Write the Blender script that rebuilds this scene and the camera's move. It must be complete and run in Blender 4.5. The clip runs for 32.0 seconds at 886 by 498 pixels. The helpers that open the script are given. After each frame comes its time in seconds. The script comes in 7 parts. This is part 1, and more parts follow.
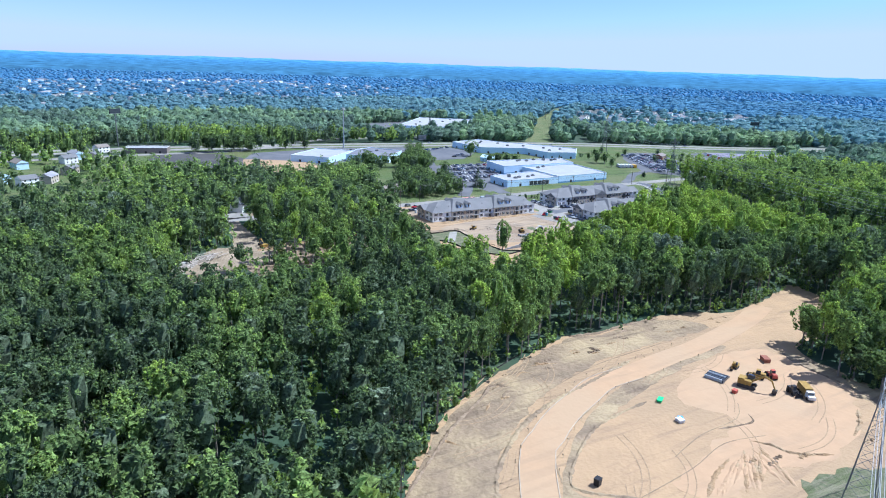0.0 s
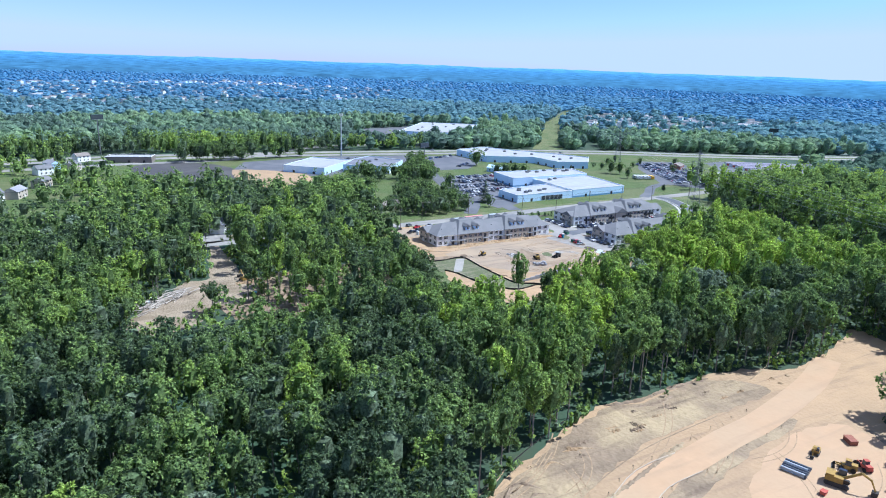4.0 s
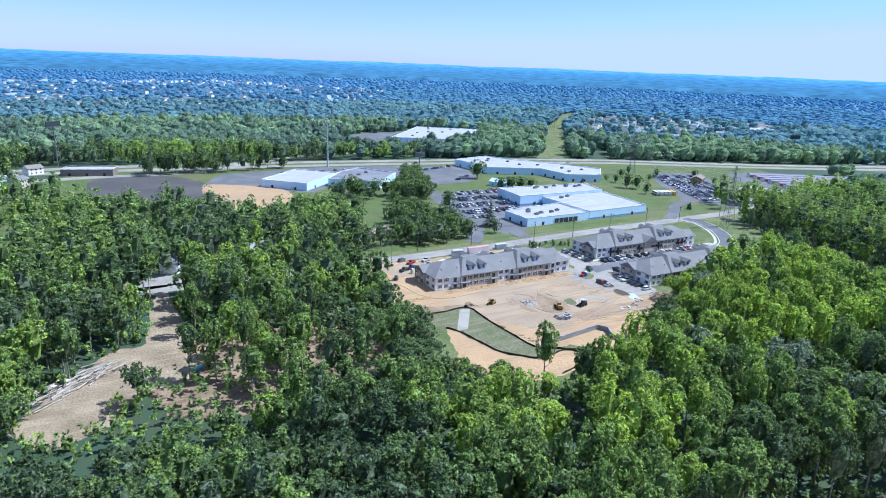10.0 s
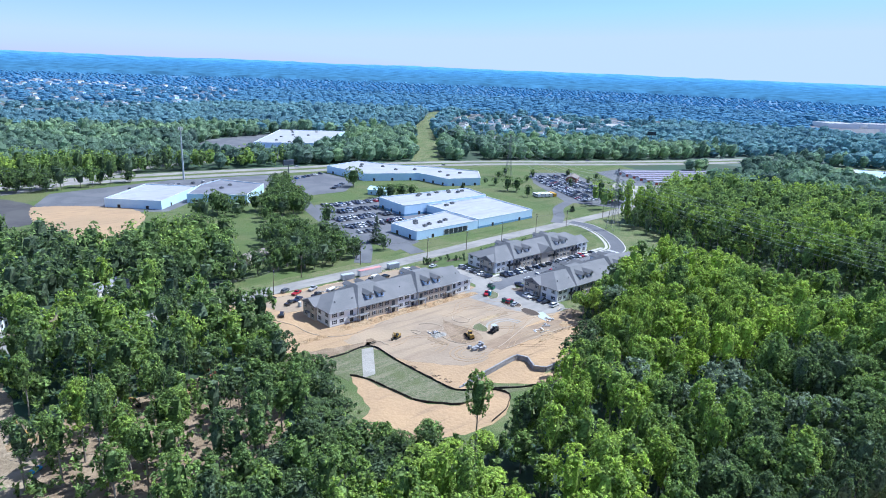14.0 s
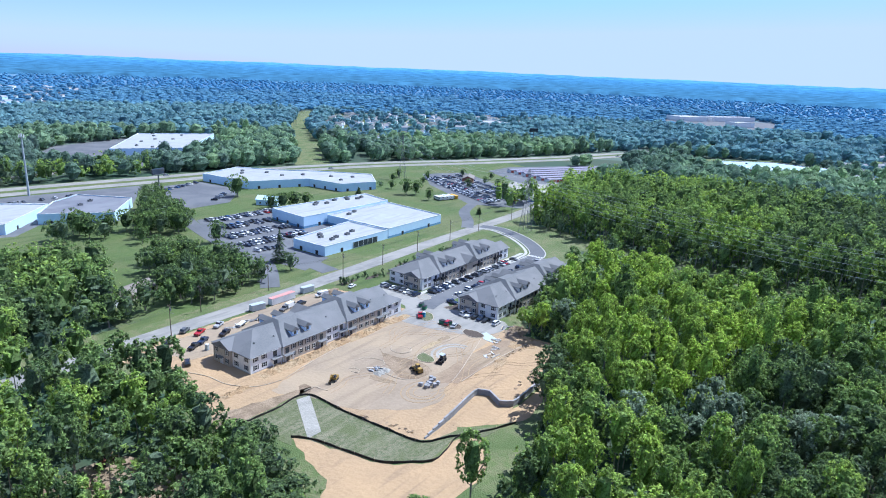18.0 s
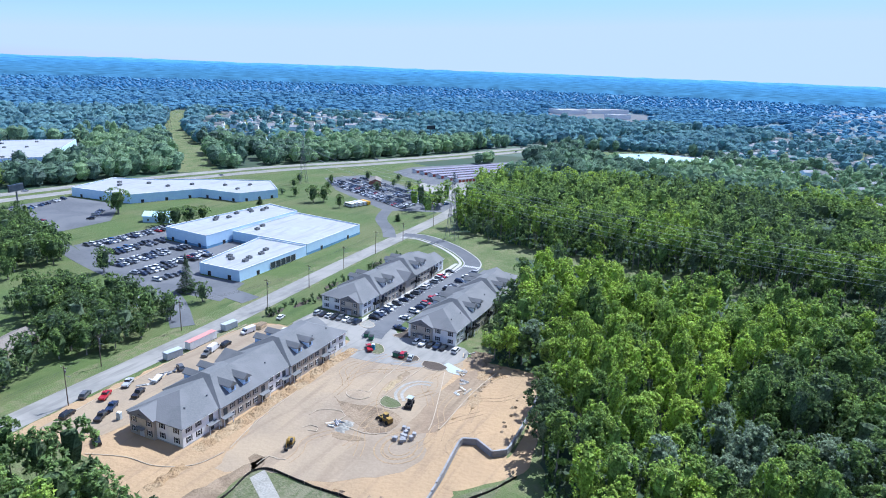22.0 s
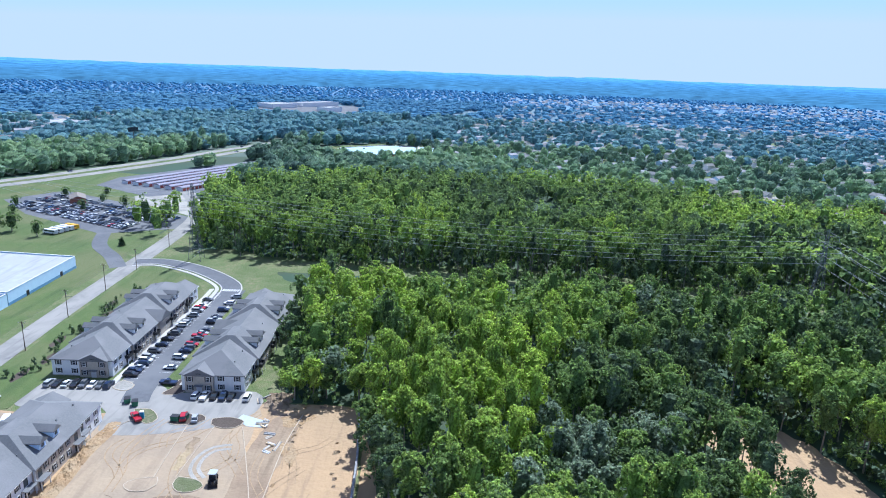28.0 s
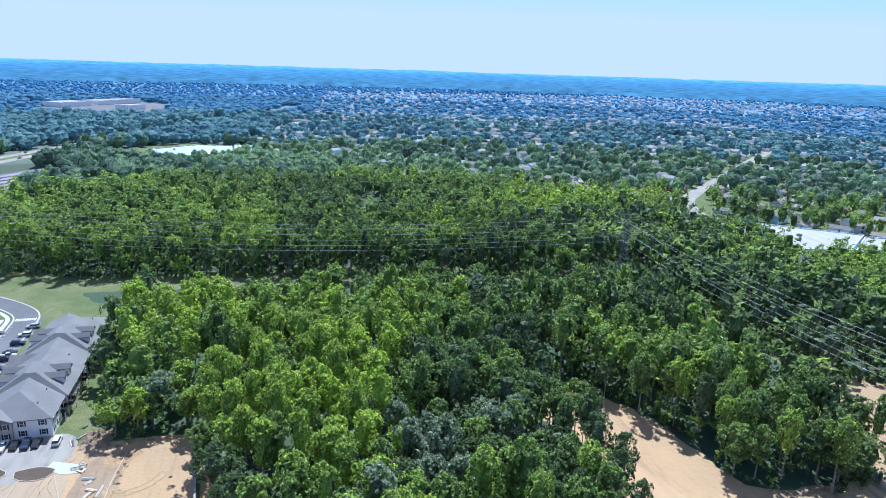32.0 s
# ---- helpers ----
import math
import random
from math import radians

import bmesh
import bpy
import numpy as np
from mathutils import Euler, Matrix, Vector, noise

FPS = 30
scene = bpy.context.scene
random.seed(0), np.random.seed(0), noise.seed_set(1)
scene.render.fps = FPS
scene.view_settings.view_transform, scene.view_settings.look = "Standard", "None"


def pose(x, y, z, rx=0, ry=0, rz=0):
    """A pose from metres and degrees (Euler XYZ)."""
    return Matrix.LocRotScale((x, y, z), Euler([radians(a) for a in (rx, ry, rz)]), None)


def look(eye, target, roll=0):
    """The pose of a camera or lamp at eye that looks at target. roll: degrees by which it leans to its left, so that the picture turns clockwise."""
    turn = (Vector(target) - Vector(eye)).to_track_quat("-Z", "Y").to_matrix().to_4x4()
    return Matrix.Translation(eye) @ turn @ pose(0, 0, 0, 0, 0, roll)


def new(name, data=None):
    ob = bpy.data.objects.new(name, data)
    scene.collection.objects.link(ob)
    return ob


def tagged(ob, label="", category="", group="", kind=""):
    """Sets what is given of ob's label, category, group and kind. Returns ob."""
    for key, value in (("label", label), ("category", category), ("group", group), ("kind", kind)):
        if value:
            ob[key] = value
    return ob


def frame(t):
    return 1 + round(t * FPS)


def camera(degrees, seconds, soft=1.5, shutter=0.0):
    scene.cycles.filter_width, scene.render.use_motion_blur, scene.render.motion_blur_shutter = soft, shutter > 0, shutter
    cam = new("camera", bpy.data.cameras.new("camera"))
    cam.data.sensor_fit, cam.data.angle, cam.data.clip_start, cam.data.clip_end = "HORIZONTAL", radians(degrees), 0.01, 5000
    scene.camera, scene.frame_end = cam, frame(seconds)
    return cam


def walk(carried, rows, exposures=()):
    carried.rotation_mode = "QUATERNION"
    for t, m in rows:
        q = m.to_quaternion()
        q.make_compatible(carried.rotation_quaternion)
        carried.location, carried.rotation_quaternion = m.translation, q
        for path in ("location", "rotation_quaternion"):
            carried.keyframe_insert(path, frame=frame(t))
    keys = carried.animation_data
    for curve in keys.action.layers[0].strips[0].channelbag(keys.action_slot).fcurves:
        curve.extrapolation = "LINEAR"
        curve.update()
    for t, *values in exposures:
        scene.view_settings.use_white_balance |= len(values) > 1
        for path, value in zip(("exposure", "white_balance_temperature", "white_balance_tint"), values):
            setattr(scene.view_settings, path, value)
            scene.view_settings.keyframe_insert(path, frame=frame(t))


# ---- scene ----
LENS = 68.47
PATH = [
    (0.0, -184.83, -340.21, 94.48, 73.994, -1.829, -29.007),
    (0.5, -182.27, -335.15, 94.63, 74.030, -1.867, -28.998),
    (1.0, -179.69, -330.12, 94.69, 73.984, -1.874, -29.000),
    (1.5, -176.99, -324.77, 94.85, 73.992, -1.893, -28.935),
    (2.0, -174.29, -319.62, 95.14, 73.988, -1.920, -28.909),
    (2.5, -171.85, -314.57, 95.58, 73.977, -1.933, -28.896),
    (3.0, -169.62, -309.73, 96.02, 74.006, -1.918, -28.878),
    (3.5, -167.36, -304.87, 96.40, 74.052, -1.919, -28.861),
    (5.5, -157.14, -285.11, 97.50, 74.064, -1.977, -28.750),
    (6.0, -154.82, -279.86, 97.72, 74.056, -1.971, -28.755),
    (6.5, -152.49, -274.69, 97.86, 74.061, -1.987, -28.764),
    (7.0, -150.03, -269.43, 97.91, 74.039, -1.970, -28.739),
    (7.5, -147.35, -264.35, 97.91, 74.020, -1.973, -28.731),
    (8.0, -144.72, -259.21, 97.91, 74.001, -1.955, -28.690),
    (8.5, -142.08, -254.18, 98.03, 73.980, -1.948, -28.756),
    (9.0, -139.44, -249.09, 98.30, 73.948, -1.981, -28.874),
    (9.5, -137.03, -244.60, 98.70, 73.950, -2.052, -29.083),
    (10.0, -135.03, -240.40, 99.14, 73.965, -2.104, -29.290),
    (10.5, -133.42, -236.09, 99.57, 73.973, -2.149, -30.317),
    (11.0, -132.17, -231.66, 99.92, 73.984, -2.167, -32.200),
    (11.5, -131.10, -227.28, 100.21, 74.014, -2.178, -34.160),
    (12.0, -130.04, -223.09, 100.51, 74.042, -2.240, -35.599),
    (12.5, -129.17, -218.92, 100.81, 74.055, -2.274, -36.370),
    (13.0, -128.59, -214.64, 101.08, 74.074, -2.279, -37.918),
    (13.5, -128.18, -210.02, 101.32, 74.110, -2.236, -39.731),
    (14.0, -127.46, -205.28, 101.49, 74.174, -2.224, -41.527),
    (14.5, -126.77, -200.60, 101.48, 74.189, -2.228, -42.987),
    (16.5, -124.67, -180.59, 101.02, 74.325, -2.295, -48.697),
    (17.0, -123.90, -175.45, 100.75, 74.324, -2.315, -50.213),
    (17.5, -122.87, -170.04, 100.51, 74.361, -2.319, -51.767),
    (18.0, -121.80, -164.52, 100.39, 74.391, -2.321, -53.402),
    (18.5, -120.81, -159.33, 100.36, 74.406, -2.310, -54.879),
    (19.0, -119.57, -154.17, 100.39, 74.424, -2.280, -56.448),
    (19.5, -118.05, -149.35, 100.38, 74.424, -2.254, -57.734),
    (20.0, -116.19, -144.62, 100.42, 74.434, -2.239, -58.987),
    (20.5, -114.26, -140.13, 100.45, 74.415, -2.216, -60.120),
    (21.0, -112.39, -135.40, 100.54, 74.383, -2.147, -61.336),
    (21.5, -110.90, -130.42, 100.60, 74.366, -2.137, -62.669),
    (22.0, -109.29, -125.55, 100.68, 74.371, -2.129, -64.241),
    (22.5, -107.53, -120.96, 100.76, 74.391, -2.170, -66.401),
    (23.0, -105.79, -116.05, 100.85, 74.421, -2.191, -69.042),
    (23.5, -104.05, -111.77, 100.95, 74.430, -2.223, -70.826),
    (24.0, -102.50, -107.87, 101.07, 74.446, -2.194, -72.852),
    (24.5, -101.19, -104.93, 101.14, 74.461, -2.169, -74.745),
    (26.5, -95.82, -98.06, 101.46, 74.542, -2.066, -83.095),
    (27.0, -94.59, -97.30, 101.61, 74.545, -2.041, -85.345),
    (27.5, -93.33, -97.02, 101.87, 74.553, -1.985, -87.511),
    (28.0, -92.33, -96.70, 102.23, 74.571, -1.961, -89.689),
    (28.5, -91.99, -96.27, 102.57, 74.551, -1.989, -91.904),
    (29.0, -91.56, -96.01, 102.84, 74.553, -1.912, -93.958),
    (29.5, -91.06, -95.76, 103.10, 74.548, -1.884, -96.229),
    (30.0, -90.66, -95.56, 103.35, 74.525, -1.854, -98.274),
    (30.5, -90.31, -95.59, 103.54, 74.497, -1.824, -99.846),
    (31.0, -90.00, -95.59, 103.64, 74.489, -1.800, -101.321),
    (31.5, -89.74, -95.82, 103.72, 74.477, -1.751, -103.203),
    (32.0, -89.20, -96.07, 103.71, 74.459, -1.726, -105.204),
]
cam = camera(LENS, 32.0, soft=1.0)
walk(cam, [(t, pose(*p)) for t, *p in PATH], exposures=[(0, 1.3, 5230, 9), (27, 1.3, 5230, 9), (32, 1.35, 5230, 9)])

# ---- sky, sun ----
SUN_AZ, SUN_EL = radians(107.0), radians(56.0)   # clockwise from +y
world = bpy.data.worlds.new("sky")
scene.world = world
world.use_nodes = True
wn = world.node_tree
sky = wn.nodes.new("ShaderNodeTexSky")
sky.sky_type = "NISHITA"
sky.sun_disc = False
sky.sun_elevation, sky.sun_rotation = SUN_EL, SUN_AZ
sky.air_density, sky.dust_density, sky.ozone_density = 1.0, 0.15, 2.0
clear = wn.nodes.new("ShaderNodeMix")
clear.data_type, clear.blend_type = "RGBA", "MULTIPLY"
clear.inputs["Factor"].default_value = 1.0
clear.inputs["B"].default_value = (0.27, 0.30, 0.55, 1)
wn.links.new(sky.outputs[0], clear.inputs["A"])
# summer haze evens the sky out towards the skyline
even = wn.nodes.new("ShaderNodeMix")
even.data_type, even.blend_type = "RGBA", "DARKEN"
even.inputs["Factor"].default_value = 1.0
even.inputs["B"].default_value = (1.78, 2.03, 2.2, 1)
wn.links.new(clear.outputs["Result"], even.inputs["A"])
dome = wn.nodes.new("ShaderNodeMix")
dome.data_type, dome.blend_type = "RGBA", "LIGHTEN"
dome.inputs["Factor"].default_value = 1.0
dome.inputs["B"].default_value = (0.88, 1.1, 1.42, 1)
wn.links.new(even.outputs["Result"], dome.inputs["A"])
wn.links.new(dome.outputs["Result"], wn.nodes["Background"].inputs[0])
wn.nodes["Background"].inputs[1].default_value = 0.15
sun_data = bpy.data.lights.new("sun", "SUN")
sun_data.energy, sun_data.angle, sun_data.color = 3.2, radians(0.53), (1.0, 0.95, 0.86)
sun = new("sun", sun_data)
sx, sy, sz = math.sin(SUN_AZ) * math.cos(SUN_EL), math.cos(SUN_AZ) * math.cos(SUN_EL), math.sin(SUN_EL)
sun.matrix_world = look((300 * sx, 300 * sy, 300 * sz), (0, 0, 0))

# ---- materials ----
def mat(name, c1, c2=None, scale=1.0, rough=0.85, bump=0.0, fine=None, metal=0.0, c3=None, big=0.08, spec=0.3, vary=0.0, streak=None):
    """c1-c2 mixed by a fine noise, c3 by a broad one; scale in cycles per metre."""
    m = bpy.data.materials.new(name)
    m.use_nodes = True
    nt = m.node_tree
    b = nt.nodes["Principled BSDF"]
    b.inputs["Roughness"].default_value, b.inputs["Metallic"].default_value = rough, metal
    b.inputs["Specular IOR Level"].default_value = spec
    c2 = c2 or tuple(v * 0.82 for v in c1)
    tc = nt.nodes.new("ShaderNodeTexCoord")
    n1 = nt.nodes.new("ShaderNodeTexNoise")
    n1.inputs["Scale"].default_value, n1.inputs["Detail"].default_value = scale, 8
    nt.links.new(tc.outputs["Object"], n1.inputs["Vector"])
    ramp = nt.nodes.new("ShaderNodeMapRange")
    ramp.inputs["From Min"].default_value, ramp.inputs["From Max"].default_value = 0.35, 0.65
    nt.links.new(n1.outputs["Fac"], ramp.inputs["Value"])
    mix = nt.nodes.new("ShaderNodeMix")
    mix.data_type = "RGBA"
    mix.inputs["A"].default_value, mix.inputs["B"].default_value = (*c1, 1), (*c2, 1)
    nt.links.new(ramp.outputs[0], mix.inputs["Factor"])
    out = mix.outputs["Result"]
    if c3:
        n2 = nt.nodes.new("ShaderNodeTexNoise")
        n2.inputs["Scale"].default_value, n2.inputs["Detail"].default_value = big, 6
        n2.inputs["Distortion"].default_value = 0.6
        nt.links.new(tc.outputs["Object"], n2.inputs["Vector"])
        r2 = nt.nodes.new("ShaderNodeMapRange")
        r2.inputs["From Min"].default_value, r2.inputs["From Max"].default_value = 0.44, 0.62
        nt.links.new(n2.outputs["Fac"], r2.inputs["Value"])
        mx = nt.nodes.new("ShaderNodeMix")
        mx.data_type = "RGBA"
        mx.inputs["B"].default_value = (*c3, 1)
        nt.links.new(r2.outputs[0], mx.inputs["Factor"])
        nt.links.new(out, mx.inputs["A"])
        out = mx.outputs["Result"]
    if streak:
        # dragged stripes of another tone: (colour, angle, cycles per metre)
        mp = nt.nodes.new("ShaderNodeMapping")
        mp.inputs["Rotation"].default_value = (0, 0, radians(streak[1]))
        mp.inputs["Scale"].default_value = (streak[2] * 0.12, streak[2], streak[2])
        nt.links.new(tc.outputs["Object"], mp.inputs["Vector"])
        n4 = nt.nodes.new("ShaderNodeTexNoise")
        n4.inputs["Scale"].default_value, n4.inputs["Detail"].default_value = 1.0, 7
        n4.inputs["Distortion"].default_value = 0.5
        nt.links.new(mp.outputs[0], n4.inputs["Vector"])
        r4 = nt.nodes.new("ShaderNodeMapRange")
        r4.inputs["From Min"].default_value, r4.inputs["From Max"].default_value = 0.52, 0.68
        r4.inputs["To Max"].default_value = 0.75
        nt.links.new(n4.outputs["Fac"], r4.inputs["Value"])
        m4 = nt.nodes.new("ShaderNodeMix")
        m4.data_type = "RGBA"
        m4.inputs["B"].default_value = (*streak[0], 1)
        nt.links.new(r4.outputs[0], m4.inputs["Factor"])
        nt.links.new(out, m4.inputs["A"])
        out = m4.outputs["Result"]
    if vary:
        oi = nt.nodes.new("ShaderNodeObjectInfo")
        hv = nt.nodes.new("ShaderNodeHueSaturation")
        mr = nt.nodes.new("ShaderNodeMapRange")
        mr.inputs["To Min"].default_value, mr.inputs["To Max"].default_value = 1 - vary, 1 + vary
        nt.links.new(oi.outputs["Random"], mr.inputs["Value"])
        nt.links.new(mr.outputs[0], hv.inputs["Value"])
        nt.links.new(out, hv.inputs["Color"])
        out = hv.outputs[0]
    nt.links.new(out, b.inputs["Base Color"])
    if bump:
        bp = nt.nodes.new("ShaderNodeBump")
        bp.inputs["Strength"].default_value, bp.inputs["Distance"].default_value = bump, 1.0 / scale
        if fine:
            n3 = nt.nodes.new("ShaderNodeTexNoise")
            n3.inputs["Scale"].default_value, n3.inputs["Detail"].default_value = fine, 6
            nt.links.new(tc.outputs["Object"], n3.inputs["Vector"])
            nt.links.new(n3.outputs["Fac"], bp.inputs["Height"])
        else:
            nt.links.new(n1.outputs["Fac"], bp.inputs["Height"])
        nt.links.new(bp.outputs[0], b.inputs["Normal"])
    return m


def leaf_mat(name, shades, translucent=0.35, grain=2.6, swing=0.4):
    """Foliage: colour from the tree's own tint and from leaf to leaf; far shades carry painted haze."""
    m = bpy.data.materials.new(name)
    m.use_nodes = True
    nt = m.node_tree
    nt.nodes.remove(nt.nodes["Principled BSDF"])
    at = nt.nodes.new("ShaderNodeAttribute")
    at.attribute_name = "tint"
    ramp = nt.nodes.new("ShaderNodeValToRGB")
    silver, dark, mid, light = shades
    ramp.color_ramp.elements[0].color = (*silver, 1)
    ramp.color_ramp.elements[1].color = (*light, 1)
    for at_, c in ((0.07, silver), (0.12, dark), (0.5, mid)):
        ramp.color_ramp.elements.new(at_).color = (*c, 1)
    nt.links.new(at.outputs["Fac"], ramp.inputs[0])
    geo = nt.nodes.new("ShaderNodeNewGeometry")
    mr = nt.nodes.new("ShaderNodeMapRange")
    mr.inputs["To Min"].default_value, mr.inputs["To Max"].default_value = 1 - swing, 1 + swing
    nt.links.new(geo.outputs["Random Per Island"], mr.inputs["Value"])
    hv = nt.nodes.new("ShaderNodeHueSaturation")
    # sprays of leaves inside each clump
    tc = nt.nodes.new("ShaderNodeTexCoord")
    nz = nt.nodes.new("ShaderNodeTexNoise")
    nz.inputs["Scale"].default_value, nz.inputs["Detail"].default_value, nz.inputs["Roughness"].default_value = grain, 3, 0.7
    nt.links.new(tc.outputs["Object"], nz.inputs["Vector"])
    mz = nt.nodes.new("ShaderNodeMapRange")
    mz.inputs["From Min"].default_value, mz.inputs["From Max"].default_value = 0.34, 0.66
    mz.inputs["To Min"].default_value, mz.inputs["To Max"].default_value = 1 - swing * 1.35, 1 + swing * 1.35
    nt.links.new(nz.outputs["Fac"], mz.inputs["Value"])
    mul = nt.nodes.new("ShaderNodeMath")
    mul.operation = "MULTIPLY"
    nt.links.new(mr.outputs[0], mul.inputs[0])
    nt.links.new(mz.outputs[0], mul.inputs[1])
    nt.links.new(mul.outputs[0], hv.inputs["Value"])
    nt.links.new(ramp.outputs[0], hv.inputs["Color"])
    d = nt.nodes.new("ShaderNodeBsdfDiffuse")
    tr = nt.nodes.new("ShaderNodeBsdfTranslucent")
    mx = nt.nodes.new("ShaderNodeMixShader")
    mx.inputs[0].default_value = translucent
    nt.links.new(hv.outputs[0], d.inputs[0])
    nt.links.new(hv.outputs[0], tr.inputs[0])
    nt.links.new(d.outputs[0], mx.inputs[1])
    nt.links.new(tr.outputs[0], mx.inputs[2])
    last = mx.outputs[0]
    nt.links.new(last, nt.nodes["Material Output"].inputs[0])
    return m


M = {}
M["forest_floor"] = mat("forest_floor", (0.04, 0.07, 0.04), (0.05, 0.065, 0.035), 0.15, c3=(0.035, 0.07, 0.04), big=0.02)
# floors of the far ground: haze painted in, bluer ring by ring
M["far_floor"] = mat("hazed_far_woodland", (0.06, 0.09, 0.07), (0.08, 0.115, 0.085), 0.05, c3=(0.10, 0.13, 0.105), big=0.008)
M["distant_floor"] = mat("hazed_distant_woodland", (0.075, 0.135, 0.18), (0.09, 0.15, 0.195), 0.03, c3=(0.11, 0.175, 0.205), big=0.006)
M["skyline_floor"] = mat("hazed_skyline_woodland", (0.075, 0.165, 0.275), (0.088, 0.18, 0.295), 0.02, c3=(0.105, 0.20, 0.30), big=0.004)
M["grass"] = mat("grass", (0.074, 0.112, 0.030), (0.092, 0.125, 0.037), 0.35, c3=(0.115, 0.128, 0.05), big=0.03, bump=0.25, fine=3, streak=((0.055, 0.088, 0.024), 15, 0.2))
M["meadow"] = mat("meadow", (0.115, 0.15, 0.05), (0.17, 0.165, 0.085), 0.4, c3=(0.09, 0.125, 0.04), big=0.06, bump=0.4, fine=2)
M["seeded"] = mat("seeded_slope", (0.078, 0.098, 0.042), (0.185, 0.172, 0.108), 0.9, c3=(0.105, 0.12, 0.052), big=0.12, bump=0.4, fine=2, streak=((0.20, 0.185, 0.12), 60, 0.45))
M["sand"] = mat("sand", (0.397, 0.271, 0.151), (0.355, 0.243, 0.138), 0.12, c3=(0.325, 0.229, 0.134), big=0.018, bump=0.15, fine=0.7, streak=((0.268, 0.187, 0.114), 35, 0.35))
M["sand_track"] = mat("tracked_sand", (0.278, 0.197, 0.119), (0.34, 0.241, 0.142), 0.5, bump=0.3, fine=2.0)
M["lane"] = mat("compacted_lane", (0.258, 0.187, 0.124), (0.221, 0.158, 0.105), 0.2, c3=(0.288, 0.217, 0.142), big=0.06, bump=0.15, fine=0.8, streak=((0.185, 0.133, 0.0869), 2, 0.5))
M["kerb"] = mat("dusty_kerb", (0.433, 0.364, 0.279), (0.371, 0.305, 0.229), 0.8)
M["sand_pink"] = mat("sand_pink", (0.433, 0.286, 0.165), (0.391, 0.261, 0.151), 0.15, c3=(0.402, 0.281, 0.169), big=0.03, bump=0.05, fine=0.5, streak=((0.35, 0.241, 0.146), 50, 0.3))
M["sand_grey"] = mat("sand_grey", (0.258, 0.192, 0.124), (0.206, 0.153, 0.0988), 0.14, c3=(0.371, 0.286, 0.165), big=0.045, bump=0.25, fine=0.6, streak=((0.149, 0.108, 0.0714), -38, 0.3))
M["subbase"] = mat("stone_subbase", (0.294, 0.231, 0.165), (0.263, 0.207, 0.146), 0.15, c3=(0.34, 0.261, 0.174), big=0.03, bump=0.1, fine=0.8, streak=((0.232, 0.177, 0.124), 20, 0.28))
M["mud"] = mat("mud", (0.175, 0.125, 0.08), (0.225, 0.165, 0.108), 0.5, c3=(0.28, 0.21, 0.14), big=0.15, bump=0.3, fine=1.5, streak=((0.13, 0.092, 0.06), 30, 0.6))
M["track_dirt"] = mat("track_dirt", (0.31, 0.25, 0.175), (0.255, 0.20, 0.135), 0.2, c3=(0.205, 0.16, 0.105), big=0.05, bump=0.3, fine=1.0, streak=((0.35, 0.285, 0.20), 62, 0.35))
M["clay"] = mat("clay", (0.319, 0.212, 0.11), (0.268, 0.177, 0.0961), 0.5, c3=(0.35, 0.256, 0.151), big=0.2, bump=0.5, fine=1.2)
M["asphalt"] = mat("asphalt", (0.118, 0.122, 0.134), (0.098, 0.102, 0.113), 0.6, c3=(0.14, 0.143, 0.152), big=0.05)
M["asphalt_dark"] = mat("asphalt_dark", (0.0562, 0.054, 0.0562), (0.075, 0.0713, 0.0713), 0.3, c3=(0.09, 0.0863, 0.0825), big=0.03)
M["road"] = mat("worn_road", (0.25, 0.24, 0.222), (0.205, 0.197, 0.184), 0.35, c3=(0.28, 0.265, 0.242), big=0.06, streak=((0.175, 0.168, 0.158), 4, 0.4))
M["concrete"] = mat("concrete", (0.44, 0.425, 0.40), (0.39, 0.375, 0.355), 0.8, bump=0.1)
M["gravel"] = mat("gravel", (0.30, 0.285, 0.25), (0.23, 0.22, 0.195), 1.4, c3=(0.34, 0.32, 0.285), big=0.1, bump=0.4)
M["roof"] = mat("grey_shingle", (0.165, 0.168, 0.172), (0.14, 0.143, 0.147), 2.2, c3=(0.18, 0.18, 0.185), big=0.12, bump=0.15, rough=0.9)
M["white_siding"] = mat("white_siding", (0.80, 0.80, 0.79), (0.74, 0.74, 0.73), 1.2, rough=0.6)
M["beige_siding"] = mat("beige_siding", (0.47, 0.415, 0.34), (0.42, 0.37, 0.305), 1.2, rough=0.7)
M["shake"] = mat("grey_shake_siding", (0.23, 0.20, 0.175), (0.18, 0.155, 0.135), 2.0, rough=0.8)
M["trim"] = mat("white_trim", (0.68, 0.68, 0.671), (0.629, 0.629, 0.62), 2.0, rough=0.5)
M["shutter"] = mat("black_shutter", (0.022, 0.022, 0.025), (0.03, 0.03, 0.032), 3, rough=0.5)
M["pane"] = mat("window_glass", (0.03, 0.04, 0.055), (0.05, 0.06, 0.07), 0.5, rough=0.08, spec=0.6)
# dormer walls: sky-blue shade on white put into the base colour
M["shade_blue"] = mat("shade_blue_dormer", (0.60, 0.74, 0.92), (0.55, 0.70, 0.90), 1.5, rough=0.6)
M["white_roof"] = mat("white_membrane_roof", (0.36, 0.37, 0.385), (0.315, 0.325, 0.34), 0.25, c3=(0.325, 0.33, 0.335), big=0.05, rough=0.8, streak=((0.26, 0.265, 0.27), 0, 0.35))
M["grey_roof"] = mat("grey_flat_roof", (0.26, 0.26, 0.28), (0.21, 0.21, 0.23), 0.3, c3=(0.31, 0.31, 0.33), big=0.05)
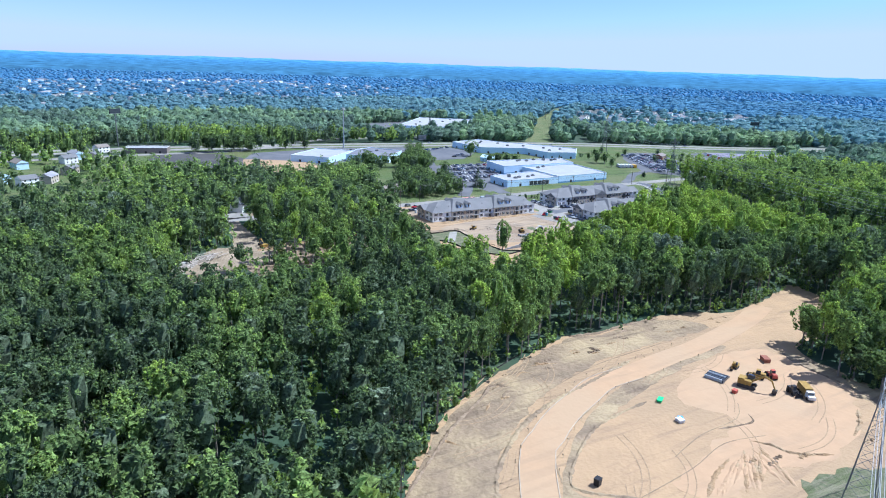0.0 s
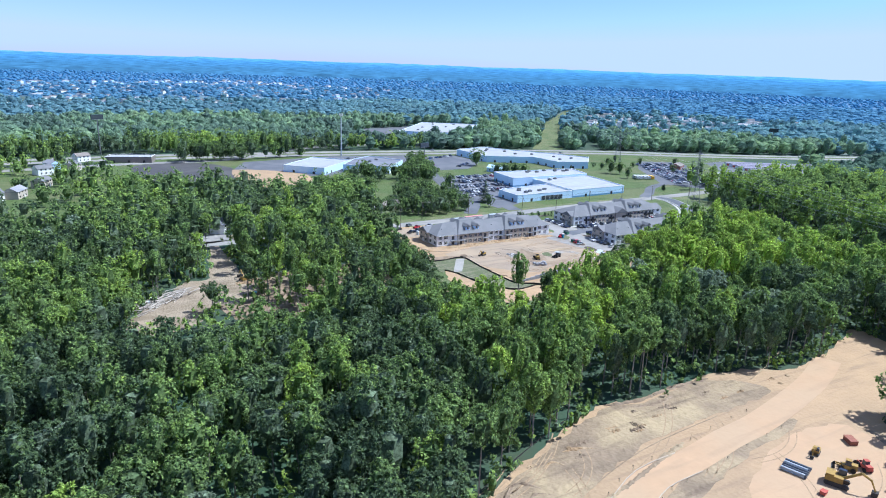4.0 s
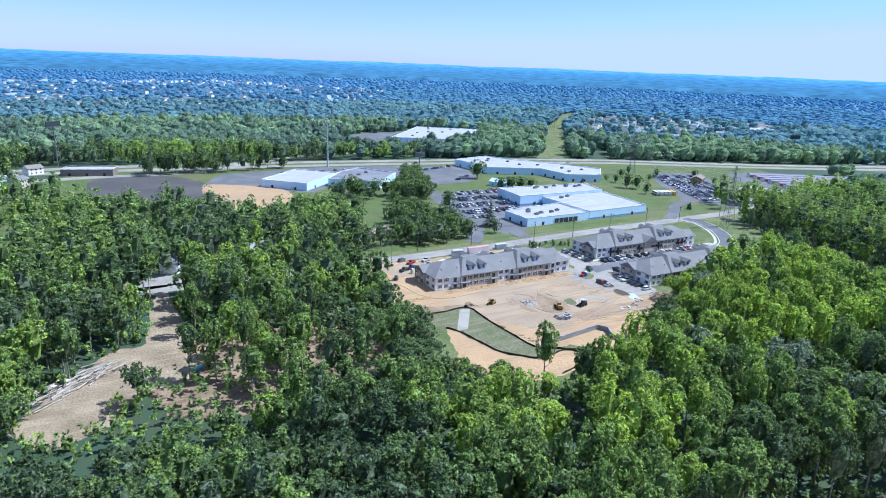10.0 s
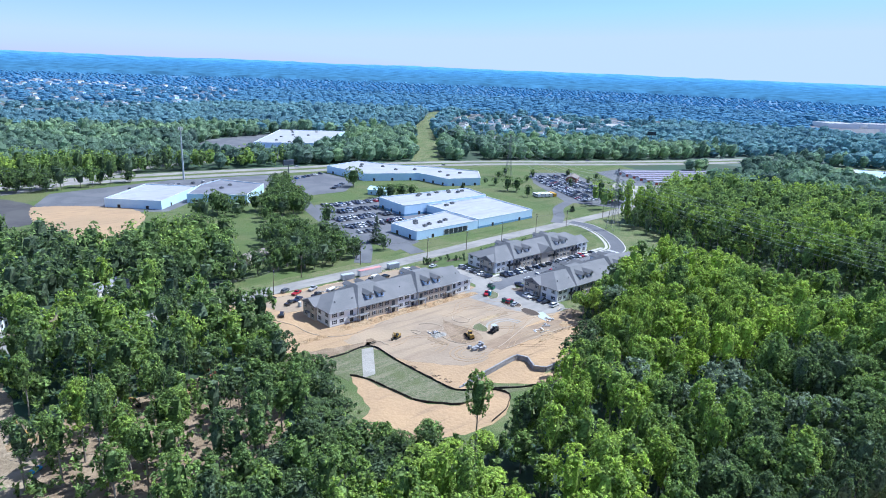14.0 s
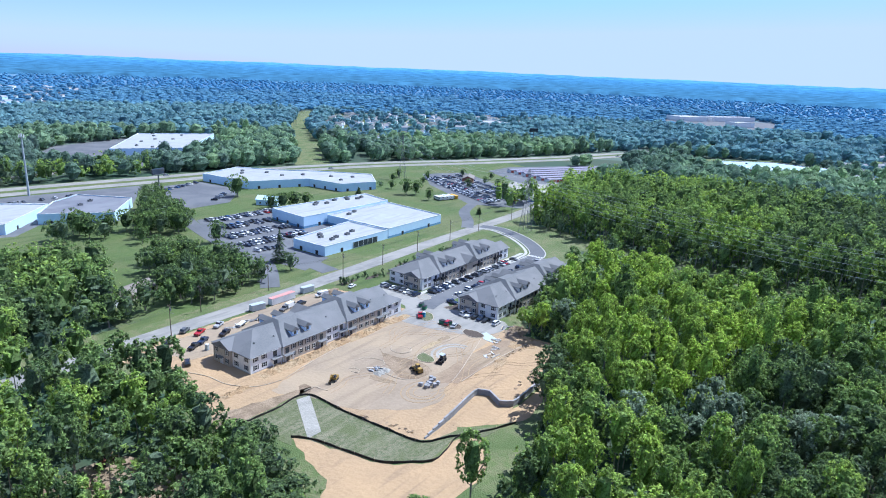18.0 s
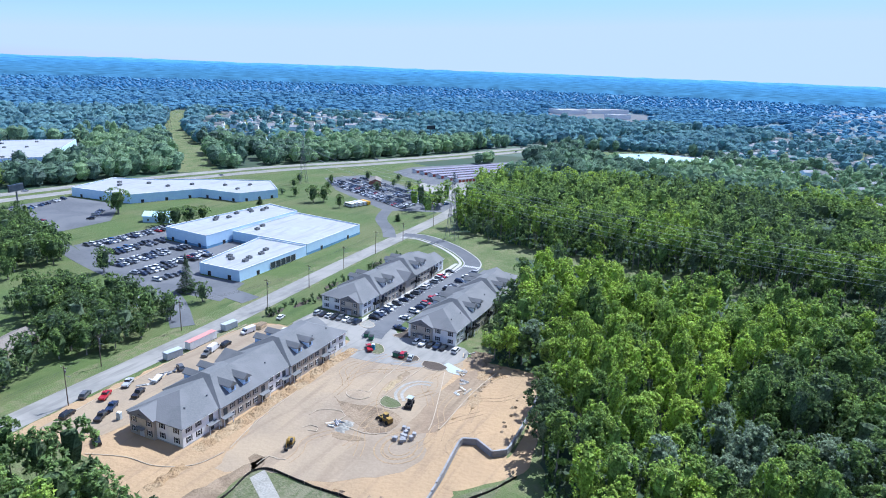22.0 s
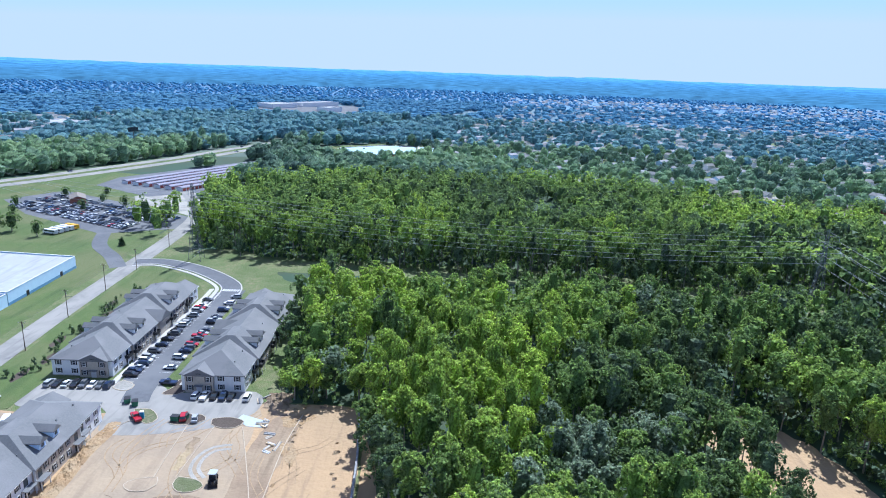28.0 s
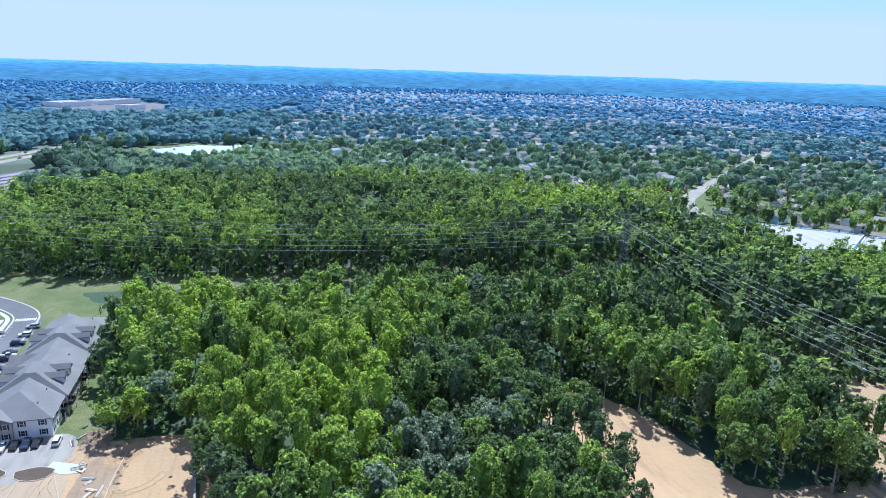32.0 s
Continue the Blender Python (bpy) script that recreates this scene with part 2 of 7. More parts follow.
# pale blue: garage and houses' own; on warehouses, blue shade painted into white walls
M["blue_shade_wall"] = mat("pale_blue_shade_wall", (0.58, 0.76, 0.90), (0.53, 0.71, 0.86), 0.5, rough=0.6)
# dark blue foot band: the shade along the warehouse walls painted on
M["blue_shade_base"] = mat("dark_blue_shade_wall", (0.16, 0.32, 0.50), (0.14, 0.29, 0.46), 0.5, rough=0.6)
M["bark"] = mat("bark", (0.32, 0.285, 0.24), (0.22, 0.19, 0.16), 2.0, bump=0.4)
M["dead_wood"] = mat("bleached_logs", (0.42, 0.38, 0.33), (0.30, 0.265, 0.22), 1.5, vary=0.25)
M["steel"] = mat("galvanised_steel", (0.20, 0.21, 0.22), (0.16, 0.165, 0.17), 1.0, rough=0.55, metal=0.4)
M["wire"] = mat("conductor", (0.50, 0.51, 0.52), (0.44, 0.45, 0.46), 1.0, rough=0.5, metal=0.3)
M["wood_pole"] = mat("pole_wood", (0.16, 0.125, 0.095), (0.12, 0.095, 0.07), 3)
M["black_fence"] = mat("black_silt_fence", (0.03, 0.027, 0.025), (0.05, 0.045, 0.04), 1.0)
M["tyre"] = mat("tyre_rubber", (0.025, 0.025, 0.025), None, 3)
M["yellow"] = mat("machine_yellow", (0.36, 0.23, 0.05), (0.26, 0.17, 0.05), 2, rough=0.6)
M["track"] = mat("steel_track", (0.06, 0.055, 0.05), None, 2)
M["red"] = mat("faded_red", (0.42, 0.10, 0.07), (0.36, 0.09, 0.07), 1)
M["pink_roof"] = mat("faded_red_roof", (0.52, 0.26, 0.24), (0.46, 0.22, 0.2), 0.6)
M["green_bin"] = mat("dumpster_green", (0.05, 0.15, 0.09), (0.06, 0.19, 0.11), 1)
M["teal"] = mat("toilet_blue", (0.06, 0.27, 0.42), None, 1)
M["bright_green"] = mat("bright_green_sheet", (0.06, 0.52, 0.20), None, 1)
M["tarp"] = mat("blue_tarp", (0.10, 0.38, 0.62), None, 1)
M["silver"] = mat("container_grey", (0.42, 0.46, 0.48), (0.36, 0.40, 0.42), 1, rough=0.5)
M["block"] = mat("concrete_block", (0.30, 0.30, 0.31), (0.25, 0.25, 0.26), 1.0, vary=0.12)
M["pipe"] = mat("dark_pipe", (0.10, 0.11, 0.13), None, 1, rough=0.4)
M["rust"] = mat("rusty_red", (0.22, 0.09, 0.06), (0.30, 0.12, 0.08), 2)
M["lumber"] = mat("fresh_lumber", (0.58, 0.46, 0.31), (0.5, 0.39, 0.26), 2)
M["school_bus"] = mat("bus_yellow", (0.75, 0.42, 0.03), None, 1, rough=0.4)
M["lavender_roof"] = mat("weathered_metal_roof", (0.25, 0.235, 0.29), (0.21, 0.20, 0.25), 0.6)
M["slate_roof"] = mat("dark_membrane_roof", (0.16, 0.165, 0.19), (0.135, 0.14, 0.165), 0.3, c3=(0.19, 0.195, 0.215), big=0.05)
M["blue_roof"] = mat("pale_blue_roof", (0.36, 0.50, 0.62), (0.31, 0.45, 0.57), 0.4, c3=(0.42, 0.54, 0.64), big=0.06)
M["brick"] = mat("red_brick", (0.28, 0.12, 0.085), (0.24, 0.10, 0.075), 1.0)
M["mulch"] = mat("mulch", (0.06, 0.045, 0.035), (0.09, 0.07, 0.055), 2)
LEAF = ((0.27, 0.335, 0.225), (0.096, 0.138, 0.075), (0.228, 0.325, 0.104), (0.41, 0.53, 0.09))
M["leaf"] = leaf_mat("leaves", LEAF, 0.5, 1.5, 0.42)
# far leaves: haze painted in, bluer and lower in contrast with distance
M["leaf_haze_beyond"] = leaf_mat("hazed_beyond_leaves", ((0.163, 0.225, 0.186), (0.131, 0.194, 0.155), (0.219, 0.319, 0.209), (0.325, 0.438, 0.225)), 0.5, 1.0, 0.34)
M["leaf_haze_far"] = leaf_mat("hazed_far_leaves", ((0.157, 0.27, 0.316), (0.145, 0.257, 0.302), (0.19, 0.326, 0.36), (0.247, 0.395, 0.383)), 0.5, 0.9, 0.26)
M["leaf_haze_blue"] = leaf_mat("hazed_distant_leaves", ((0.133, 0.279, 0.417), (0.133, 0.279, 0.417), (0.162, 0.329, 0.473), (0.19, 0.368, 0.492)), 0.5, 0.7, 0.16)
M["leaf_haze_skyline"] = leaf_mat("hazed_skyline_leaves", ((0.134, 0.308, 0.485), (0.134, 0.308, 0.485), (0.154, 0.34, 0.528), (0.174, 0.373, 0.55)), 0.5, 0.5, 0.1)
CARS = {}
for nm, c in (("white", (0.72, 0.72, 0.72)), ("silver", (0.42, 0.43, 0.45)), ("black", (0.02, 0.02, 0.023)), ("grey", (0.13, 0.135, 0.145)), ("red", (0.38, 0.02, 0.03)), ("blue", (0.04, 0.11, 0.26)), ("dark_blue", (0.02, 0.035, 0.08))):
    CARS[nm] = mat("car_paint_" + nm, c, None, 0.8, rough=0.25, spec=0.6)


# ---- building helpers ----
def finish(name, bm, m, parent=None, label=""):
    me = bpy.data.meshes.new(name)
    bm.to_mesh(me)
    bm.free()
    me.materials.append(m)
    ob = new(name, me)
    if parent:
        ob.parent = parent
    if label:
        ob["label"] = label
    return ob


def part(name, bm, m, parent, label=""):
    return finish(name, bm, m, parent, label)


def share(name, me, parent, loc=(0, 0, 0), rz=0.0, label=""):
    ob = new(name, me)
    ob.parent = parent
    ob.matrix_basis = pose(*loc, 0, 0, rz)
    if label:
        ob["label"] = label
    return ob


def hull(bm, pts, faces):
    v = [bm.verts.new(p) for p in pts]
    for f in faces:
        bm.faces.new([v[i] for i in f])


def box(bm, x0, y0, z0, x1, y1, z1, taper=0.0):
    t = taper
    hull(bm, [(x0, y0, z0), (x1, y0, z0), (x1, y1, z0), (x0, y1, z0), (x0 + t, y0 + t, z1), (x1 - t, y0 + t, z1), (x1 - t, y1 - t, z1), (x0 + t, y1 - t, z1)],
         [(3, 2, 1, 0), (4, 5, 6, 7), (0, 1, 5, 4), (1, 2, 6, 5), (2, 3, 7, 6), (3, 0, 4, 7)])
    return bm


def boxes(*bs):
    bm = bmesh.new()
    for b in bs:
        box(bm, *b)
    return bm


def cyl(bm, p, q, r0, r1=None, n=8):
    r1 = r0 if r1 is None else r1
    p, q = Vector(p), Vector(q)
    u = (q - p).normalized()
    a = u.orthogonal().normalized()
    b = u.cross(a)
    lo = [bm.verts.new(p + (a * math.cos(i * math.tau / n) + b * math.sin(i * math.tau / n)) * r0) for i in range(n)]
    hi = [bm.verts.new(q + (a * math.cos(i * math.tau / n) + b * math.sin(i * math.tau / n)) * r1) for i in range(n)]
    for i in range(n):
        bm.faces.new((lo[i], lo[(i + 1) % n], hi[(i + 1) % n], hi[i]))
    bm.faces.new(lo[::-1])
    bm.faces.new(hi)
    return bm


def slab(name, pts, z, m, label="", kind="structure", category="ground", thick=0.25):
    """A flat sheet of ground with a true edge."""
    bm = bmesh.new()
    top = [bm.verts.new((x, y, z)) for x, y in pts]
    low = [bm.verts.new((x, y, z - thick)) for x, y in pts]
    f = bm.faces.new(top)
    if f.normal.z < 0 or sum(a[0] * b[1] - b[0] * a[1] for a, b in zip(pts, pts[1:] + pts[:1])) < 0:
        bm.faces.ensure_lookup_table()
        f.normal_flip()
    n = len(pts)
    for i in range(n):
        bm.faces.new((top[i], top[(i + 1) % n], low[(i + 1) % n], low[i]))
    bmesh.ops.recalc_face_normals(bm, faces=bm.faces[:])
    bm.normal_update()
    f = max(bm.faces, key=lambda q: q.calc_area())
    if f.normal.z < 0:
        bmesh.ops.reverse_faces(bm, faces=bm.faces[:])
    ob = finish(name, bm, m)
    return tagged(ob, label, category, kind=kind)


def smooth_line(pts, step=4.0):
    """A rounded line through the points."""
    out = []
    P = [Vector(p) for p in pts]
    for i in range(len(P) - 1):
        a, b, c, d = P[max(i - 1, 0)], P[i], P[i + 1], P[min(i + 2, len(P) - 1)]
        n = max(1, int((c - b).length / step))
        for k in range(n):
            t = k / n
            out.append(0.5 * ((2 * b) + (c - a) * t + (2 * a - 5 * b + 4 * c - d) * t * t + (3 * b - a - 3 * c + d) * t ** 3))
    out.append(P[-1])
    return out


def offset(line, d):
    out = []
    for i, p in enumerate(line):
        u = (line[min(i + 1, len(line) - 1)] - line[max(i - 1, 0)]).normalized()
        out.append(p + Vector((-u.y, u.x)) * d)
    return out


def ribbon_bm(line, half, z, thick=0.2, height=None):
    """A strip along a line, as a box with a top and two sides."""
    bm = bmesh.new()
    a, b = offset(line, half), offset(line, -half)
    rows = []
    for p, q in zip(a, b):
        rows.append([bm.verts.new((p.x, p.y, z - thick)), bm.verts.new((p.x, p.y, z)), bm.verts.new((q.x, q.y, z)), bm.verts.new((q.x, q.y, z - thick))])
    for r, s in zip(rows, rows[1:]):
        for i in range(3):
            bm.faces.new((r[i], s[i], s[i + 1], r[i + 1]))
    bm.faces.new(rows[0][::-1])
    bm.faces.new(rows[-1])
    bmesh.ops.recalc_face_normals(bm, faces=bm.faces[:])
    return bm


def ribbon(name, pts, half, z, m, label="", category="road", kind="structure", thick=0.2, step=4.0):
    return tagged(finish(name, ribbon_bm(smooth_line(pts, step), half, z, thick), m), label, category, kind=kind)


def empty(name, x=0, y=0, z=0, rz=0):
    ob = new(name)
    ob.matrix_basis = pose(x, y, z, 0, 0, rz)
    return ob


def fast_mesh(name, verts, faces_n, m, tint=None):
    """verts: (n, 3) float array; every faces_n of them in turn are one face."""
    me = bpy.data.meshes.new(name)
    n = len(verts)
    me.vertices.add(n)
    me.vertices.foreach_set("co", np.ascontiguousarray(verts, dtype=np.float32).ravel())
    me.loops.add(n)
    me.loops.foreach_set("vertex_index", np.arange(n, dtype=np.int32))
    k = n // faces_n
    me.polygons.add(k)
    me.polygons.foreach_set("loop_start", np.arange(0, n, faces_n, dtype=np.int32))
    me.polygons.foreach_set("loop_total", np.full(k, faces_n, dtype=np.int32))
    if tint is not None:
        at = me.attributes.new("tint", "FLOAT", "POINT")
        at.data.foreach_set("value", np.ascontiguousarray(tint, dtype=np.float32))
    me.update(calc_edges=True)
    me.materials.append(m)
    return me


def inside(x, y, poly):
    """Which of the points lie in the polygon."""
    r = np.zeros(len(x), bool)
    n = len(poly)
    for i in range(n):
        (x0, y0), (x1, y1) = poly[i], poly[(i + 1) % n]
        if y0 == y1:
            continue
        hit = ((y0 > y) != (y1 > y)) & (x < (x1 - x0) * (y - y0) / (y1 - y0) + x0)
        r ^= hit
    return r


def near_line(x, y, pts, half):
    r = np.zeros(len(x), bool)
    for (x0, y0), (x1, y1) in zip(pts, pts[1:]):
        dx, dy = x1 - x0, y1 - y0
        t = np.clip(((x - x0) * dx + (y - y0) * dy) / (dx * dx + dy * dy), 0, 1)
        r |= np.hypot(x - x0 - t * dx, y - y0 - t * dy) < half
    return r

# ---- the plan ----
CX, CY = -110.0, -150.0            # middle of the wide ground
def lift(r):
    """The far ground is raised to the skyline to fit the camera's horizon."""
    w = np.clip((np.asarray(r, float) - 1500) / 3300, 0, 1)
    return 73.0 * w ** 0.8


ROAD = [(-420, 60), (-200, 52), (-60, 50), (0, 51.6), (60, 52.8), (110, 56), (160, 59), (220, 61), (290, 64), (345, 72), (400, 96), (440, 120)]
HIGHWAY = [(-900, 330), (-400, 372), (-150, 384), (-20, 376), (90, 362), (170, 348), (265, 330), (378, 293), (480, 240), (600, 186), (720, 144), (1000, 40), (1500, -170)]
LOOP = [(232, 62), (234, 50), (230, 38), (222, 24), (210, 10), (198, 1), (184, -1), (160, -1), (130, -1), (100, -2), (88, -4)]
STRIP = [(330, 330), (470, 500), (560, 615), (740, 795), (840, 895)]

# cleared land, where no wood stands
SITE = [(-46, 62), (-32, 24), (-24, 5), (-33, -14), (-33, -24), (-29, -34), (-28, -44), (-32, -56), (-35, -68), (-34, -82), (-28, -92), (-14, -98), (6, -97), (23, -93), (49, -84), (68, -78.5), (88, -75), (90.5, -60), (91.5, -50), (104, -47), (110, -44), (128, -43), (136, -41), (178, -41), (200, -34), (216, -18), (246, -2), (262, 20), (262, 44), (300, 50), (300, 74), (-40, 68)]
SANDPAD = [(-175, -330), (-150, -262), (-128, -226), (-104, -201), (-69, -183), (-38, -172), (-24, -174), (7, -172), (24, -174), (40, -181), (62, -179), (84, -173), (98, -169), (96, -186), (80, -204), (56, -212), (36, -214), (31, -218), (24, -232), (24, -252), (38, -258), (66, -262), (80, -290), (50, -330), (-20, -360)]
WORKS = [(-240, 70), (-170, 60), (-98, 64), (-60, 92), (-44, 94), (-44, 84), (-84, 56), (-103, 54), (-106, 30), (-105, -4), (-104, -22), (-107, -38), (-114, -44), (-124, -44), (-129, -50), (-134, -60), (-148, -66), (-158, -52), (-152, -40), (-140, -24), (-131, -9), (-121, -8), (-118, 4), (-116, 22), (-112, 44), (-124, 48), (-170, 50), (-240, 50)]
OPEN_N = [(-140, 200), (-78, 190), (-58, 168), (-42, 136), (-14, 158), (6, 148), (8, 110), (-8, 70), (20, 64), (300, 76), (300, 100), (345, 70), (440, 120), (480, 150), (500, 225), (380, 285), (265, 320), (170, 336), (90, 350), (-40, 362), (-130, 372), (-150, 300)]
STORAGE = [(400, 130), (430, 90), (560, 70), (615, 105), (480, 190), (440, 190)]
SCHOOL = [(610, -40), (660, -90), (760, -80), (820, -10), (760, 60), (690, 90), (640, 50)]
FARLOT = [(140, 430), (212, 415), (290, 440), (400, 560), (300, 630), (200, 600), (140, 520)]
INDUSTRY = [(196, -388), (255, -396), (340, -380), (300, -430), (235, -500), (196, -470)]
POWER = [(-140, -330), (-36, -276), (193, -271), (240, 33), (338, 219), (470, 460)]
HOMES = [(16, 99), (-4, 93)]
STREET = [(285, -372), (297, -398), (330, -418), (388, -447), (455, -520), (560, -640), (700, -800)]
SHOPS = [(1330, 310), (1450, 340), (1600, 190), (1500, 90), (1250, 100), (1260, 170)]
NW_HOUSES = [(-219, 206), (-206, 214), (-228, 290), (-193, 308), (-172, 320), (-187, 334), (-165, 374), (-192, 250), (-236, 224), (-243, 560), (-262, 180), (-285, 205), (-300, 260)]
CLEAR = [SHOPS, SITE, SANDPAD, WORKS, OPEN_N, STORAGE, SCHOOL, FARLOT, INDUSTRY]
# streets of houses
TOWN_E = [(349, -412), (409, -325), (467, -256), (485, -210), (569, -150), (640, -100), (790, -60), (1000, -120), (2000, -300), (2000, -1600), (900, -2000), (300, -1900), (120, -1100), (200, -520), (260, -470)]
TOWN_NE = [(470, 400), (530, 380), (680, 400), (900, 420), (1120, 480), (1040, 640), (820, 800), (620, 630)]
TOWN_NW = [(-330, 85), (-165, 100), (-150, 180), (-112, 290), (-104, 340), (-330, 360), (-480, 250)]
TOWN_FN = [(-420, 800), (-100, 900), (300, 1000), (700, 1500), (300, 1900), (-500, 1700), (-700, 1100)]
TOWNS = [TOWN_E, TOWN_NE, TOWN_NW, TOWN_FN]

def rough(pts, wob=0.8, seed=1):
    """A natural outline: rounded and uneven."""
    g = random.Random(seed)
    n = len(pts)
    P = [Vector(p) for p in pts]
    out = []
    for i in range(n):
        a, b, c, d = P[i - 1], P[i], P[(i + 1) % n], P[(i + 2) % n]
        m = max(2, int((c - b).length / 3.0))
        for k in range(m):
            t = k / m
            q = 0.5 * ((2 * b) + (c - a) * t + (2 * a - 5 * b + 4 * c - d) * t * t + (3 * b - a - 3 * c + d) * t ** 3)
            out.append((q.x + g.uniform(-wob, wob), q.y + g.uniform(-wob, wob)))
    return out


# ---- the ground, one sheet to the skyline ----
bm = bmesh.new()
radii = [0, 150, 300, 500, 800, 1200, 1500, 1650, 1800, 2000, 2400, 2900, 3500, 4100, 4800]
rings = []
for r in radii:
    if r == 0:
        rings.append([bm.verts.new((CX, CY, 0))])
        continue
    rings.append([bm.verts.new((CX + r * math.cos(a * math.tau / 72), CY + r * math.sin(a * math.tau / 72), float(lift(r)))) for a in range(72)])
for a in range(72):
    bm.faces.new((rings[0][0], rings[1][a], rings[1][(a + 1) % 72]))
for r, s in zip(rings[1:], rings[2:]):
    for a in range(72):
        bm.faces.new((r[a], s[a], s[(a + 1) % 72], r[(a + 1) % 72]))
# outer rings get the floors with haze in their colour
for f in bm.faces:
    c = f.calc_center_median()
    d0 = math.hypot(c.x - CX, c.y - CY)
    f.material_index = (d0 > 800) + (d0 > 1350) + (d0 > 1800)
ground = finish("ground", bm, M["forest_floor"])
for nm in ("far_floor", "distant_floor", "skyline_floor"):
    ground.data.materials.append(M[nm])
tagged(ground, "dark green and brown wooded ground, far rings painted blue with haze", "ground", kind="structure")

slab("meadow", rough(SITE), 0.03, M["meadow"], "rough green meadow round the building site", category="meadow")
slab("lawn", rough(OPEN_N), 0.037, M["grass"], "mown green lawn round the warehouses", category="lawn")
slab("town_grass", TOWN_E, 0.02, M["grass"], "green gardens between the houses", category="lawn")
slab("town_grass", TOWN_NE, 0.02, M["grass"], "green gardens between the houses", category="lawn")
slab("town_grass", TOWN_NW, 0.02, M["grass"], "green gardens between the houses", category="lawn")
ribbon("power_line_clearing", STRIP, 18, 0.04, M["meadow"], "grass strip cut through the woods under a power line", "clearing", step=20)
ribbon("line_clearing", POWER[1:4], 13, 0.035, M["meadow"], "scrubby strip under the power line", "clearing", step=20)
slab("school_grass", SCHOOL, 0.03, M["grass"], "pale green school grounds", category="lawn")
ribbon("road", ROAD, 4.9, 0.09, M["road"], "worn pale grey asphalt road")
ribbon("highway", HIGHWAY, 19, 0.06, M["grass"], "grass strip under the divided highway", "verge", step=15)
HL = smooth_line(HIGHWAY, 15)
for d in (10.5, -10.5):
    tagged(finish("highway_lane", ribbon_bm(offset(HL, d), 6.2, 0.12), M["road"]), "pale concrete highway carriageway", "highway", kind="structure")
SL = smooth_line(LOOP, 3)
tagged(finish("loop_drive", ribbon_bm(SL, 4.2, 0.12), M["asphalt"]), "curving dark asphalt drive between the apartment blocks", "road", kind="structure")
tagged(finish("kerb", ribbon_bm(offset(SL[:34], -4.5), 0.3, 0.26), M["concrete"]), "pale concrete kerb along the curved drive", "kerb", kind="structure")
tagged(finish("kerb", ribbon_bm(offset(SL[:34], 4.5), 0.3, 0.26), M["concrete"]), "pale concrete kerb along the curved drive", "kerb", kind="structure")
tagged(finish("sidewalk", ribbon_bm(offset(SL[:34], -6.6), 0.8, 0.2), M["concrete"]), "pale concrete sidewalk along the curve", "sidewalk", kind="structure")
ribbon("sidewalk", [(99, 8.4), (130, 8.4), (186, 8.4), (194, 9)], 1.0, 0.2, M["concrete"], "pale concrete sidewalk before the apartment block", "sidewalk")
ribbon("sidewalk", [(100, -14), (130, -13.4), (176, -13.4)], 0.9, 0.2, M["concrete"], "pale concrete sidewalk before the apartment block", "sidewalk")
slab("apartment_lawn", [(82, 31), (100, 30.5), (100, 8.5), (186, 8.5), (205, 20), (218, 36), (222, 54), (150, 52), (92, 48), (78, 42)], 0.10, M["grass"], "fresh mown lawn round the apartment block", category="lawn")
slab("parking_lot", [(98, 6.6), (190, 6.6), (194, -7), (98, -7.5)], 0.07, M["asphalt"], "grey asphalt parking area between the apartment blocks", category="parking lot")
slab("site_subbase", rough([(-2, -14), (28, -6), (70, 0), (79, 2), (86, -12), (78, -18), (88, -40), (82, -44), (62, -46), (40, -53), (22, -57), (6, -40), (3, -24)]), 0.06, M["subbase"], "levelled grey-beige stone base of the unfinished car park", category="site ground")
slab("site_sand", rough([(-24, 43), (-14, 22), (-24, -6), (-20, -22), (3, -22.5), (3, -40), (4, -58), (6, -68), (16, -71), (34, -66), (34, -72), (36, -77), (62, -76), (88, -72.5), (89, -44), (92, -40), (84, -30), (80, 30), (78, 43), (30, 45), (-6, 46)]), 0.045, M["sand"], "bare pale sand of the building site", category="site ground")
slab("site_yard", [(-12, 42), (-6, 24), (2, 22.5), (78, 22.5), (80, 34), (72, 44), (36, 44), (8, 43)], 0.075, M["subbase"], "dusty yard behind the apartment block under construction", category="site ground")
slab("basin_sand", rough([(-16, -40), (-14, -44), (-11, -60), (-9, -67), (0, -75.5), (13, -74), (17, -80), (9, -87), (-4, -90), (-22, -83), (-32, -69), (-24, -60), (-19, -44)]), 0.07, M["sand"], "bare sand in the drainage basin", category="site ground")
slab("seeded_slope", [(-21, -22), (2.6, -23), (2.6, -40), (3.4, -58), (5, -68.5), (16, -72), (26, -80), (34, -82), (18, -80), (13.5, -73.6), (0, -75), (-9, -66.5), (-11, -60), (-14, -44), (-16, -39), (-19, -42)], 0.09, M["seeded"], "straw-strewn newly seeded green slope", category="slope")
slab("gravel_ramp", [(-1.5, -24), (3.0, -25), (-9, -43), (-14, -43)], 0.13, M["gravel"], "pale gravel ramp over the slope", category="ramp")
slab("mud_patch", rough([(-28, -18), (-23, -21), (3, -22.5), (7, -20.6), (-12, -15.6), (-26, -13.6)]), 0.085, M["mud"], "damp brown tyre-rutted mud", category="mud")
slab("wall_foot_sand", rough([(21, -67), (33, -65.6), (37, -65.2), (39, -68), (35.6, -74), (38.6, -78), (50, -78), (64, -77), (76, -76), (60, -81), (46, -83), (34, -84), (27, -79), (18, -71)], 0.3), 0.066, M["sand"], "bare sand at the foot of the block wall", category="site ground")
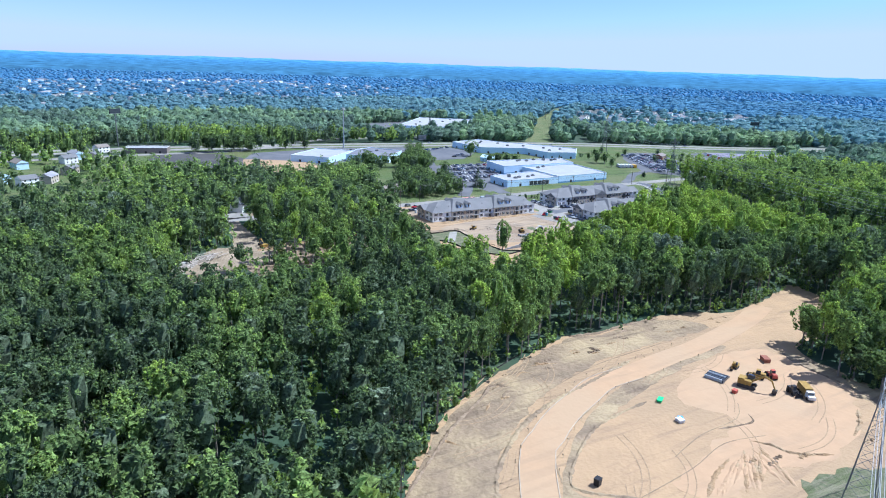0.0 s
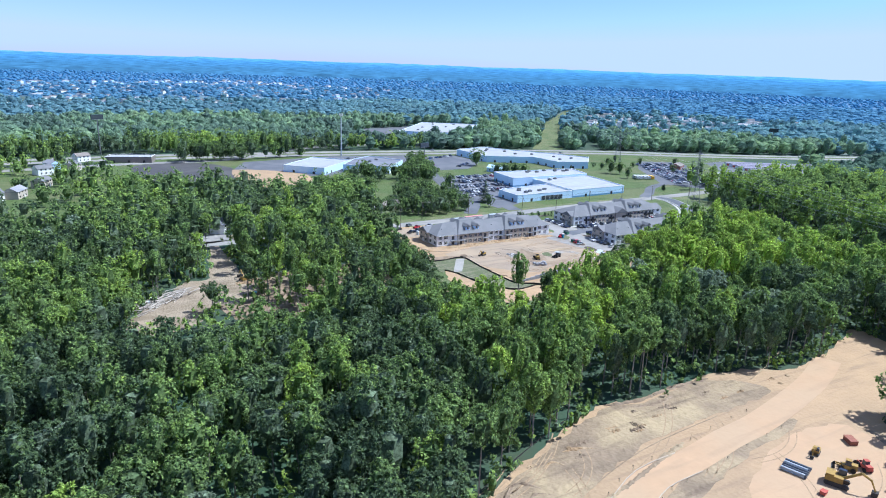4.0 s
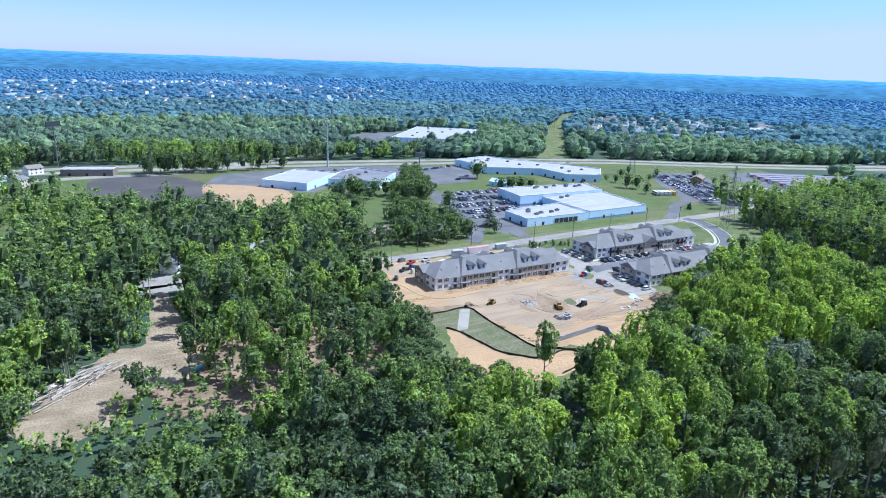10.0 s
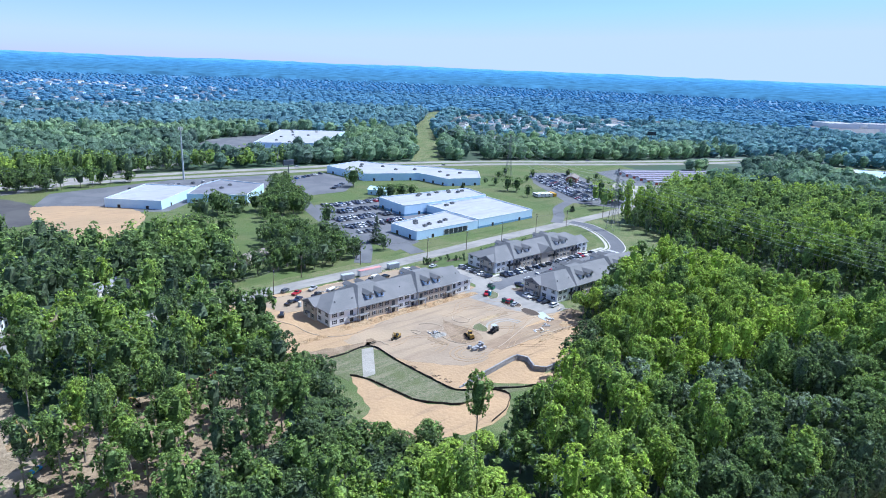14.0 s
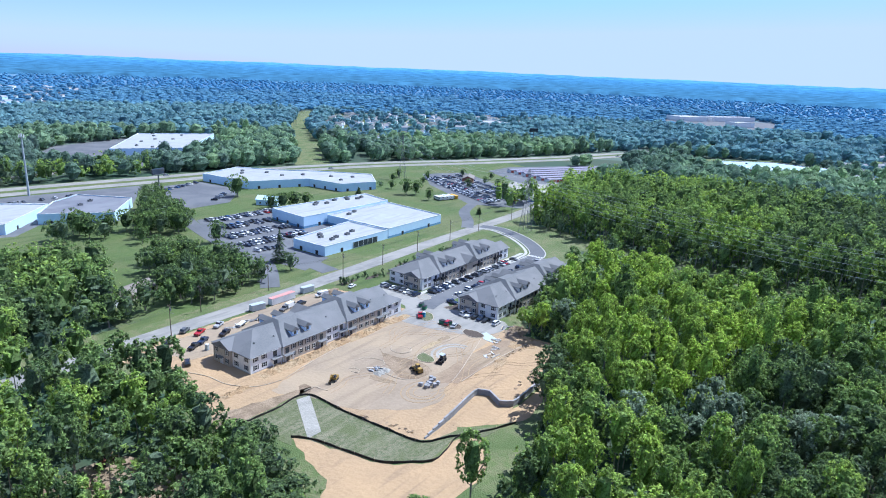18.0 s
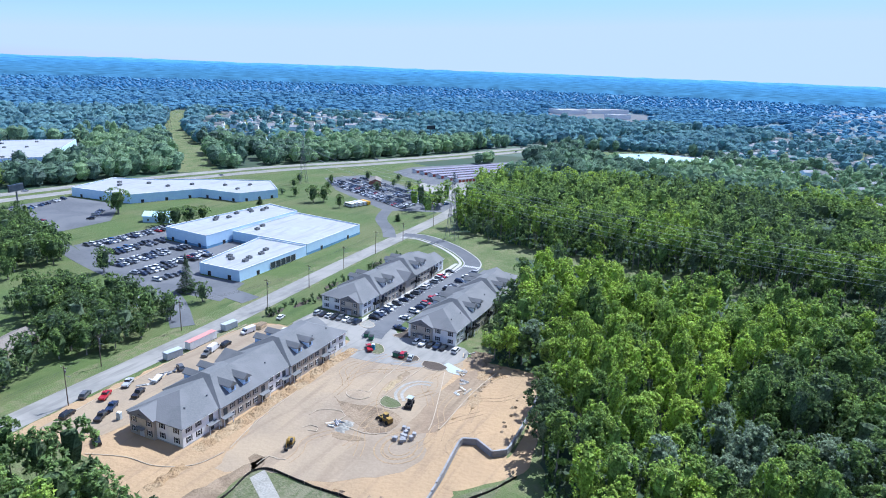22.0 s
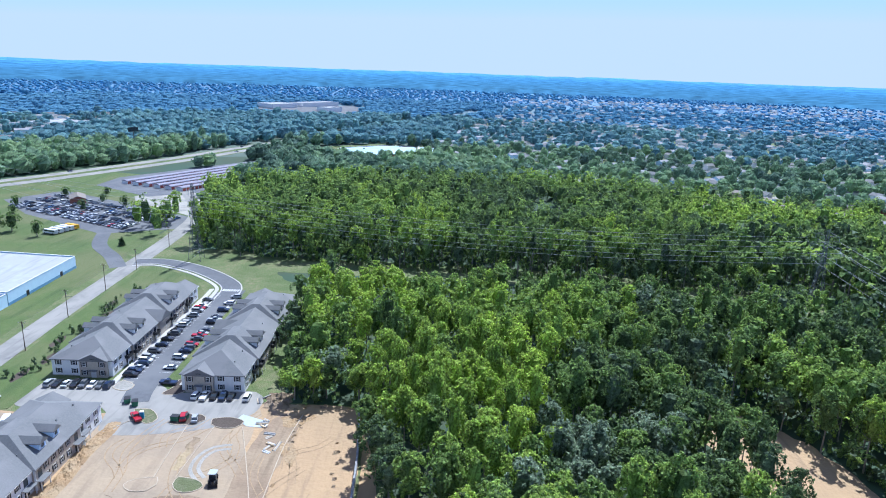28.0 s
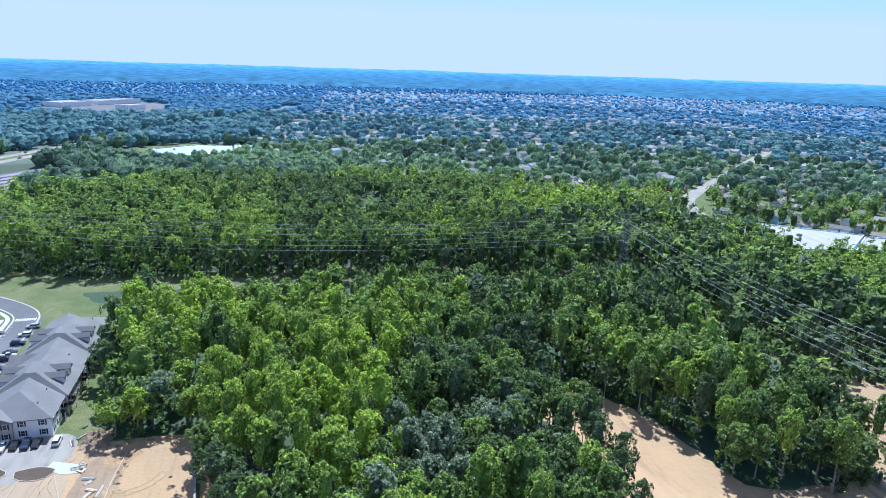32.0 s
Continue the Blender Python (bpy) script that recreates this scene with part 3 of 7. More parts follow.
slab("mud_patch", rough([(0, -24), (5, -17.6), (8, -20), (4.6, -22.5), (2, -25)]), 0.085, M["mud"], "damp brown tyre-rutted mud", category="mud")
slab("mud_patch", rough([(44, -17.5), (41.6, -21), (43.4, -30.7), (44, -40.6), (38, -44), (31, -41), (34.6, -30), (40, -22)], 0.5), 0.089, M["mud"], "brown strip of churned ground on the pad", category="mud")
slab("haul_lane", rough([(33, -44.5), (40.7, -55), (52, -55.4), (78, -57), (84, -54), (83, -50), (73, -47), (55, -45.6), (44, -46.4)], 0.5), 0.081, M["lane"], "brown compacted lane across the pad", category="lane")
slab("clay_patch", rough([(82, -51), (85.4, -56), (83.5, -61), (77, -56.5), (77.4, -52.8)], 0.5), 0.094, M["clay"], "orange clay patch", category="site ground")
slab("clay_patch", rough([(69, -54.6), (64, -60), (58, -59), (60, -56.4)], 0.6), 0.094, M["clay"], "orange clay patch", category="site ground")
slab("dust_patch", rough([(26, -29.6), (27.4, -36.5), (27.2, -40), (24.6, -37), (24, -31.4)], 0.4), 0.094, M["sand_grey"], "patch of grey stone dust", category="site ground")
slab("apron", rough([(70, -3.5), (84, 4), (84, 30), (100, 30), (101, -6), (95, -12), (97, -39), (84, -42), (74, -30)], 0.1), 0.083, M["road"], "pale dusty apron before the parking area", category="pavement")

slab("sand_pad", rough(SANDPAD), 0.05, M["sand"], "wide graded pad of pale sand", category="site ground")
SROAD = [(-128, -285), (-95, -232), (-84, -222), (-73, -215), (-62, -210), (-50, -205), (-36, -204), (-17, -201), (1, -199), (36, -191), (60, -182), (88, -171), (110, -163)]
ribbon("sand_road", SROAD[:11], 4.3, 0.12, M["sand_pink"], "pinkish compacted sand road", "road")
tagged(finish("road_kerb", ribbon_bm(offset(smooth_line(SROAD[:7]), 4.45), 0.11, 0.24), M["kerb"]), "new concrete kerb of the sand road", "kerb", kind="structure")
tagged(finish("road_kerb", ribbon_bm(offset(smooth_line(SROAD[:7]), -4.45), 0.11, 0.24), M["kerb"]), "new concrete kerb of the sand road", "kerb", kind="structure")
slab("graded_verge", rough([(-150, -262), (-128, -228), (-104, -203), (-69, -185), (-38, -174), (-24, -176), (7, -174), (20, -188), (-14, -191), (-44, -194), (-74, -205), (-97, -221), (-114, -242), (-135, -282)]), 0.085, M["sand_grey"], "grey-brown graded sand verge with tyre tracks", category="site ground")
# grey-brown band paints the dark shadow of the road's graded shoulder
slab("graded_shoulder", rough([(-116, -282), (-100, -250), (-88, -234), (-68, -219.5), (-42, -208.5), (-14, -204), (10, -202), (4, -206), (-20, -209), (-46, -216), (-66, -223.5), (-78, -229), (-91, -240), (-92, -246), (-84, -254), (-84, -262), (-98, -290)], 0.7), 0.088, M["sand_grey"], "graded shoulder inside the sand road, its shadow painted as a grey-brown band", category="site ground")
slab("pink_sand", rough([(-69, -252), (-48, -245), (-30, -238), (-36, -222), (-10, -210), (8, -208), (20, -212), (20, -240), (11, -249), (-8, -260), (-30, -262), (-44, -258), (-62, -262)], 1.2), 0.075, M["sand_pink"], "pinkish smooth sand of the wide pad", category="site ground")
slab("grey_sand", rough([(24, -216), (21, -222), (19, -240), (16, -252), (26, -258), (27, -240), (28, -224)], 1.0), 0.092, M["sand_grey"], "grey sand along the foot of the trees", category="site ground")
slab("grass_patch", rough([(-48, -272), (-38, -265), (-24, -268), (-8, -275), (4, -284), (0, -304), (-66, -304)], 1.6), 0.10, M["seeded"], "patchy green grass by the pylon", category="grass")
slab("dirt_track", rough(WORKS), 0.06, M["track_dirt"], "sandy track through the cleared wood", category="track")
slab("dirt_floor", rough([(-122, -30), (-104, -16), (-86, -14), (-60, -10), (-46, -20), (-46, -50), (-60, -62), (-96, -70), (-118, -62)]), 0.05, M["mud"], "brown dirt under thinned trees", category="ground")
slab("driveway", [(-132, 82), (-104, 82), (-98, 66), (-96, 54), (-118, 50), (-240, 52), (-240, 60), (-134, 60)], 0.09, M["road"], "pale grey house driveway", category="driveway")

# lots and yards round the warehouses
slab("warehouse_lot", [(88, 72), (112, 80), (110, 106), (146, 118), (168, 118), (168, 136), (146, 138), (146, 172), (178, 186), (176, 196), (112, 200), (96, 160), (86, 120)], 0.07, M["asphalt"], "grey asphalt lot full of parked cars", category="parking lot")
ribbon("lot_drive", [(96, 62), (98, 76), (102, 96)], 5, 0.1, M["asphalt"], "asphalt drive into the warehouse lot", "drive")
ribbon("lot_drive", [(60, 64), (84, 100), (92, 150), (110, 210), (138, 270), (150, 312)], 4.5, 0.1, M["asphalt"], "winding asphalt drive", "drive")
slab("rear_lot", [(120, 232), (160, 232), (196, 268), (192, 316), (150, 318)], 0.07, M["asphalt"], "asphalt lot beside the long building", category="parking lot")
slab("east_lot", [(286, 108), (304, 70), (336, 72), (372, 130), (412, 200), (372, 222), (330, 180)], 0.07, M["asphalt"], "large asphalt car park in the grass", category="parking lot")
ribbon("lot_drive", [(222, 66), (240, 78), (262, 96), (292, 108)], 4, 0.1, M["asphalt"], "asphalt drive to the car park", "drive")
slab("gravel_lot", [(340, 74), (362, 80), (420, 100), (436, 124), (400, 140), (380, 130)], 0.06, M["gravel"], "empty grey gravel lot", category="lot")
slab("storage_yard", STORAGE, 0.07, M["asphalt"], "asphalt yard of the storage units", category="yard")
slab("west_lot", [(-20, 250), (20, 232), (40, 250), (74, 226), (100, 258), (150, 330), (60, 345), (-30, 330), (-48, 290)], 0.06, M["asphalt"], "asphalt yard round the flat-roofed buildings", category="lot")
slab("dark_lot", rough([(-118, 240), (-57, 240), (-46, 288), (-71, 335), (-125, 330)]), 0.08, M["asphalt_dark"], "dark new asphalt lot", category="lot")
slab("sand_lot", rough([(-52, 276), (-44, 288), (-4, 262), (2, 222), (-36, 172), (-50, 215), (-56, 236)]), 0.095, M["sand"], "bare tan sand lot", category="lot")
slab("far_lot", FARLOT, 0.06, M["asphalt"], "grey lot round a white-roofed building", category="lot")
ribbon("cross_road", [(-420, 300), (-250, 330), (-130, 345), (-40, 350), (60, 415), (160, 430)], 6, 0.08, M["road"], "grey road joining the highway", "road", step=12)
ribbon("street", STREET[1:], 6.5, 0.09, M["road"], "wide pale residential street", "road", step=10)
slab("industry_yard", INDUSTRY, 0.06, M["asphalt"], "yard round a white-roofed industrial hall", category="yard")
for k in range(9):
    a = (420 + 70 * k, -290 + 25 * k)
    ribbon("street", [a, (a[0] + 60, a[1] - 90), (a[0] + 180, a[1] - 300), (a[0] + 330, a[1] - 620)], 4.5, 0.07, M["road"], "pale street between houses", "road", step=25)

# ---- far distance: rolling woodland backdrop, air haze painted blue and made to glow ----
def haze_backdrop_mat():
    m = bpy.data.materials.new("glowing_far_haze")
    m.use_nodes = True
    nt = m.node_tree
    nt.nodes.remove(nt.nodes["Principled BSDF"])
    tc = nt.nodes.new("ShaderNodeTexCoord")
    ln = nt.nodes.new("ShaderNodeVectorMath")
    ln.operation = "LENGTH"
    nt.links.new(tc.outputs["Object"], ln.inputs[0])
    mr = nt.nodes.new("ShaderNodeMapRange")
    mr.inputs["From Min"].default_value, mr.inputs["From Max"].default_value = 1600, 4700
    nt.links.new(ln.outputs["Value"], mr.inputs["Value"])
    # the ramp paints the haze, bluer and brighter towards the skyline
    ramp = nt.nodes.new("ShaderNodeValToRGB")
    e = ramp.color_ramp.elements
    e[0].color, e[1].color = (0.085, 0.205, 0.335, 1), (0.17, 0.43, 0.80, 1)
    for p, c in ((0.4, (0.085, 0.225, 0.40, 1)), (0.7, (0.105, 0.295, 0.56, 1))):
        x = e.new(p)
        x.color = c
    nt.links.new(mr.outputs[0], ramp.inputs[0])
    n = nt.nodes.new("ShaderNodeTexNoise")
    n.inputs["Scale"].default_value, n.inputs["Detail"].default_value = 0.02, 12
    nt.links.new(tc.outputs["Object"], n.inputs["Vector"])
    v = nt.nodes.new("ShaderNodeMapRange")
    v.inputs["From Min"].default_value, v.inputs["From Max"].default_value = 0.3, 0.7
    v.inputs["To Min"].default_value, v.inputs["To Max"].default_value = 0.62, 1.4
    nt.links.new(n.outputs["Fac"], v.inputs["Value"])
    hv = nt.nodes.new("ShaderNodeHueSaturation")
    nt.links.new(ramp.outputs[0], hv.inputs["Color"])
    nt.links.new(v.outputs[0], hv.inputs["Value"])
    # emission: the backdrop glows by itself, sunlight does nothing to it
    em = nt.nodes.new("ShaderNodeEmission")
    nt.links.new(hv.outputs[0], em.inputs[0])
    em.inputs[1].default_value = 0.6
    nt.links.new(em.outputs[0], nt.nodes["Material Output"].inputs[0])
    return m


rng = np.random.default_rng(5)
bm = bmesh.new()
rr = [2460, 2510, 2560, 2760, 3000, 3260, 3560, 3900, 4250, 4600]
NA = 420
ring = []
for r in rr:
    a = np.arange(NA) * math.tau / NA
    h = lift(r + rng.normal(0, 8, NA)) + 9 + rng.random(NA) * 6 + 1.5 * np.sin(a * 23 + r)
    ring.append([bm.verts.new((r * math.cos(t), r * math.sin(t), float(z))) for t, z in zip(a, h)])
inner = [bm.verts.new((2440 * math.cos(k * math.tau / NA), 2440 * math.sin(k * math.tau / NA), float(lift(2440)) - 2)) for k in range(NA)]
for p, q in zip([inner] + ring, ring):
    for k in range(NA):
        bm.faces.new((p[k], q[k], q[(k + 1) % NA], p[(k + 1) % NA]))
back = finish("backdrop", bm, haze_backdrop_mat())
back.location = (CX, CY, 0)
tagged(back, "glowing backdrop of a wooded plain, painted blue with haze", "backdrop", kind="structure")

# ---- apartment blocks ----
def poly_roof(bm, pts, faces):
    hull(bm, pts, faces)
    bmesh.ops.recalc_face_normals(bm, faces=bm.faces[:])


def hip_roof(x0, y0, x1, y1, z, rise, over=0.5, run=None, thick=0.25):
    """A hipped roof; run: how far the hips reach in."""
    x0, y0, x1, y1 = x0 - over, y0 - over, x1 + over, y1 + over
    ym = (y0 + y1) / 2
    run = (y1 - y0) / 2 if run is None else run
    bm = bmesh.new()
    b, t = z - thick, z
    hull(bm, [(x0, y0, b), (x1, y0, b), (x1, y1, b), (x0, y1, b), (x0, y0, t), (x1, y0, t), (x1, y1, t), (x0, y1, t), (x0 + run, ym, z + rise), (x1 - run, ym, z + rise)],
         [(0, 3, 2, 1), (0, 1, 5, 4), (1, 2, 6, 5), (2, 3, 7, 6), (3, 0, 4, 7), (4, 5, 9, 8), (6, 7, 8, 9), (5, 6, 9), (7, 4, 8)])
    return bm


def gable_roof(x0, y0, x1, y1, z, rise, along="y", over=0.4):
    bm = bmesh.new()
    x0, y0, x1, y1 = x0 - over, y0 - over, x1 + over, y1 + over
    if along == "y":
        m = (x0 + x1) / 2
        hull(bm, [(x0, y0, z), (x1, y0, z), (x1, y1, z), (x0, y1, z), (m, y0, z + rise), (m, y1, z + rise), (x0, y0, z - .2), (x1, y0, z - .2), (x1, y1, z - .2), (x0, y1, z - .2)],
             [(0, 4, 5, 3), (1, 2, 5, 4), (0, 1, 4), (2, 3, 5), (6, 9, 8, 7), (0, 3, 9, 6), (1, 7, 8, 2), (0, 6, 7, 1), (3, 2, 8, 9)])
    else:
        m = (y0 + y1) / 2
        hull(bm, [(x0, y0, z), (x1, y0, z), (x1, y1, z), (x0, y1, z), (x0, m, z + rise), (x1, m, z + rise), (x0, y0, z - .2), (x1, y0, z - .2), (x1, y1, z - .2), (x0, y1, z - .2)],
             [(0, 1, 5, 4), (2, 3, 4, 5), (0, 4, 3), (1, 2, 5), (6, 9, 8, 7), (0, 3, 9, 6), (1, 7, 8, 2), (0, 6, 7, 1), (3, 2, 8, 9)])
    return bm


def flip_bm(bm, ymid):
    for v in bm.verts:
        v.co.y = 2 * ymid - v.co.y
    bmesh.ops.reverse_faces(bm, faces=bm.faces[:])
    return bm


BAYS = [(0, 13, "white_siding", 0.0), (13, 33, "beige_siding", 0.9), (33, 44, "white_siding", 0.0), (44, 64, "beige_siding", 0.9), (64, 76.5, "white_siding", 0.0)]
FRONT_WIN = [2.2, 5.6, 17.6, 20.8, 24.0, 27.2, 35.2, 38.6, 48.4, 51.6, 54.8, 58.0, 69.4, 73.6]
PORCH = [10.2, 14.8, 30.6, 41.6, 45.8, 61.8, 66.2]


def window_meshes():
    """Shared pieces of one window: frame, pane, two shutters; local x along the wall, y out of it."""
    out = {}
    bm = boxes((-0.62, -0.02, 0, -0.5, 0.07, 1.7), (0.5, -0.02, 0, 0.62, 0.07, 1.7), (-0.5, -0.02, 1.58, 0.5, 0.07, 1.7), (-0.5, -0.02, 0, 0.5, 0.07, 0.12), (-0.5, -0.01, 0.8, 0.5, 0.06, 0.88))
    for nm, b, m in (("window", bm, M["trim"]), ("pane", boxes((-0.5, -0.02, 0.1, 0.5, 0.03, 1.6)), M["pane"]), ("shutter", boxes((-0.2, -0.02, 0, 0.2, 0.06, 1.7), (-0.16, 0.06, 0.1, 0.16, 0.075, 0.8), (-0.16, 0.06, 0.9, 0.16, 0.075, 1.6)), M["shutter"])):
        me = bpy.data.meshes.new(nm)
        b.to_mesh(me)
        b.free()
        me.materials.append(m)
        out[nm] = me
    return out


WM = window_meshes()


def put_window(parent, x, y, z, rz):
    w = share("window", WM["window"], parent, (x, y, z), rz)
    share("pane", WM["pane"], w)
    share("shutter", WM["shutter"], w, (-0.84, 0, 0))
    share("shutter", WM["shutter"], w, (0.84, 0, 0))


def apartment(x, y, flip, label, finished, drop=()):
    """A two-storey block 76.5 m long and 20 m deep; its front faces -y, or +y if flipped."""
    L, D, E = 76.5, 20.0, 6.0
    ob = empty("apartment_block", x, y)
    tagged(ob, label, "apartment building")
    fl = (lambda b: flip_bm(b, D / 2)) if flip else (lambda b: b)
    fy = (lambda v: D - v) if flip else (lambda v: v)
    frz = 0 if flip else 180
    for a, b, m, out in BAYS:
        o = out
        part("wall", fl(boxes((a + .003, -o, 0, b - .003, D / 2, E))), M[m], ob)
        part("wall", fl(boxes((a + .003, D / 2, 0, b - .003, D + o, E))), M[m], ob)
    part("plinth", fl(boxes((-0.06, -0.06, -0.3, L + 0.06, D + 0.06, 0.35))), M["concrete"], ob)
    # end pavilions
    part("end_wall", fl(boxes((-1.0, 9.6, 0, 2.0, 18.6, E + 0.1))), M["beige_siding"], ob, "beige gabled end wall")
    part("end_wall", fl(boxes((L - 2, 9.6, 0, L + 1.0, 18.6, E + 0.1))), M["beige_siding"], ob, "beige gabled end wall")
    g = bmesh.new()
    hull(g, [(-1.02, 9.9, 6.1), (-1.02, 18.3, 6.1), (-1.02, 14.1, 8.15), (-0.9, 9.9, 6.1), (-0.9, 18.3, 6.1), (-0.9, 14.1, 8.15)], [(0, 2, 1), (3, 4, 5), (0, 1, 4, 3), (1, 2, 5, 4), (2, 0, 3, 5)])
    bmesh.ops.recalc_face_normals(g, faces=g.faces[:])
    part("gable", fl(g), M["shake"], ob, "brown shake gable")
    part("number_sign", fl(boxes((-1.45, 13.3, 6.6, -1.38, 14.9, 6.95))), M["shutter"], ob)
    part("end_roof", fl(gable_roof(-1.0, 9.6, 9.0, 18.6, E + 0.12, 2.4, "x", 0.45)), M["roof"], ob)
    part("end_roof", fl(gable_roof(L - 9, 9.6, L + 1.0, 18.6, E + 0.12, 2.4, "x", 0.45)), M["roof"], ob)
    # main roof and the two cross roofs
    part("roof", fl(hip_roof(0, 0, L, D, E + 0.05, 4.6, 0.55, 9.5)), M["roof"], ob, "grey shingle hip roof")
    for a, b in ((13, 33), (44, 64)):
        bm = bmesh.new()
        y0, y1, xm = -1.4, D + 1.4, (a + b) / 2
        x0, x1 = a - 0.4, b + 0.4
        z = E + 0.09
        hull(bm, [(x0, y0, z), (x1, y0, z), (x1, y1, z), (x0, y1, z), (xm - 4.2, 8.4, z + 5.5), (xm + 4.2, 8.4, z + 5.5), (xm + 4.2, D - 8.4, z + 5.5), (xm - 4.2, D - 8.4, z + 5.5), (x0, y0, z - .22), (x1, y0, z - .22), (x1, y1, z - .22), (x0, y1, z - .22)],
             [(0, 1, 5, 4), (1, 2, 6, 5), (2, 3, 7, 6), (3, 0, 4, 7), (4, 5, 6, 7), (8, 11, 10, 9), (0, 8, 9, 1), (1, 9, 10, 2), (2, 10, 11, 3), (3, 11, 8, 0)])
        bmesh.ops.recalc_face_normals(bm, faces=bm.faces[:])
        part("cross_roof", fl(bm), M["roof"], ob, "raised grey shingle cross roof")
        for dx in (-2.9, 2.9):
            for back in (False, True):
                f2 = (lambda b: flip_bm(b, D / 2)) if back != flip else (lambda b: b)
                d = part("dormer", f2(boxes((xm + dx - 1.35, 1.1, 7.0, xm + dx + 1.35, 7.2, 9.5))), M["shade_blue"] if not finished else M["white_siding"], ob, "narrow dormer on the roof slope")
                part("dormer_roof", f2(gable_roof(xm + dx - 1.35, 1.0, xm + dx + 1.35, 8.6, 9.5, 1.25, "y", 0.4)), M["roof"], d)
                part("dormer_window", f2(boxes((xm + dx - .5, 1.02, 7.9, xm + dx + .5, 1.12, 9.3))), M["pane"], d)
    # rear middle gable
    part("mid_gable_roof", fl(gable_roof(34.5, 8, 43.5, D + 1.5, E + 0.12, 3.0, "y", 0.4)), M["roof"], ob)
    part("mid_gable_wall", fl(boxes((34.5, D - 0.5, 0, 43.5, D + 1.2, E + 0.1))), M["beige_siding"], ob)
    # trim boards and gutters
    part("eave_trim", fl(boxes((-0.5, -0.58, 5.72, L + 0.5, -0.5, 5.98), (-0.5, D + 0.5, 5.72, L + 0.5, D + 0.58, 5.98))), M["trim"], ob)
    for a, b, m, out in BAYS[1:]:
        part("corner_board", fl(boxes((a - .12, -out - .08 if out else -.98, 0.3, a + .12, -0.5, 5.7))), M["trim"], ob)
    # windows
    for wx in FRONT_WIN:
        o = next(b[3] for b in BAYS if b[0] <= wx < b[1])
        for z in (1.0, 3.9):
            put_window(ob, wx, fy(-o), z, frz)
            put_window(ob, wx, fy(D + o), z, 180 - frz)
    for wy in (2.2, 7.4):
        for z in (1.0, 3.9):
            put_window(ob, 0, fy(wy), z, 90)
            put_window(ob, L, fy(wy), z, -90)
    for wy in (11.2, 17.0):
        for z in (1.0, 3.9):
            put_window(ob, -1.0, fy(wy), z, 90)
            put_window(ob, L + 1.0, fy(wy), z, -90)
    part("end_door", fl(boxes((-1.06, 13.3, 0.1, -0.98, 15.0, 2.3))), M["trim"], ob)
    part("end_canopy", fl(boxes((-2.2, 12.8, 2.6, -1.0, 15.5, 2.85))), M["roof"], ob)
    # porches with a lean-to canopy, a door, and a balcony door above
    for px in PORCH:
        o = next(b[3] for b in BAYS if b[0] <= px < b[1])
        sides = ((fl, 0), ((lambda b: flip_bm(b, D / 2)) if not flip else (lambda b: b), 1))
        for f2, rear in sides:
            pr = part("porch", f2(boxes((px - 1.9, -o - 1.3, 2.75, px + 1.9, -o, 2.95), (px - 1.8, -o - 1.3, 2.95, px + 1.8, -o - 1.22, 3.9), (px - 1.8, -o - 1.22, 2.95, px - 1.72, -o, 3.9), (px + 1.72, -o - 1.22, 2.95, px + 1.8, -o, 3.9)) if finished else boxes((px - 1.9, -o - 1.7, 2.7, px + 1.9, -o, 2.9))), M["roof"] if not finished else M["shutter"], ob, "dark canopy over the entrance" if not finished else "black-railed balcony")
            part("post", f2(boxes((px - 1.8, -o - 1.25, 0, px - 1.6, -o - 1.05, 2.7))), M["trim"], pr)
            part("post", f2(boxes((px + 1.6, -o - 1.25, 0, px + 1.8, -o - 1.05, 2.7))), M["trim"], pr)
            part("entrance_door", f2(boxes((px - 0.9, -o - 0.05, 0.1, px + 0.9, -o + 0.05, 2.3))), M["pane"], pr)
            part("balcony_door", f2(boxes((px - 0.8, -o - 0.05, 3.1, px + 0.8, -o + 0.05, 5.2))), M["pane"], pr)
    # roof vents
    for k in range(9):
        vx = 5 + 8.2 * k
        part("roof_vent", fl(boxes((vx, 4.2, 7.3, vx + .3, 4.5, 8.7))), M["steel"], ob)
    return ob


apartment(0, 0, False, "white and beige two-storey apartment block, unfinished, on bare sand", False)
apartment(104.3, 10.4, True, "white and beige two-storey apartment block with parked cars before it", True)
apartment(96.5, -35.5, False, "white and beige two-storey apartment block beside the wood", True)

# ---- warehouses and flat-roofed halls ----
def rooftop_unit(parent, x, y, z, s=1.0):
    u = part("roof_unit", boxes((x - 1.3 * s, y - 1.0 * s, z, x + 1.3 * s, y + 1.0 * s, z + 1.3 * s)), M["steel"], parent, "grey rooftop air unit")
    part("fan_cover", cyl(bmesh.new(), (x, y, z + 1.3 * s), (x, y, z + 1.5 * s), 0.7 * s), M["shutter"], u)


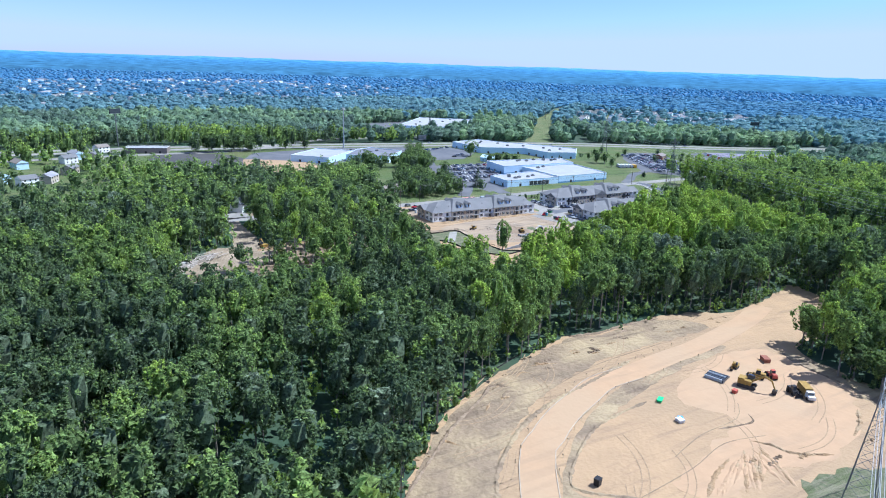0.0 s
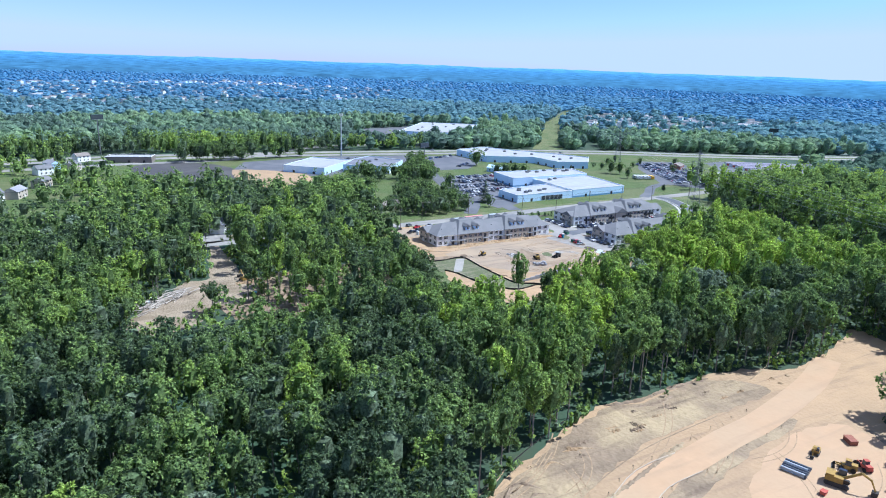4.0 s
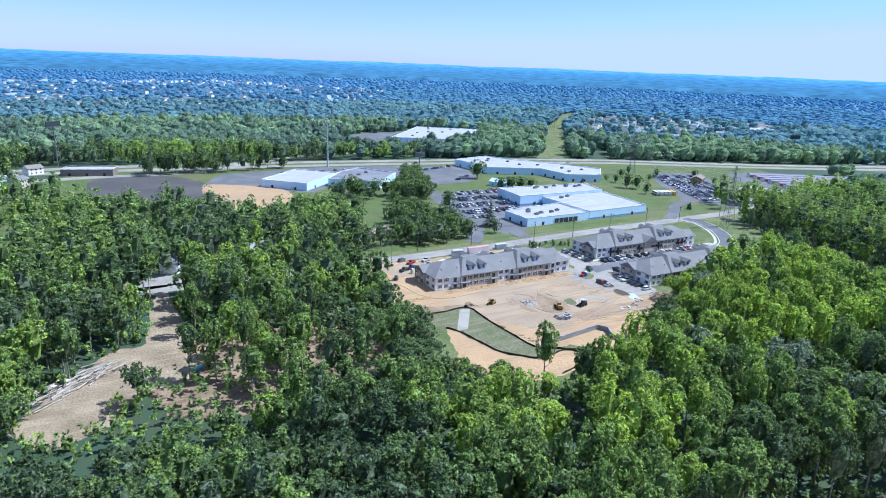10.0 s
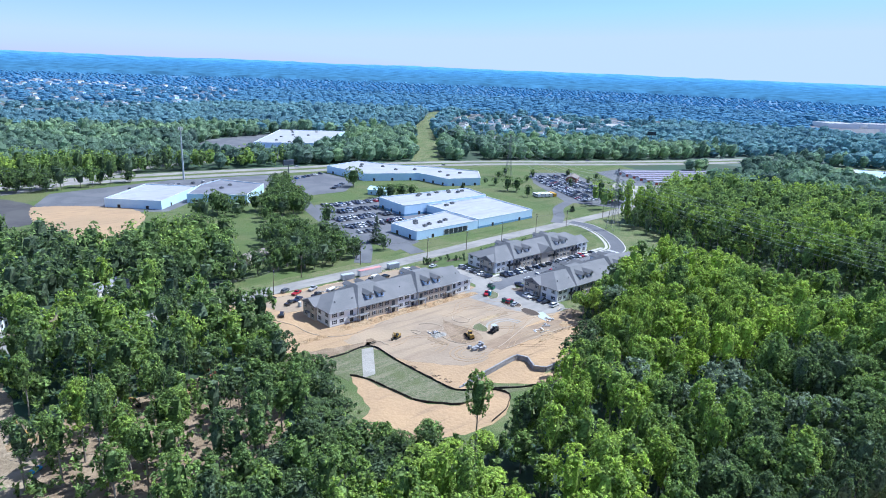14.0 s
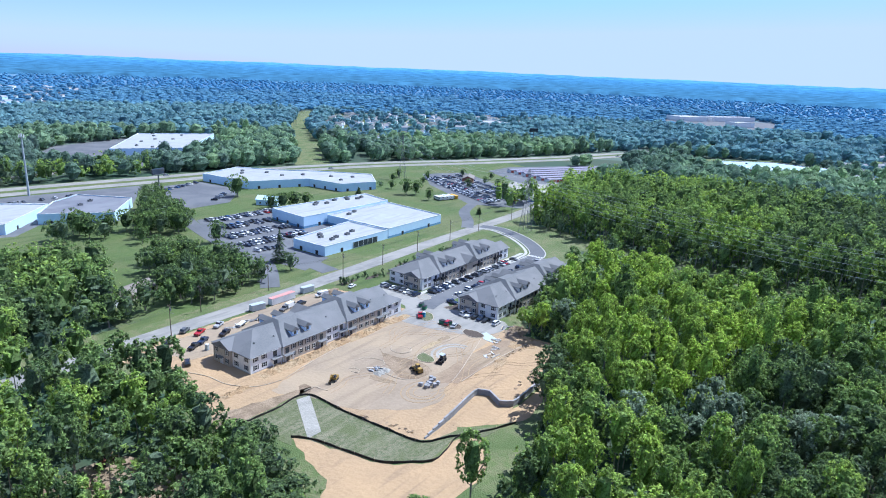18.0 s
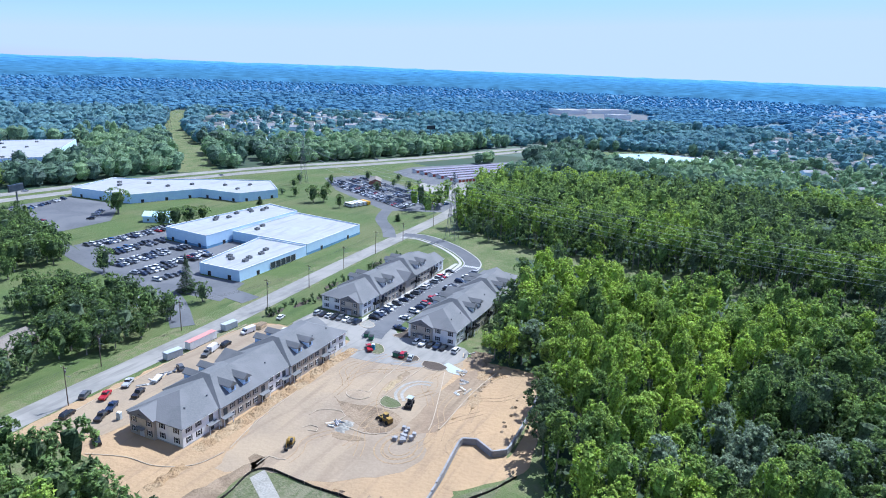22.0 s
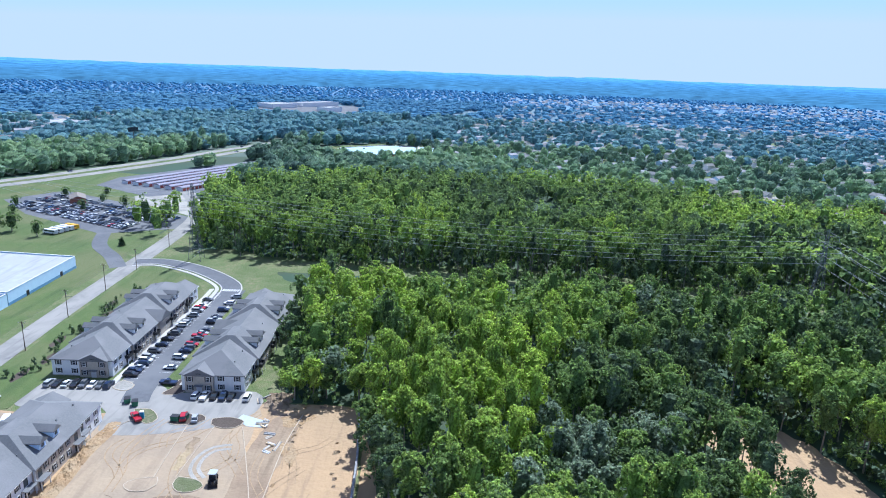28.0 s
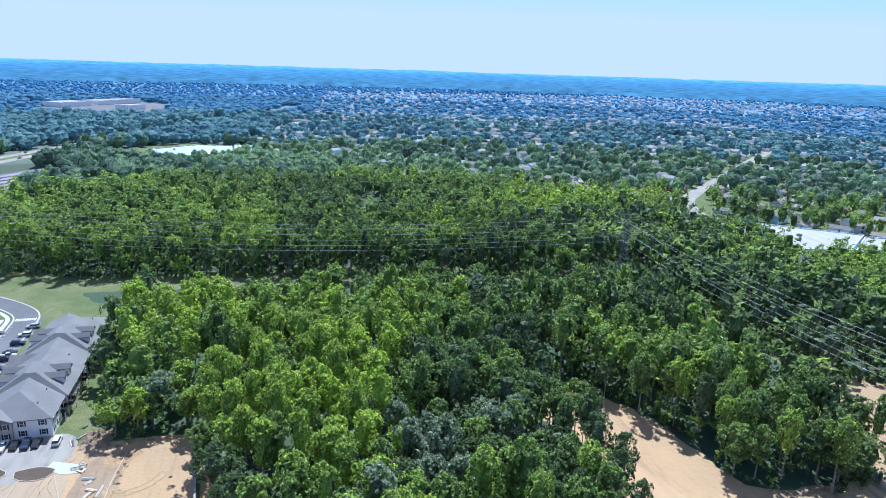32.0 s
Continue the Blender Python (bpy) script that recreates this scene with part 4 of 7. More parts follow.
def hall(name, pts, h, wall, roof, label, base=None, doors=0, units=(), lip=0.5, category="warehouse"):
    """A flat-roofed hall on a plan polygon (anticlockwise), with a parapet."""
    ob = empty(name, pts[0][0], pts[0][1])
    tagged(ob, label, category)
    ox, oy = pts[0]
    P = [(a - ox, b - oy) for a, b in pts]
    n = len(P)
    line = [Vector(p) for p in P]
    for i in range(n):
        a, b = line[i], line[(i + 1) % n]
        u = (b - a).normalized()
        nrm = Vector((u.y, -u.x))
        bm = bmesh.new()
        q = [a, b, b - nrm * .3, a - nrm * .3]
        hull(bm, [(*v, -.2) for v in q] + [(*v, h + lip) for v in q], [(0, 1, 5, 4), (1, 2, 6, 5), (2, 3, 7, 6), (3, 0, 4, 7), (4, 5, 6, 7)])
        w = part("wall", bm, wall, ob)
        q = [a - u * .1 + nrm * .1, b + u * .1 + nrm * .1, b + u * .1 - nrm * .45, a - u * .1 - nrm * .45]
        bm = bmesh.new()
        hull(bm, [(*v, h + lip) for v in q] + [(*v, h + lip + .12) for v in q], [(0, 1, 5, 4), (1, 2, 6, 5), (2, 3, 7, 6), (3, 0, 4, 7), (4, 5, 6, 7), (0, 3, 2, 1)])
        part("coping", bm, M["trim"], w)
        # band along the wall's foot, standing in for the shade there
        if base:
            q = [a + nrm * .05, b + nrm * .05, b - nrm * .02, a - nrm * .02]
            bm = bmesh.new()
            hull(bm, [(*v, -.1) for v in q] + [(*v, base[1]) for v in q], [(0, 1, 5, 4), (1, 2, 6, 5), (2, 3, 7, 6), (3, 0, 4, 7), (4, 5, 6, 7)])
            part("base_shade_band", bm, base[0], w)
        ln = (b - a).length
        for k in range(doors if ln > 18 else 0):
            c = a + u * ln * (k + .5) / doors
            q = [c - u * 1.0 + nrm * .08, c + u * 1.0 + nrm * .08, c + u * 1.0, c - u * 1.0]
            bm = bmesh.new()
            hull(bm, [(*v, 0) for v in q] + [(*v, 2.3) for v in q], [(0, 1, 5, 4), (1, 2, 6, 5), (2, 3, 7, 6), (3, 0, 4, 7), (4, 5, 6, 7)])
            part("door", bm, M["shutter"], w)
    bm = bmesh.new()
    f = bm.faces.new([bm.verts.new((x, y, h)) for x, y in P])
    f.normal_update()
    if f.normal.z < 0:
        f.normal_flip()
    part("roof", bm, roof, ob)
    for ux, uy in units:
        rooftop_unit(ob, ux - ox, uy - oy, h)
    return ob


hall("warehouse", [(112, 83), (164, 84), (164, 116), (112, 108)], 5.0, M["blue_shade_wall"], M["white_roof"], "low white-roofed office wing, white walls tinted with blue shade", (M["blue_shade_wall"], .6), 2, [(126, 92), (131, 94), (125, 100), (140, 94), (147, 97), (128, 104)])
hall("warehouse", [(164.6, 84), (219, 85.5), (224, 136), (164.6, 136)], 5.6, M["blue_shade_wall"], M["white_roof"], "large white-roofed warehouse, white walls tinted with blue shade", (M["blue_shade_base"], 1.3), 2, [(176, 128), (184, 131)])
hall("warehouse", [(145, 136.6), (224, 136.6), (230, 164), (148, 170)], 7.0, M["blue_shade_wall"], M["white_roof"], "long white-roofed warehouse beside a parking lot", (M["blue_shade_base"], 1.4), 3, [(176, 160), (180, 163), (185, 158), (205, 158), (208, 162), (212, 155), (218, 157), (196, 162)])
bm = bmesh.new()
box(bm, 0, -0.25, 0.4, 20, 0, 3.6)
gl = tagged(finish("office_front", bm, M["pane"]), "dark glazed entrance front of the office wing", "shopfront")
gl.location = (134, 83.45, 0)
for k in range(6):
    part("mullion", boxes((k * 3.9, -0.32, 0.4, k * 3.9 + .25, -0.2, 3.7)), M["trim"], gl)
hall("long_building", [(196, 318), (201, 264), (246, 243), (249, 208), (278, 197), (304, 226), (284, 262), (254, 300), (240, 330)], 6.0, M["blue_shade_wall"], M["white_roof"], "long angular white-roofed building, white walls tinted with blue shade", (M["blue_shade_wall"], .7), 3, [(222, 300), (240, 290), (256, 262), (268, 240), (280, 226), (262, 222), (240, 270), (230, 310)], category="building")
hall("flat_hall", [(-10, 266), (18, 239), (58, 279), (30, 306)], 5.6, M["blue_shade_wall"], M["white_roof"], "low hall with a white flat roof", None, 2)
hall("flat_hall", [(40, 252), (74, 228), (104, 262), (84, 296), (62, 282)], 6.0, M["blue_shade_wall"], M["slate_roof"], "blue-walled hall with a grey flat roof", None, 3, [(70, 262), (80, 270)])
hall("far_hall", [(206, 490), (270, 455), (372, 556), (300, 605)], 8, M["blue_shade_wall"], M["white_roof"], "wide white-roofed hall beyond the highway", None, 3, [(240, 500), (262, 530), (262, 490), (284, 540), (300, 570), (310, 590), (246, 480), (300, 530), (330, 560)])
hall("industrial_hall", [(214, -392), (204, -428), (234, -470), (272, -424)][::-1], 7, M["blue_shade_wall"], M["white_roof"], "industrial hall with a bright white roof", None, 3, [(230, -415), (240, -425)])
hall("industrial_hall", [(202, -430), (196, -462), (226, -486), (232, -470)][::-1], 6, M["blue_shade_wall"], M["white_roof"], "low industrial hall with a white roof", None, 2)
hall("school", [(640, -30), (690, -64), (735, -60), (742, -20), (700, 30), (672, 20)], 6, M["brick"], M["blue_roof"], "low brick building with a pale blue roof", None, 3, [(690, -30), (700, 0)], category="school")
hall("school", [(660, -66), (690, -92), (730, -84), (732, -64)], 7, M["brick"], M["blue_roof"], "brick wing with a pale blue roof", None, 2, category="school")
hall("roadside_hall", [(-146, 358), (-109, 347), (-104, 364), (-141, 375)], 5, M["shake"], M["white_roof"], "long low white-roofed building by the road", None, 3, category="building")
slab("shop_lot", SHOPS, 7.0, M["asphalt"], "grey car park of a shopping centre", category="parking lot")
for pts, rf in (([(1360, 280), (1420, 240), (1450, 285), (1392, 322)], "white_roof"), ([(1440, 232), (1540, 165), (1562, 200), (1466, 268)], "grey_roof"), ([(1300, 150), (1340, 125), (1356, 150), (1316, 176)], "white_roof")):
    hall("shop", pts, 9, M["white_siding"], M[rf], "pale flat-roofed shop of a far shopping centre", None, 0, category="shop").location.z = 7
hall("far_store", [(850, 470), (905, 440), (930, 490), (870, 520)], 8, M["white_siding"], M["white_roof"], "white-roofed store in the distance", None, 0, category="building")

# storage units, five long rows
for k in range(6):
    a = Vector((448 - 4.5 * k, 168 - 11 * k))
    d = Vector((120, -66)).normalized()
    n = Vector((-d.y, d.x))
    ob = empty("storage_row", a.x, a.y, 0, math.degrees(math.atan2(d.y, d.x)))
    tagged(ob, "long row of storage units with red doors and a lavender-grey roof", "storage units", "storage rows")
    ln = 125 - 6 * k
    part("wall", boxes((0, 0, 0, ln, 7, 3.0)), M["white_siding"], ob)
    part("roof", gable_roof(0, 0, ln, 7, 3.0, 0.7, "x", 0.3), M["lavender_roof"], ob)
    for j in range(int(ln / 4)):
        part("roll_door", boxes((j * 4 + .4, -0.08, 0, j * 4 + 3.5, 0.02, 2.4)), M["red"], ob)

# blue garage and small gabled houses
def house(x, y, rz, w, d, h, wall, roof, label, rise=2.2, two=False, category="house", wins=3):
    ob = empty("house", x, y, 0, rz)
    tagged(ob, label, category)
    part("wall", boxes((-w / 2, -d / 2, -0.2, w / 2, d / 2, h)), wall, ob)
    bm = gable_roof(-w / 2, -d / 2, w / 2, d / 2, h, rise, "x", 0.4)
    part("roof", bm, roof, ob)
    for s in (-1, 1):
        g = bmesh.new()
        hull(g, [(s * (w / 2 + .42), -d / 2, h), (s * (w / 2 + .42), d / 2, h), (s * (w / 2 + .42), 0, h + rise * .92), (s * (w / 2 + .1), -d / 2, h), (s * (w / 2 + .1), d / 2, h), (s * (w / 2 + .1), 0, h + rise * .92)], [(0, 1, 2), (3, 5, 4), (0, 3, 4, 1), (1, 4, 5, 2), (2, 5, 3, 0)])
        bmesh.ops.recalc_face_normals(g, faces=g.faces[:])
        part("gable", g, wall, ob)
    for s in (-1, 1):
        for k in range(wins):
            wx = (k - (wins - 1) / 2) * w * .3
            for z in ((1.0, 3.7) if two else (1.0,)):
                part("window", boxes((wx - .55, s * (d / 2 + .03) - .03, z, wx + .55, s * (d / 2 + .03) + .03, z + 1.3)), M["pane"], ob)
    part("door", boxes((w * .16, -d / 2 - .06, 0, w * .16 + 1.0, -d / 2 + .02, 2.1)), M["trim"], ob)
    return ob


HW = [M["white_siding"], M["beige_siding"], M["blue_shade_wall"], M["brick"], M["trim"]]
HR = [M["roof"], M["grey_roof"], M["shake"], M["roof"]]
house(176, 208, -62, 16, 9, 4, M["blue_shade_wall"], M["blue_shade_wall"], "pale blue gabled garage beside the lot", 2.4, category="garage")
house(HOMES[0][0], HOMES[0][1], 20, 15, 10, 3, M["beige_siding"], M["shake"], "brown-roofed bungalow among trees")
house(HOMES[1][0], HOMES[1][1], 10, 13, 9, 3, M["white_siding"], M["grey_roof"], "white bungalow with a grey roof among trees")
house(64, 98, 0, 12, 7, 3, M["white_siding"], M["grey_roof"], "small white house beside the lot")
house(-56, 92, 25, 16, 10, 3.2, M["white_siding"], M["grey_roof"], "white house with a pale grey roof in the wood")
house(-100, 74, 60, 11, 8, 5.4, M["white_siding"], M["grey_roof"], "two-storey white house by a driveway", 2.4, True)
house(-122, 66, 40, 13, 8, 3, M["beige_siding"], M["shake"], "brown-roofed house by the driveway")
house(372, 168, 30, 18, 10, 4, M["brick"], M["shake"], "brown brick house behind the car park")
for i, (x, y) in enumerate(NW_HOUSES):
    house(x, y, 30 + 40 * (i % 3), 12 + i % 3 * 2, 9, 5.2, HW[i % 3], HR[i % 4], "two-storey house with a grey roof among trees", 2.6, True)

# ---- cars ----
def car_meshes(kind, colour):
    b = bmesh.new()
    if kind == "car":
        L, W = 4.6, 1.8
        prof = [(-2.3, .35), (2.3, .35), (2.3, .75), (1.1, .95), (-1.9, 1.0), (-2.3, .9)]
        top = [(1.1, .95), (.35, 1.42), (-1.2, 1.44), (-1.95, .99)]
    elif kind == "suv":
        L, W = 4.8, 1.9
        prof = [(-2.4, .4), (2.4, .4), (2.4, .95), (1.3, 1.1), (-2.3, 1.15), (-2.4, 1.0)]
        top = [(1.3, 1.1), (.6, 1.7), (-1.9, 1.72), (-2.32, 1.14)]
    elif kind == "van":
        L, W = 5.8, 2.0
        prof = [(-2.9, .4), (2.9, .4), (2.9, 1.0), (2.1, 1.25), (1.4, 2.3), (-2.85, 2.4), (-2.9, 1.2)]
        top = [(2.12, 1.27), (1.5, 2.12), (1.2, 2.12), (1.2, 1.27)]
    else:
        L, W = 5.7, 1.95
        prof = [(-2.85, .5), (2.85, .5), (2.85, 1.05), (1.3, 1.2), (-0.55, 1.2), (-0.6, 1.12), (-2.85, 1.12)]
        top = [(1.3, 1.2), (.7, 1.8), (-.5, 1.82), (-.6, 1.2)]

    def loft(bm, p, w0, w1):
        n = len(p)
        zs = [q[1] for q in p]
        lo, hi = min(zs), max(zs)
        ws = [(w0 + (w1 - w0) * (z - lo) / (hi - lo)) / 2 for z in zs]
        l = [bm.verts.new((x, -w, z)) for (x, z), w in zip(p, ws)]
        r = [bm.verts.new((x, w, z)) for (x, z), w in zip(p, ws)]
        bm.faces.new(l)
        bm.faces.new(r[::-1])
        for i in range(n):
            bm.faces.new((l[i], r[i], r[(i + 1) % n], l[(i + 1) % n]))
        bmesh.ops.recalc_face_normals(bm, faces=bm.faces[:])
        return bm
    loft(b, prof, W, W * .96)
    g = loft(bmesh.new(), top, W * .94 if kind != "van" else W + .02, W * .72 if kind != "van" else W + .02)
    xs = [p[0] for p in top]
    zt = max(p[1] for p in top)
    rf = boxes((top[2][0] + .02, -W * .36, zt - .01, top[1][0] - .02, W * .36, zt + .05))
    w = cyl(bmesh.new(), (0, -.12, 0), (0, .12, 0), .34, n=10)
    res = []
    for nm, bm, m in (("body", b, CARS[colour]), ("glasshouse", g, M["pane"]), ("roof", rf, CARS[colour]), ("wheel", w, M["tyre"])):
        me = bpy.data.meshes.new(nm)
        bm.to_mesh(me)
        bm.free()
        me.materials.append(m)
        res.append(me)
    return res, L, W


CACHE = {}
def car(x, y, heading, kind, colour, group="", far=False):
    if (kind, colour) not in CACHE:
        CACHE[kind, colour] = car_meshes(kind, colour)
    (b, g, rf, w), L, W = CACHE[kind, colour]
    ob = new("car", b) if kind in ("car", "suv") else new({"van": "van", "pickup": "pickup_truck"}[kind], b)
    ob.matrix_basis = pose(x, y, 0.1, 0, 0, heading)
    word = {"car": "sedan", "suv": "sport utility car", "van": "delivery van", "pickup": "pickup truck"}[kind]
    tagged(ob, f"{colour.replace('_', ' ')} {word} parked on the ground", word.split()[-1], group)
    share("glasshouse", g, ob)
    share("roof", rf, ob)
    if not far:
        for sx2 in (-1, 1):
            for sy2 in (-1, 1):
                share("wheel", w, ob, (sx2 * L * .31, sy2 * (W / 2 - .08), .34))
    return ob


crng = random.Random(3)
def row(x0, y0, x1, y1, n, heading, group, fill=0.85, far=False):
    for k in range(n):
        if crng.random() > fill:
            continue
        t = (k + .5) / n
        kind = crng.choices(["car", "suv", "pickup"], [5, 4, 1])[0]
        col = crng.choices(["white", "silver", "black", "grey", "red", "blue", "dark_blue"], [5, 5, 5, 5, .6, 1, 2])[0]
        car(x0 + (x1 - x0) * t + crng.uniform(-.15, .15), y0 + (y1 - y0) * t + crng.uniform(-.2, .2), heading + crng.choice([0, 180]) + crng.uniform(-2, 2), kind, col, group, far)


row(97.5, 29, 97.5, 7, 8, 0, "cars at the apartment blocks", 1.0)
row(104, 5.0, 188, 5.0, 31, 90, "cars at the apartment blocks", 0.66)
row(110, -5.6, 190, -5.6, 29, 90, "cars at the apartment blocks", 0.45)
row(92.5, -20, 92.5, -34, 5, 0, "cars at the apartment blocks", 1.0)
car(92.5, -37.5, 2, "suv", "white", "cars at the apartment blocks")
car(100.5, -9.5, 84, "pickup", "dark_blue", "cars at the apartment blocks")
for x, y, h, k, c in ((78.5, -9, 40, "pickup", "red"), (79.5, -22.5, 15, "suv", "red"), (79, -26, 15, "car", "silver"), (33.5, 36.8, 60, "suv", "grey"), (46, 37.6, 20, "pickup", "grey"), (50, 38.4, 15, "van", "white"), (55, 37.4, 10, "suv", "black"), (68, 38.6, 170, "van", "white"), (86, 37.6, 10, "car", "white"), (74, 26, 20, "van", "white"), (17.5, 42.4, 30, "pickup", "silver"), (14.5, 34.2, 25, "pickup", "black"), (5, 34, 30, "pickup", "dark_blue"), (0, 32, 28, "pickup", "black"), (8.6, 41.4, 30, "pickup", "red"), (6, 47, 30, "suv", "grey"), (-9, 22, 60, "suv", "black"), (-4, 41, 15, "suv", "black")):
    car(x, y, h, k, c, "vehicles on the building site")
for yy, xa, xb in ((116, 92, 108), (128, 92, 138), (133, 94, 140), (148, 98, 142), (153, 98, 142), (168, 106, 146), (173, 108, 147), (188, 114, 172), (193, 114, 172)):
    row(xa, yy, xb, yy - 2, int((xb - xa) / 2.75), 96, "cars in the warehouse lot", 0.86, True)
for k, f in enumerate((0.06, 0.2, 0.34, 0.56, 0.7, 0.92)):
    a, b = Vector((288, 110)), Vector((334, 182))
    s = Vector((18, -38)).normalized() * (f * 50 - 2)
    u = (Vector((404, 202)) - Vector((334, 84))).normalized()
    p0 = Vector((296, 100)) + Vector((36, -24)) * f
    p1 = Vector((350, 205)) + Vector((44, -12)) * f
    row(p0.x, p0.y, p1.x, p1.y, int((p1 - p0).length / 2.8), math.degrees(math.atan2(u.y, u.x)) - 90, "cars in the east lot", 0.7, True)
row(150, 240, 178, 262, 11, -50, "cars behind the garage", 0.8, True)
row(152, 300, 190, 314, 12, 100, "cars by the long building", 0.7, True)
row(20, 318, 96, 322, 26, 90, "cars in the west lot", 0.6, True)
row(120, 236, 140, 268, 9, -30, "cars along the drive", 0.7, True)
for k in range(26):
    t = crng.random()
    i = int(t * (len(HL) - 1))
    i = min(max(i, 20), len(HL) - 30)
    lane = crng.choice([8.5, 12.5, -8.5, -12.5])
    p = offset(HL, lane)[i]
    u = HL[i + 1] - HL[i]
    car(p.x, p.y, math.degrees(math.atan2(u.y, u.x)), crng.choice(["car", "suv", "pickup", "van"]), crng.choice(["white", "silver", "black", "grey"]), "vehicles on the highway", True)
row(300, -390, 318, -404, 5, -30, "cars on the street", 0.8, True)

# school bus and small buses by the car park
for k, (m, nm, lb) in enumerate(((M["school_bus"], "school_bus", "yellow school bus on the lawn's edge"), (M["trim"], "bus", "white minibus parked in a row"), (M["trim"], "bus", "white minibus parked in a row"), (M["trim"], "bus", "white minibus parked in a row"), (M["trim"], "bus", "white minibus parked in a row"))):
    ob = empty(nm, 296 - k * 3.6, 130 + k * 1.2, .1, 70)
    tagged(ob, lb, "bus", "buses by the car park")
    part("body", boxes((-4.5, -1.2, .5, 4.5, 1.2, 2.9), (4.5, -1.1, .5, 5.4, 1.1, 1.6)), m, ob)
    part("window_band", boxes((-4.3, -1.23, 1.7, 4.2, 1.23, 2.4)), M["pane"], ob)
    for a in (-2.8, 3.4):
        part("wheel", cyl(bmesh.new(), (a, -1.25, .45), (a, 1.25, .45), .45, n=10), M["tyre"], ob)

# ---- the building site ----
def fence(name, pts, label, h=0.8, step=2.2, z=0.05):
    """A silt fence: black fabric on stakes."""
    line = smooth_line(pts, step)
    ob = empty(name, line[0].x, line[0].y, z)
    tagged(ob, label, "silt fence")
    o = line[0]
    bm = bmesh.new()
    rows = []
    for i, p in enumerate(line):
        w = h * (0.85 + 0.25 * math.sin(i * 2.3) * math.sin(i * .7))
        rows.append([bm.verts.new((p.x - o.x - .03, p.y - o.y, -.05)), bm.verts.new((p.x - o.x - .03, p.y - o.y, w)), bm.verts.new((p.x - o.x + .05, p.y - o.y + .05, w)), bm.verts.new((p.x - o.x + .05, p.y - o.y + .05, -.05))])
    for r, s in zip(rows, rows[1:]):
        for i in range(3):
            bm.faces.new((r[i], s[i], s[i + 1], r[i + 1]))
    part("fabric", bm, M["black_fence"], ob)
    for p in line[::2]:
        part("stake", boxes((p.x - o.x - .05, p.y - o.y + .05, 0, p.x - o.x + .02, p.y - o.y + .12, h + .25)), M["lumber"], ob)
    return ob


fence("silt_fence", [(-22, -23), (-10, -24), (2.6, -24), (3.0, -40), (3.8, -57), (5, -68), (12, -72.5), (22, -79), (31, -83)], "sagging black silt fence along the seeded slope")
fence("silt_fence", [(-16.5, -39), (-13.5, -44), (-11, -58), (-9, -66.5), (-4, -72), (0, -76), (7, -75.5), (14, -74.3), (17, -80.5), (13, -84), (9, -86.5), (0, -89)], "sagging black silt fence round the basin")
fence("silt_fence", [(-31, -67), (-28, -77), (-24, -84), (-14, -90)], "black silt fence along the lower side of the basin")
fence("silt_fence", [(-150, -258), (-128, -223), (-104, -198.5), (-69, -180.5), (-38, -169.5)], "low dark silt fence at the edge of the wood", 0.5)

# block retaining wall, stone courses as pieces
WALL = smooth_line([(7, -67.5), (20, -66.5), (33, -64.6), (38.5, -64.4), (40, -68), (36.5, -74), (39, -77), (48, -77), (62, -76.2), (76, -74.8), (88, -73.2)], 2.4)
rw = empty("retaining_wall", 0, 0)
tagged(rw, "grey block retaining wall at the edge of the pad", "retaining wall")
for i, (p, q) in enumerate(zip(WALL, WALL[1:])):
    u = (q - p).normalized()
    n = Vector((-u.y, u.x)) * .28
    hgt = min(2.0, .5 + .35 * i) if i < 40 else 1.4
    for c in range(2):
        bm = bmesh.new()
        a, b = p + u * .02, q - u * .02
        z0, z1 = c * hgt / 2 + .02, (c + 1) * hgt / 2
        k = n * (1 - .08 * c)
        hull(bm, [(*(a - k), z0), (*(b - k), z0), (*(b + k), z0), (*(a + k), z0), (*(a - k), z1), (*(b - k), z1), (*(b + k), z1), (*(a + k), z1)], [(3, 2, 1, 0), (4, 5, 6, 7), (0, 1, 5, 4), (1, 2, 6, 5), (2, 3, 7, 6), (3, 0, 4, 7)])
        part("block", bm, M["block"], rw)


def kerb_loop(pts, label, inner=None, closed=True):
    line = smooth_line(pts + ([pts[0]] if closed else []), 1.5)
    k = tagged(finish("kerb", ribbon_bm(line, .11, .22, .3), M["kerb"]), label, "kerb", kind="structure")
    if inner:
        slab("island_soil", [(p.x, p.y) for p in line[:-1]], .17, inner, "bare soil inside the kerbed island", category="island")
    return k


kerb_loop([(51, -27), (50, -22), (47.5, -20), (45.2, -22.5), (45.5, -26.5), (48, -28)], "pale new concrete kerb of an island", M["subbase"])
kerb_loop([(51.5, -32), (50.5, -37), (48, -39.6), (45.6, -37.5), (45.6, -34), (48.5, -31.8)], "pale new concrete kerb of an island", M["seeded"])
kerb_loop([(80, -31), (77, -31.5), (75, -35), (75.5, -39), (79, -40.5), (81, -36)], "pale concrete kerb round a mulched island", M["mulch"])
kerb_loop([(82, -22), (77, -19), (76, -24), (79, -29), (82, -27)], "pale concrete kerb round the dumpster island", M["mulch"])
kerb_loop([(84, -6), (80, -8), (76, -13), (79, -15), (84, -11)], "pale concrete kerb of an island", M["seeded"])
kerb_loop([(104, -11.5), (99, -12), (94, -10), (94, -15), (99, -17), (103, -15)], "pale concrete kerb round a mulched island", M["mulch"])
kerb_loop([(102, 6), (99, 1), (95, 2), (97, 7)], "pale concrete kerb of an island", M["gravel"])
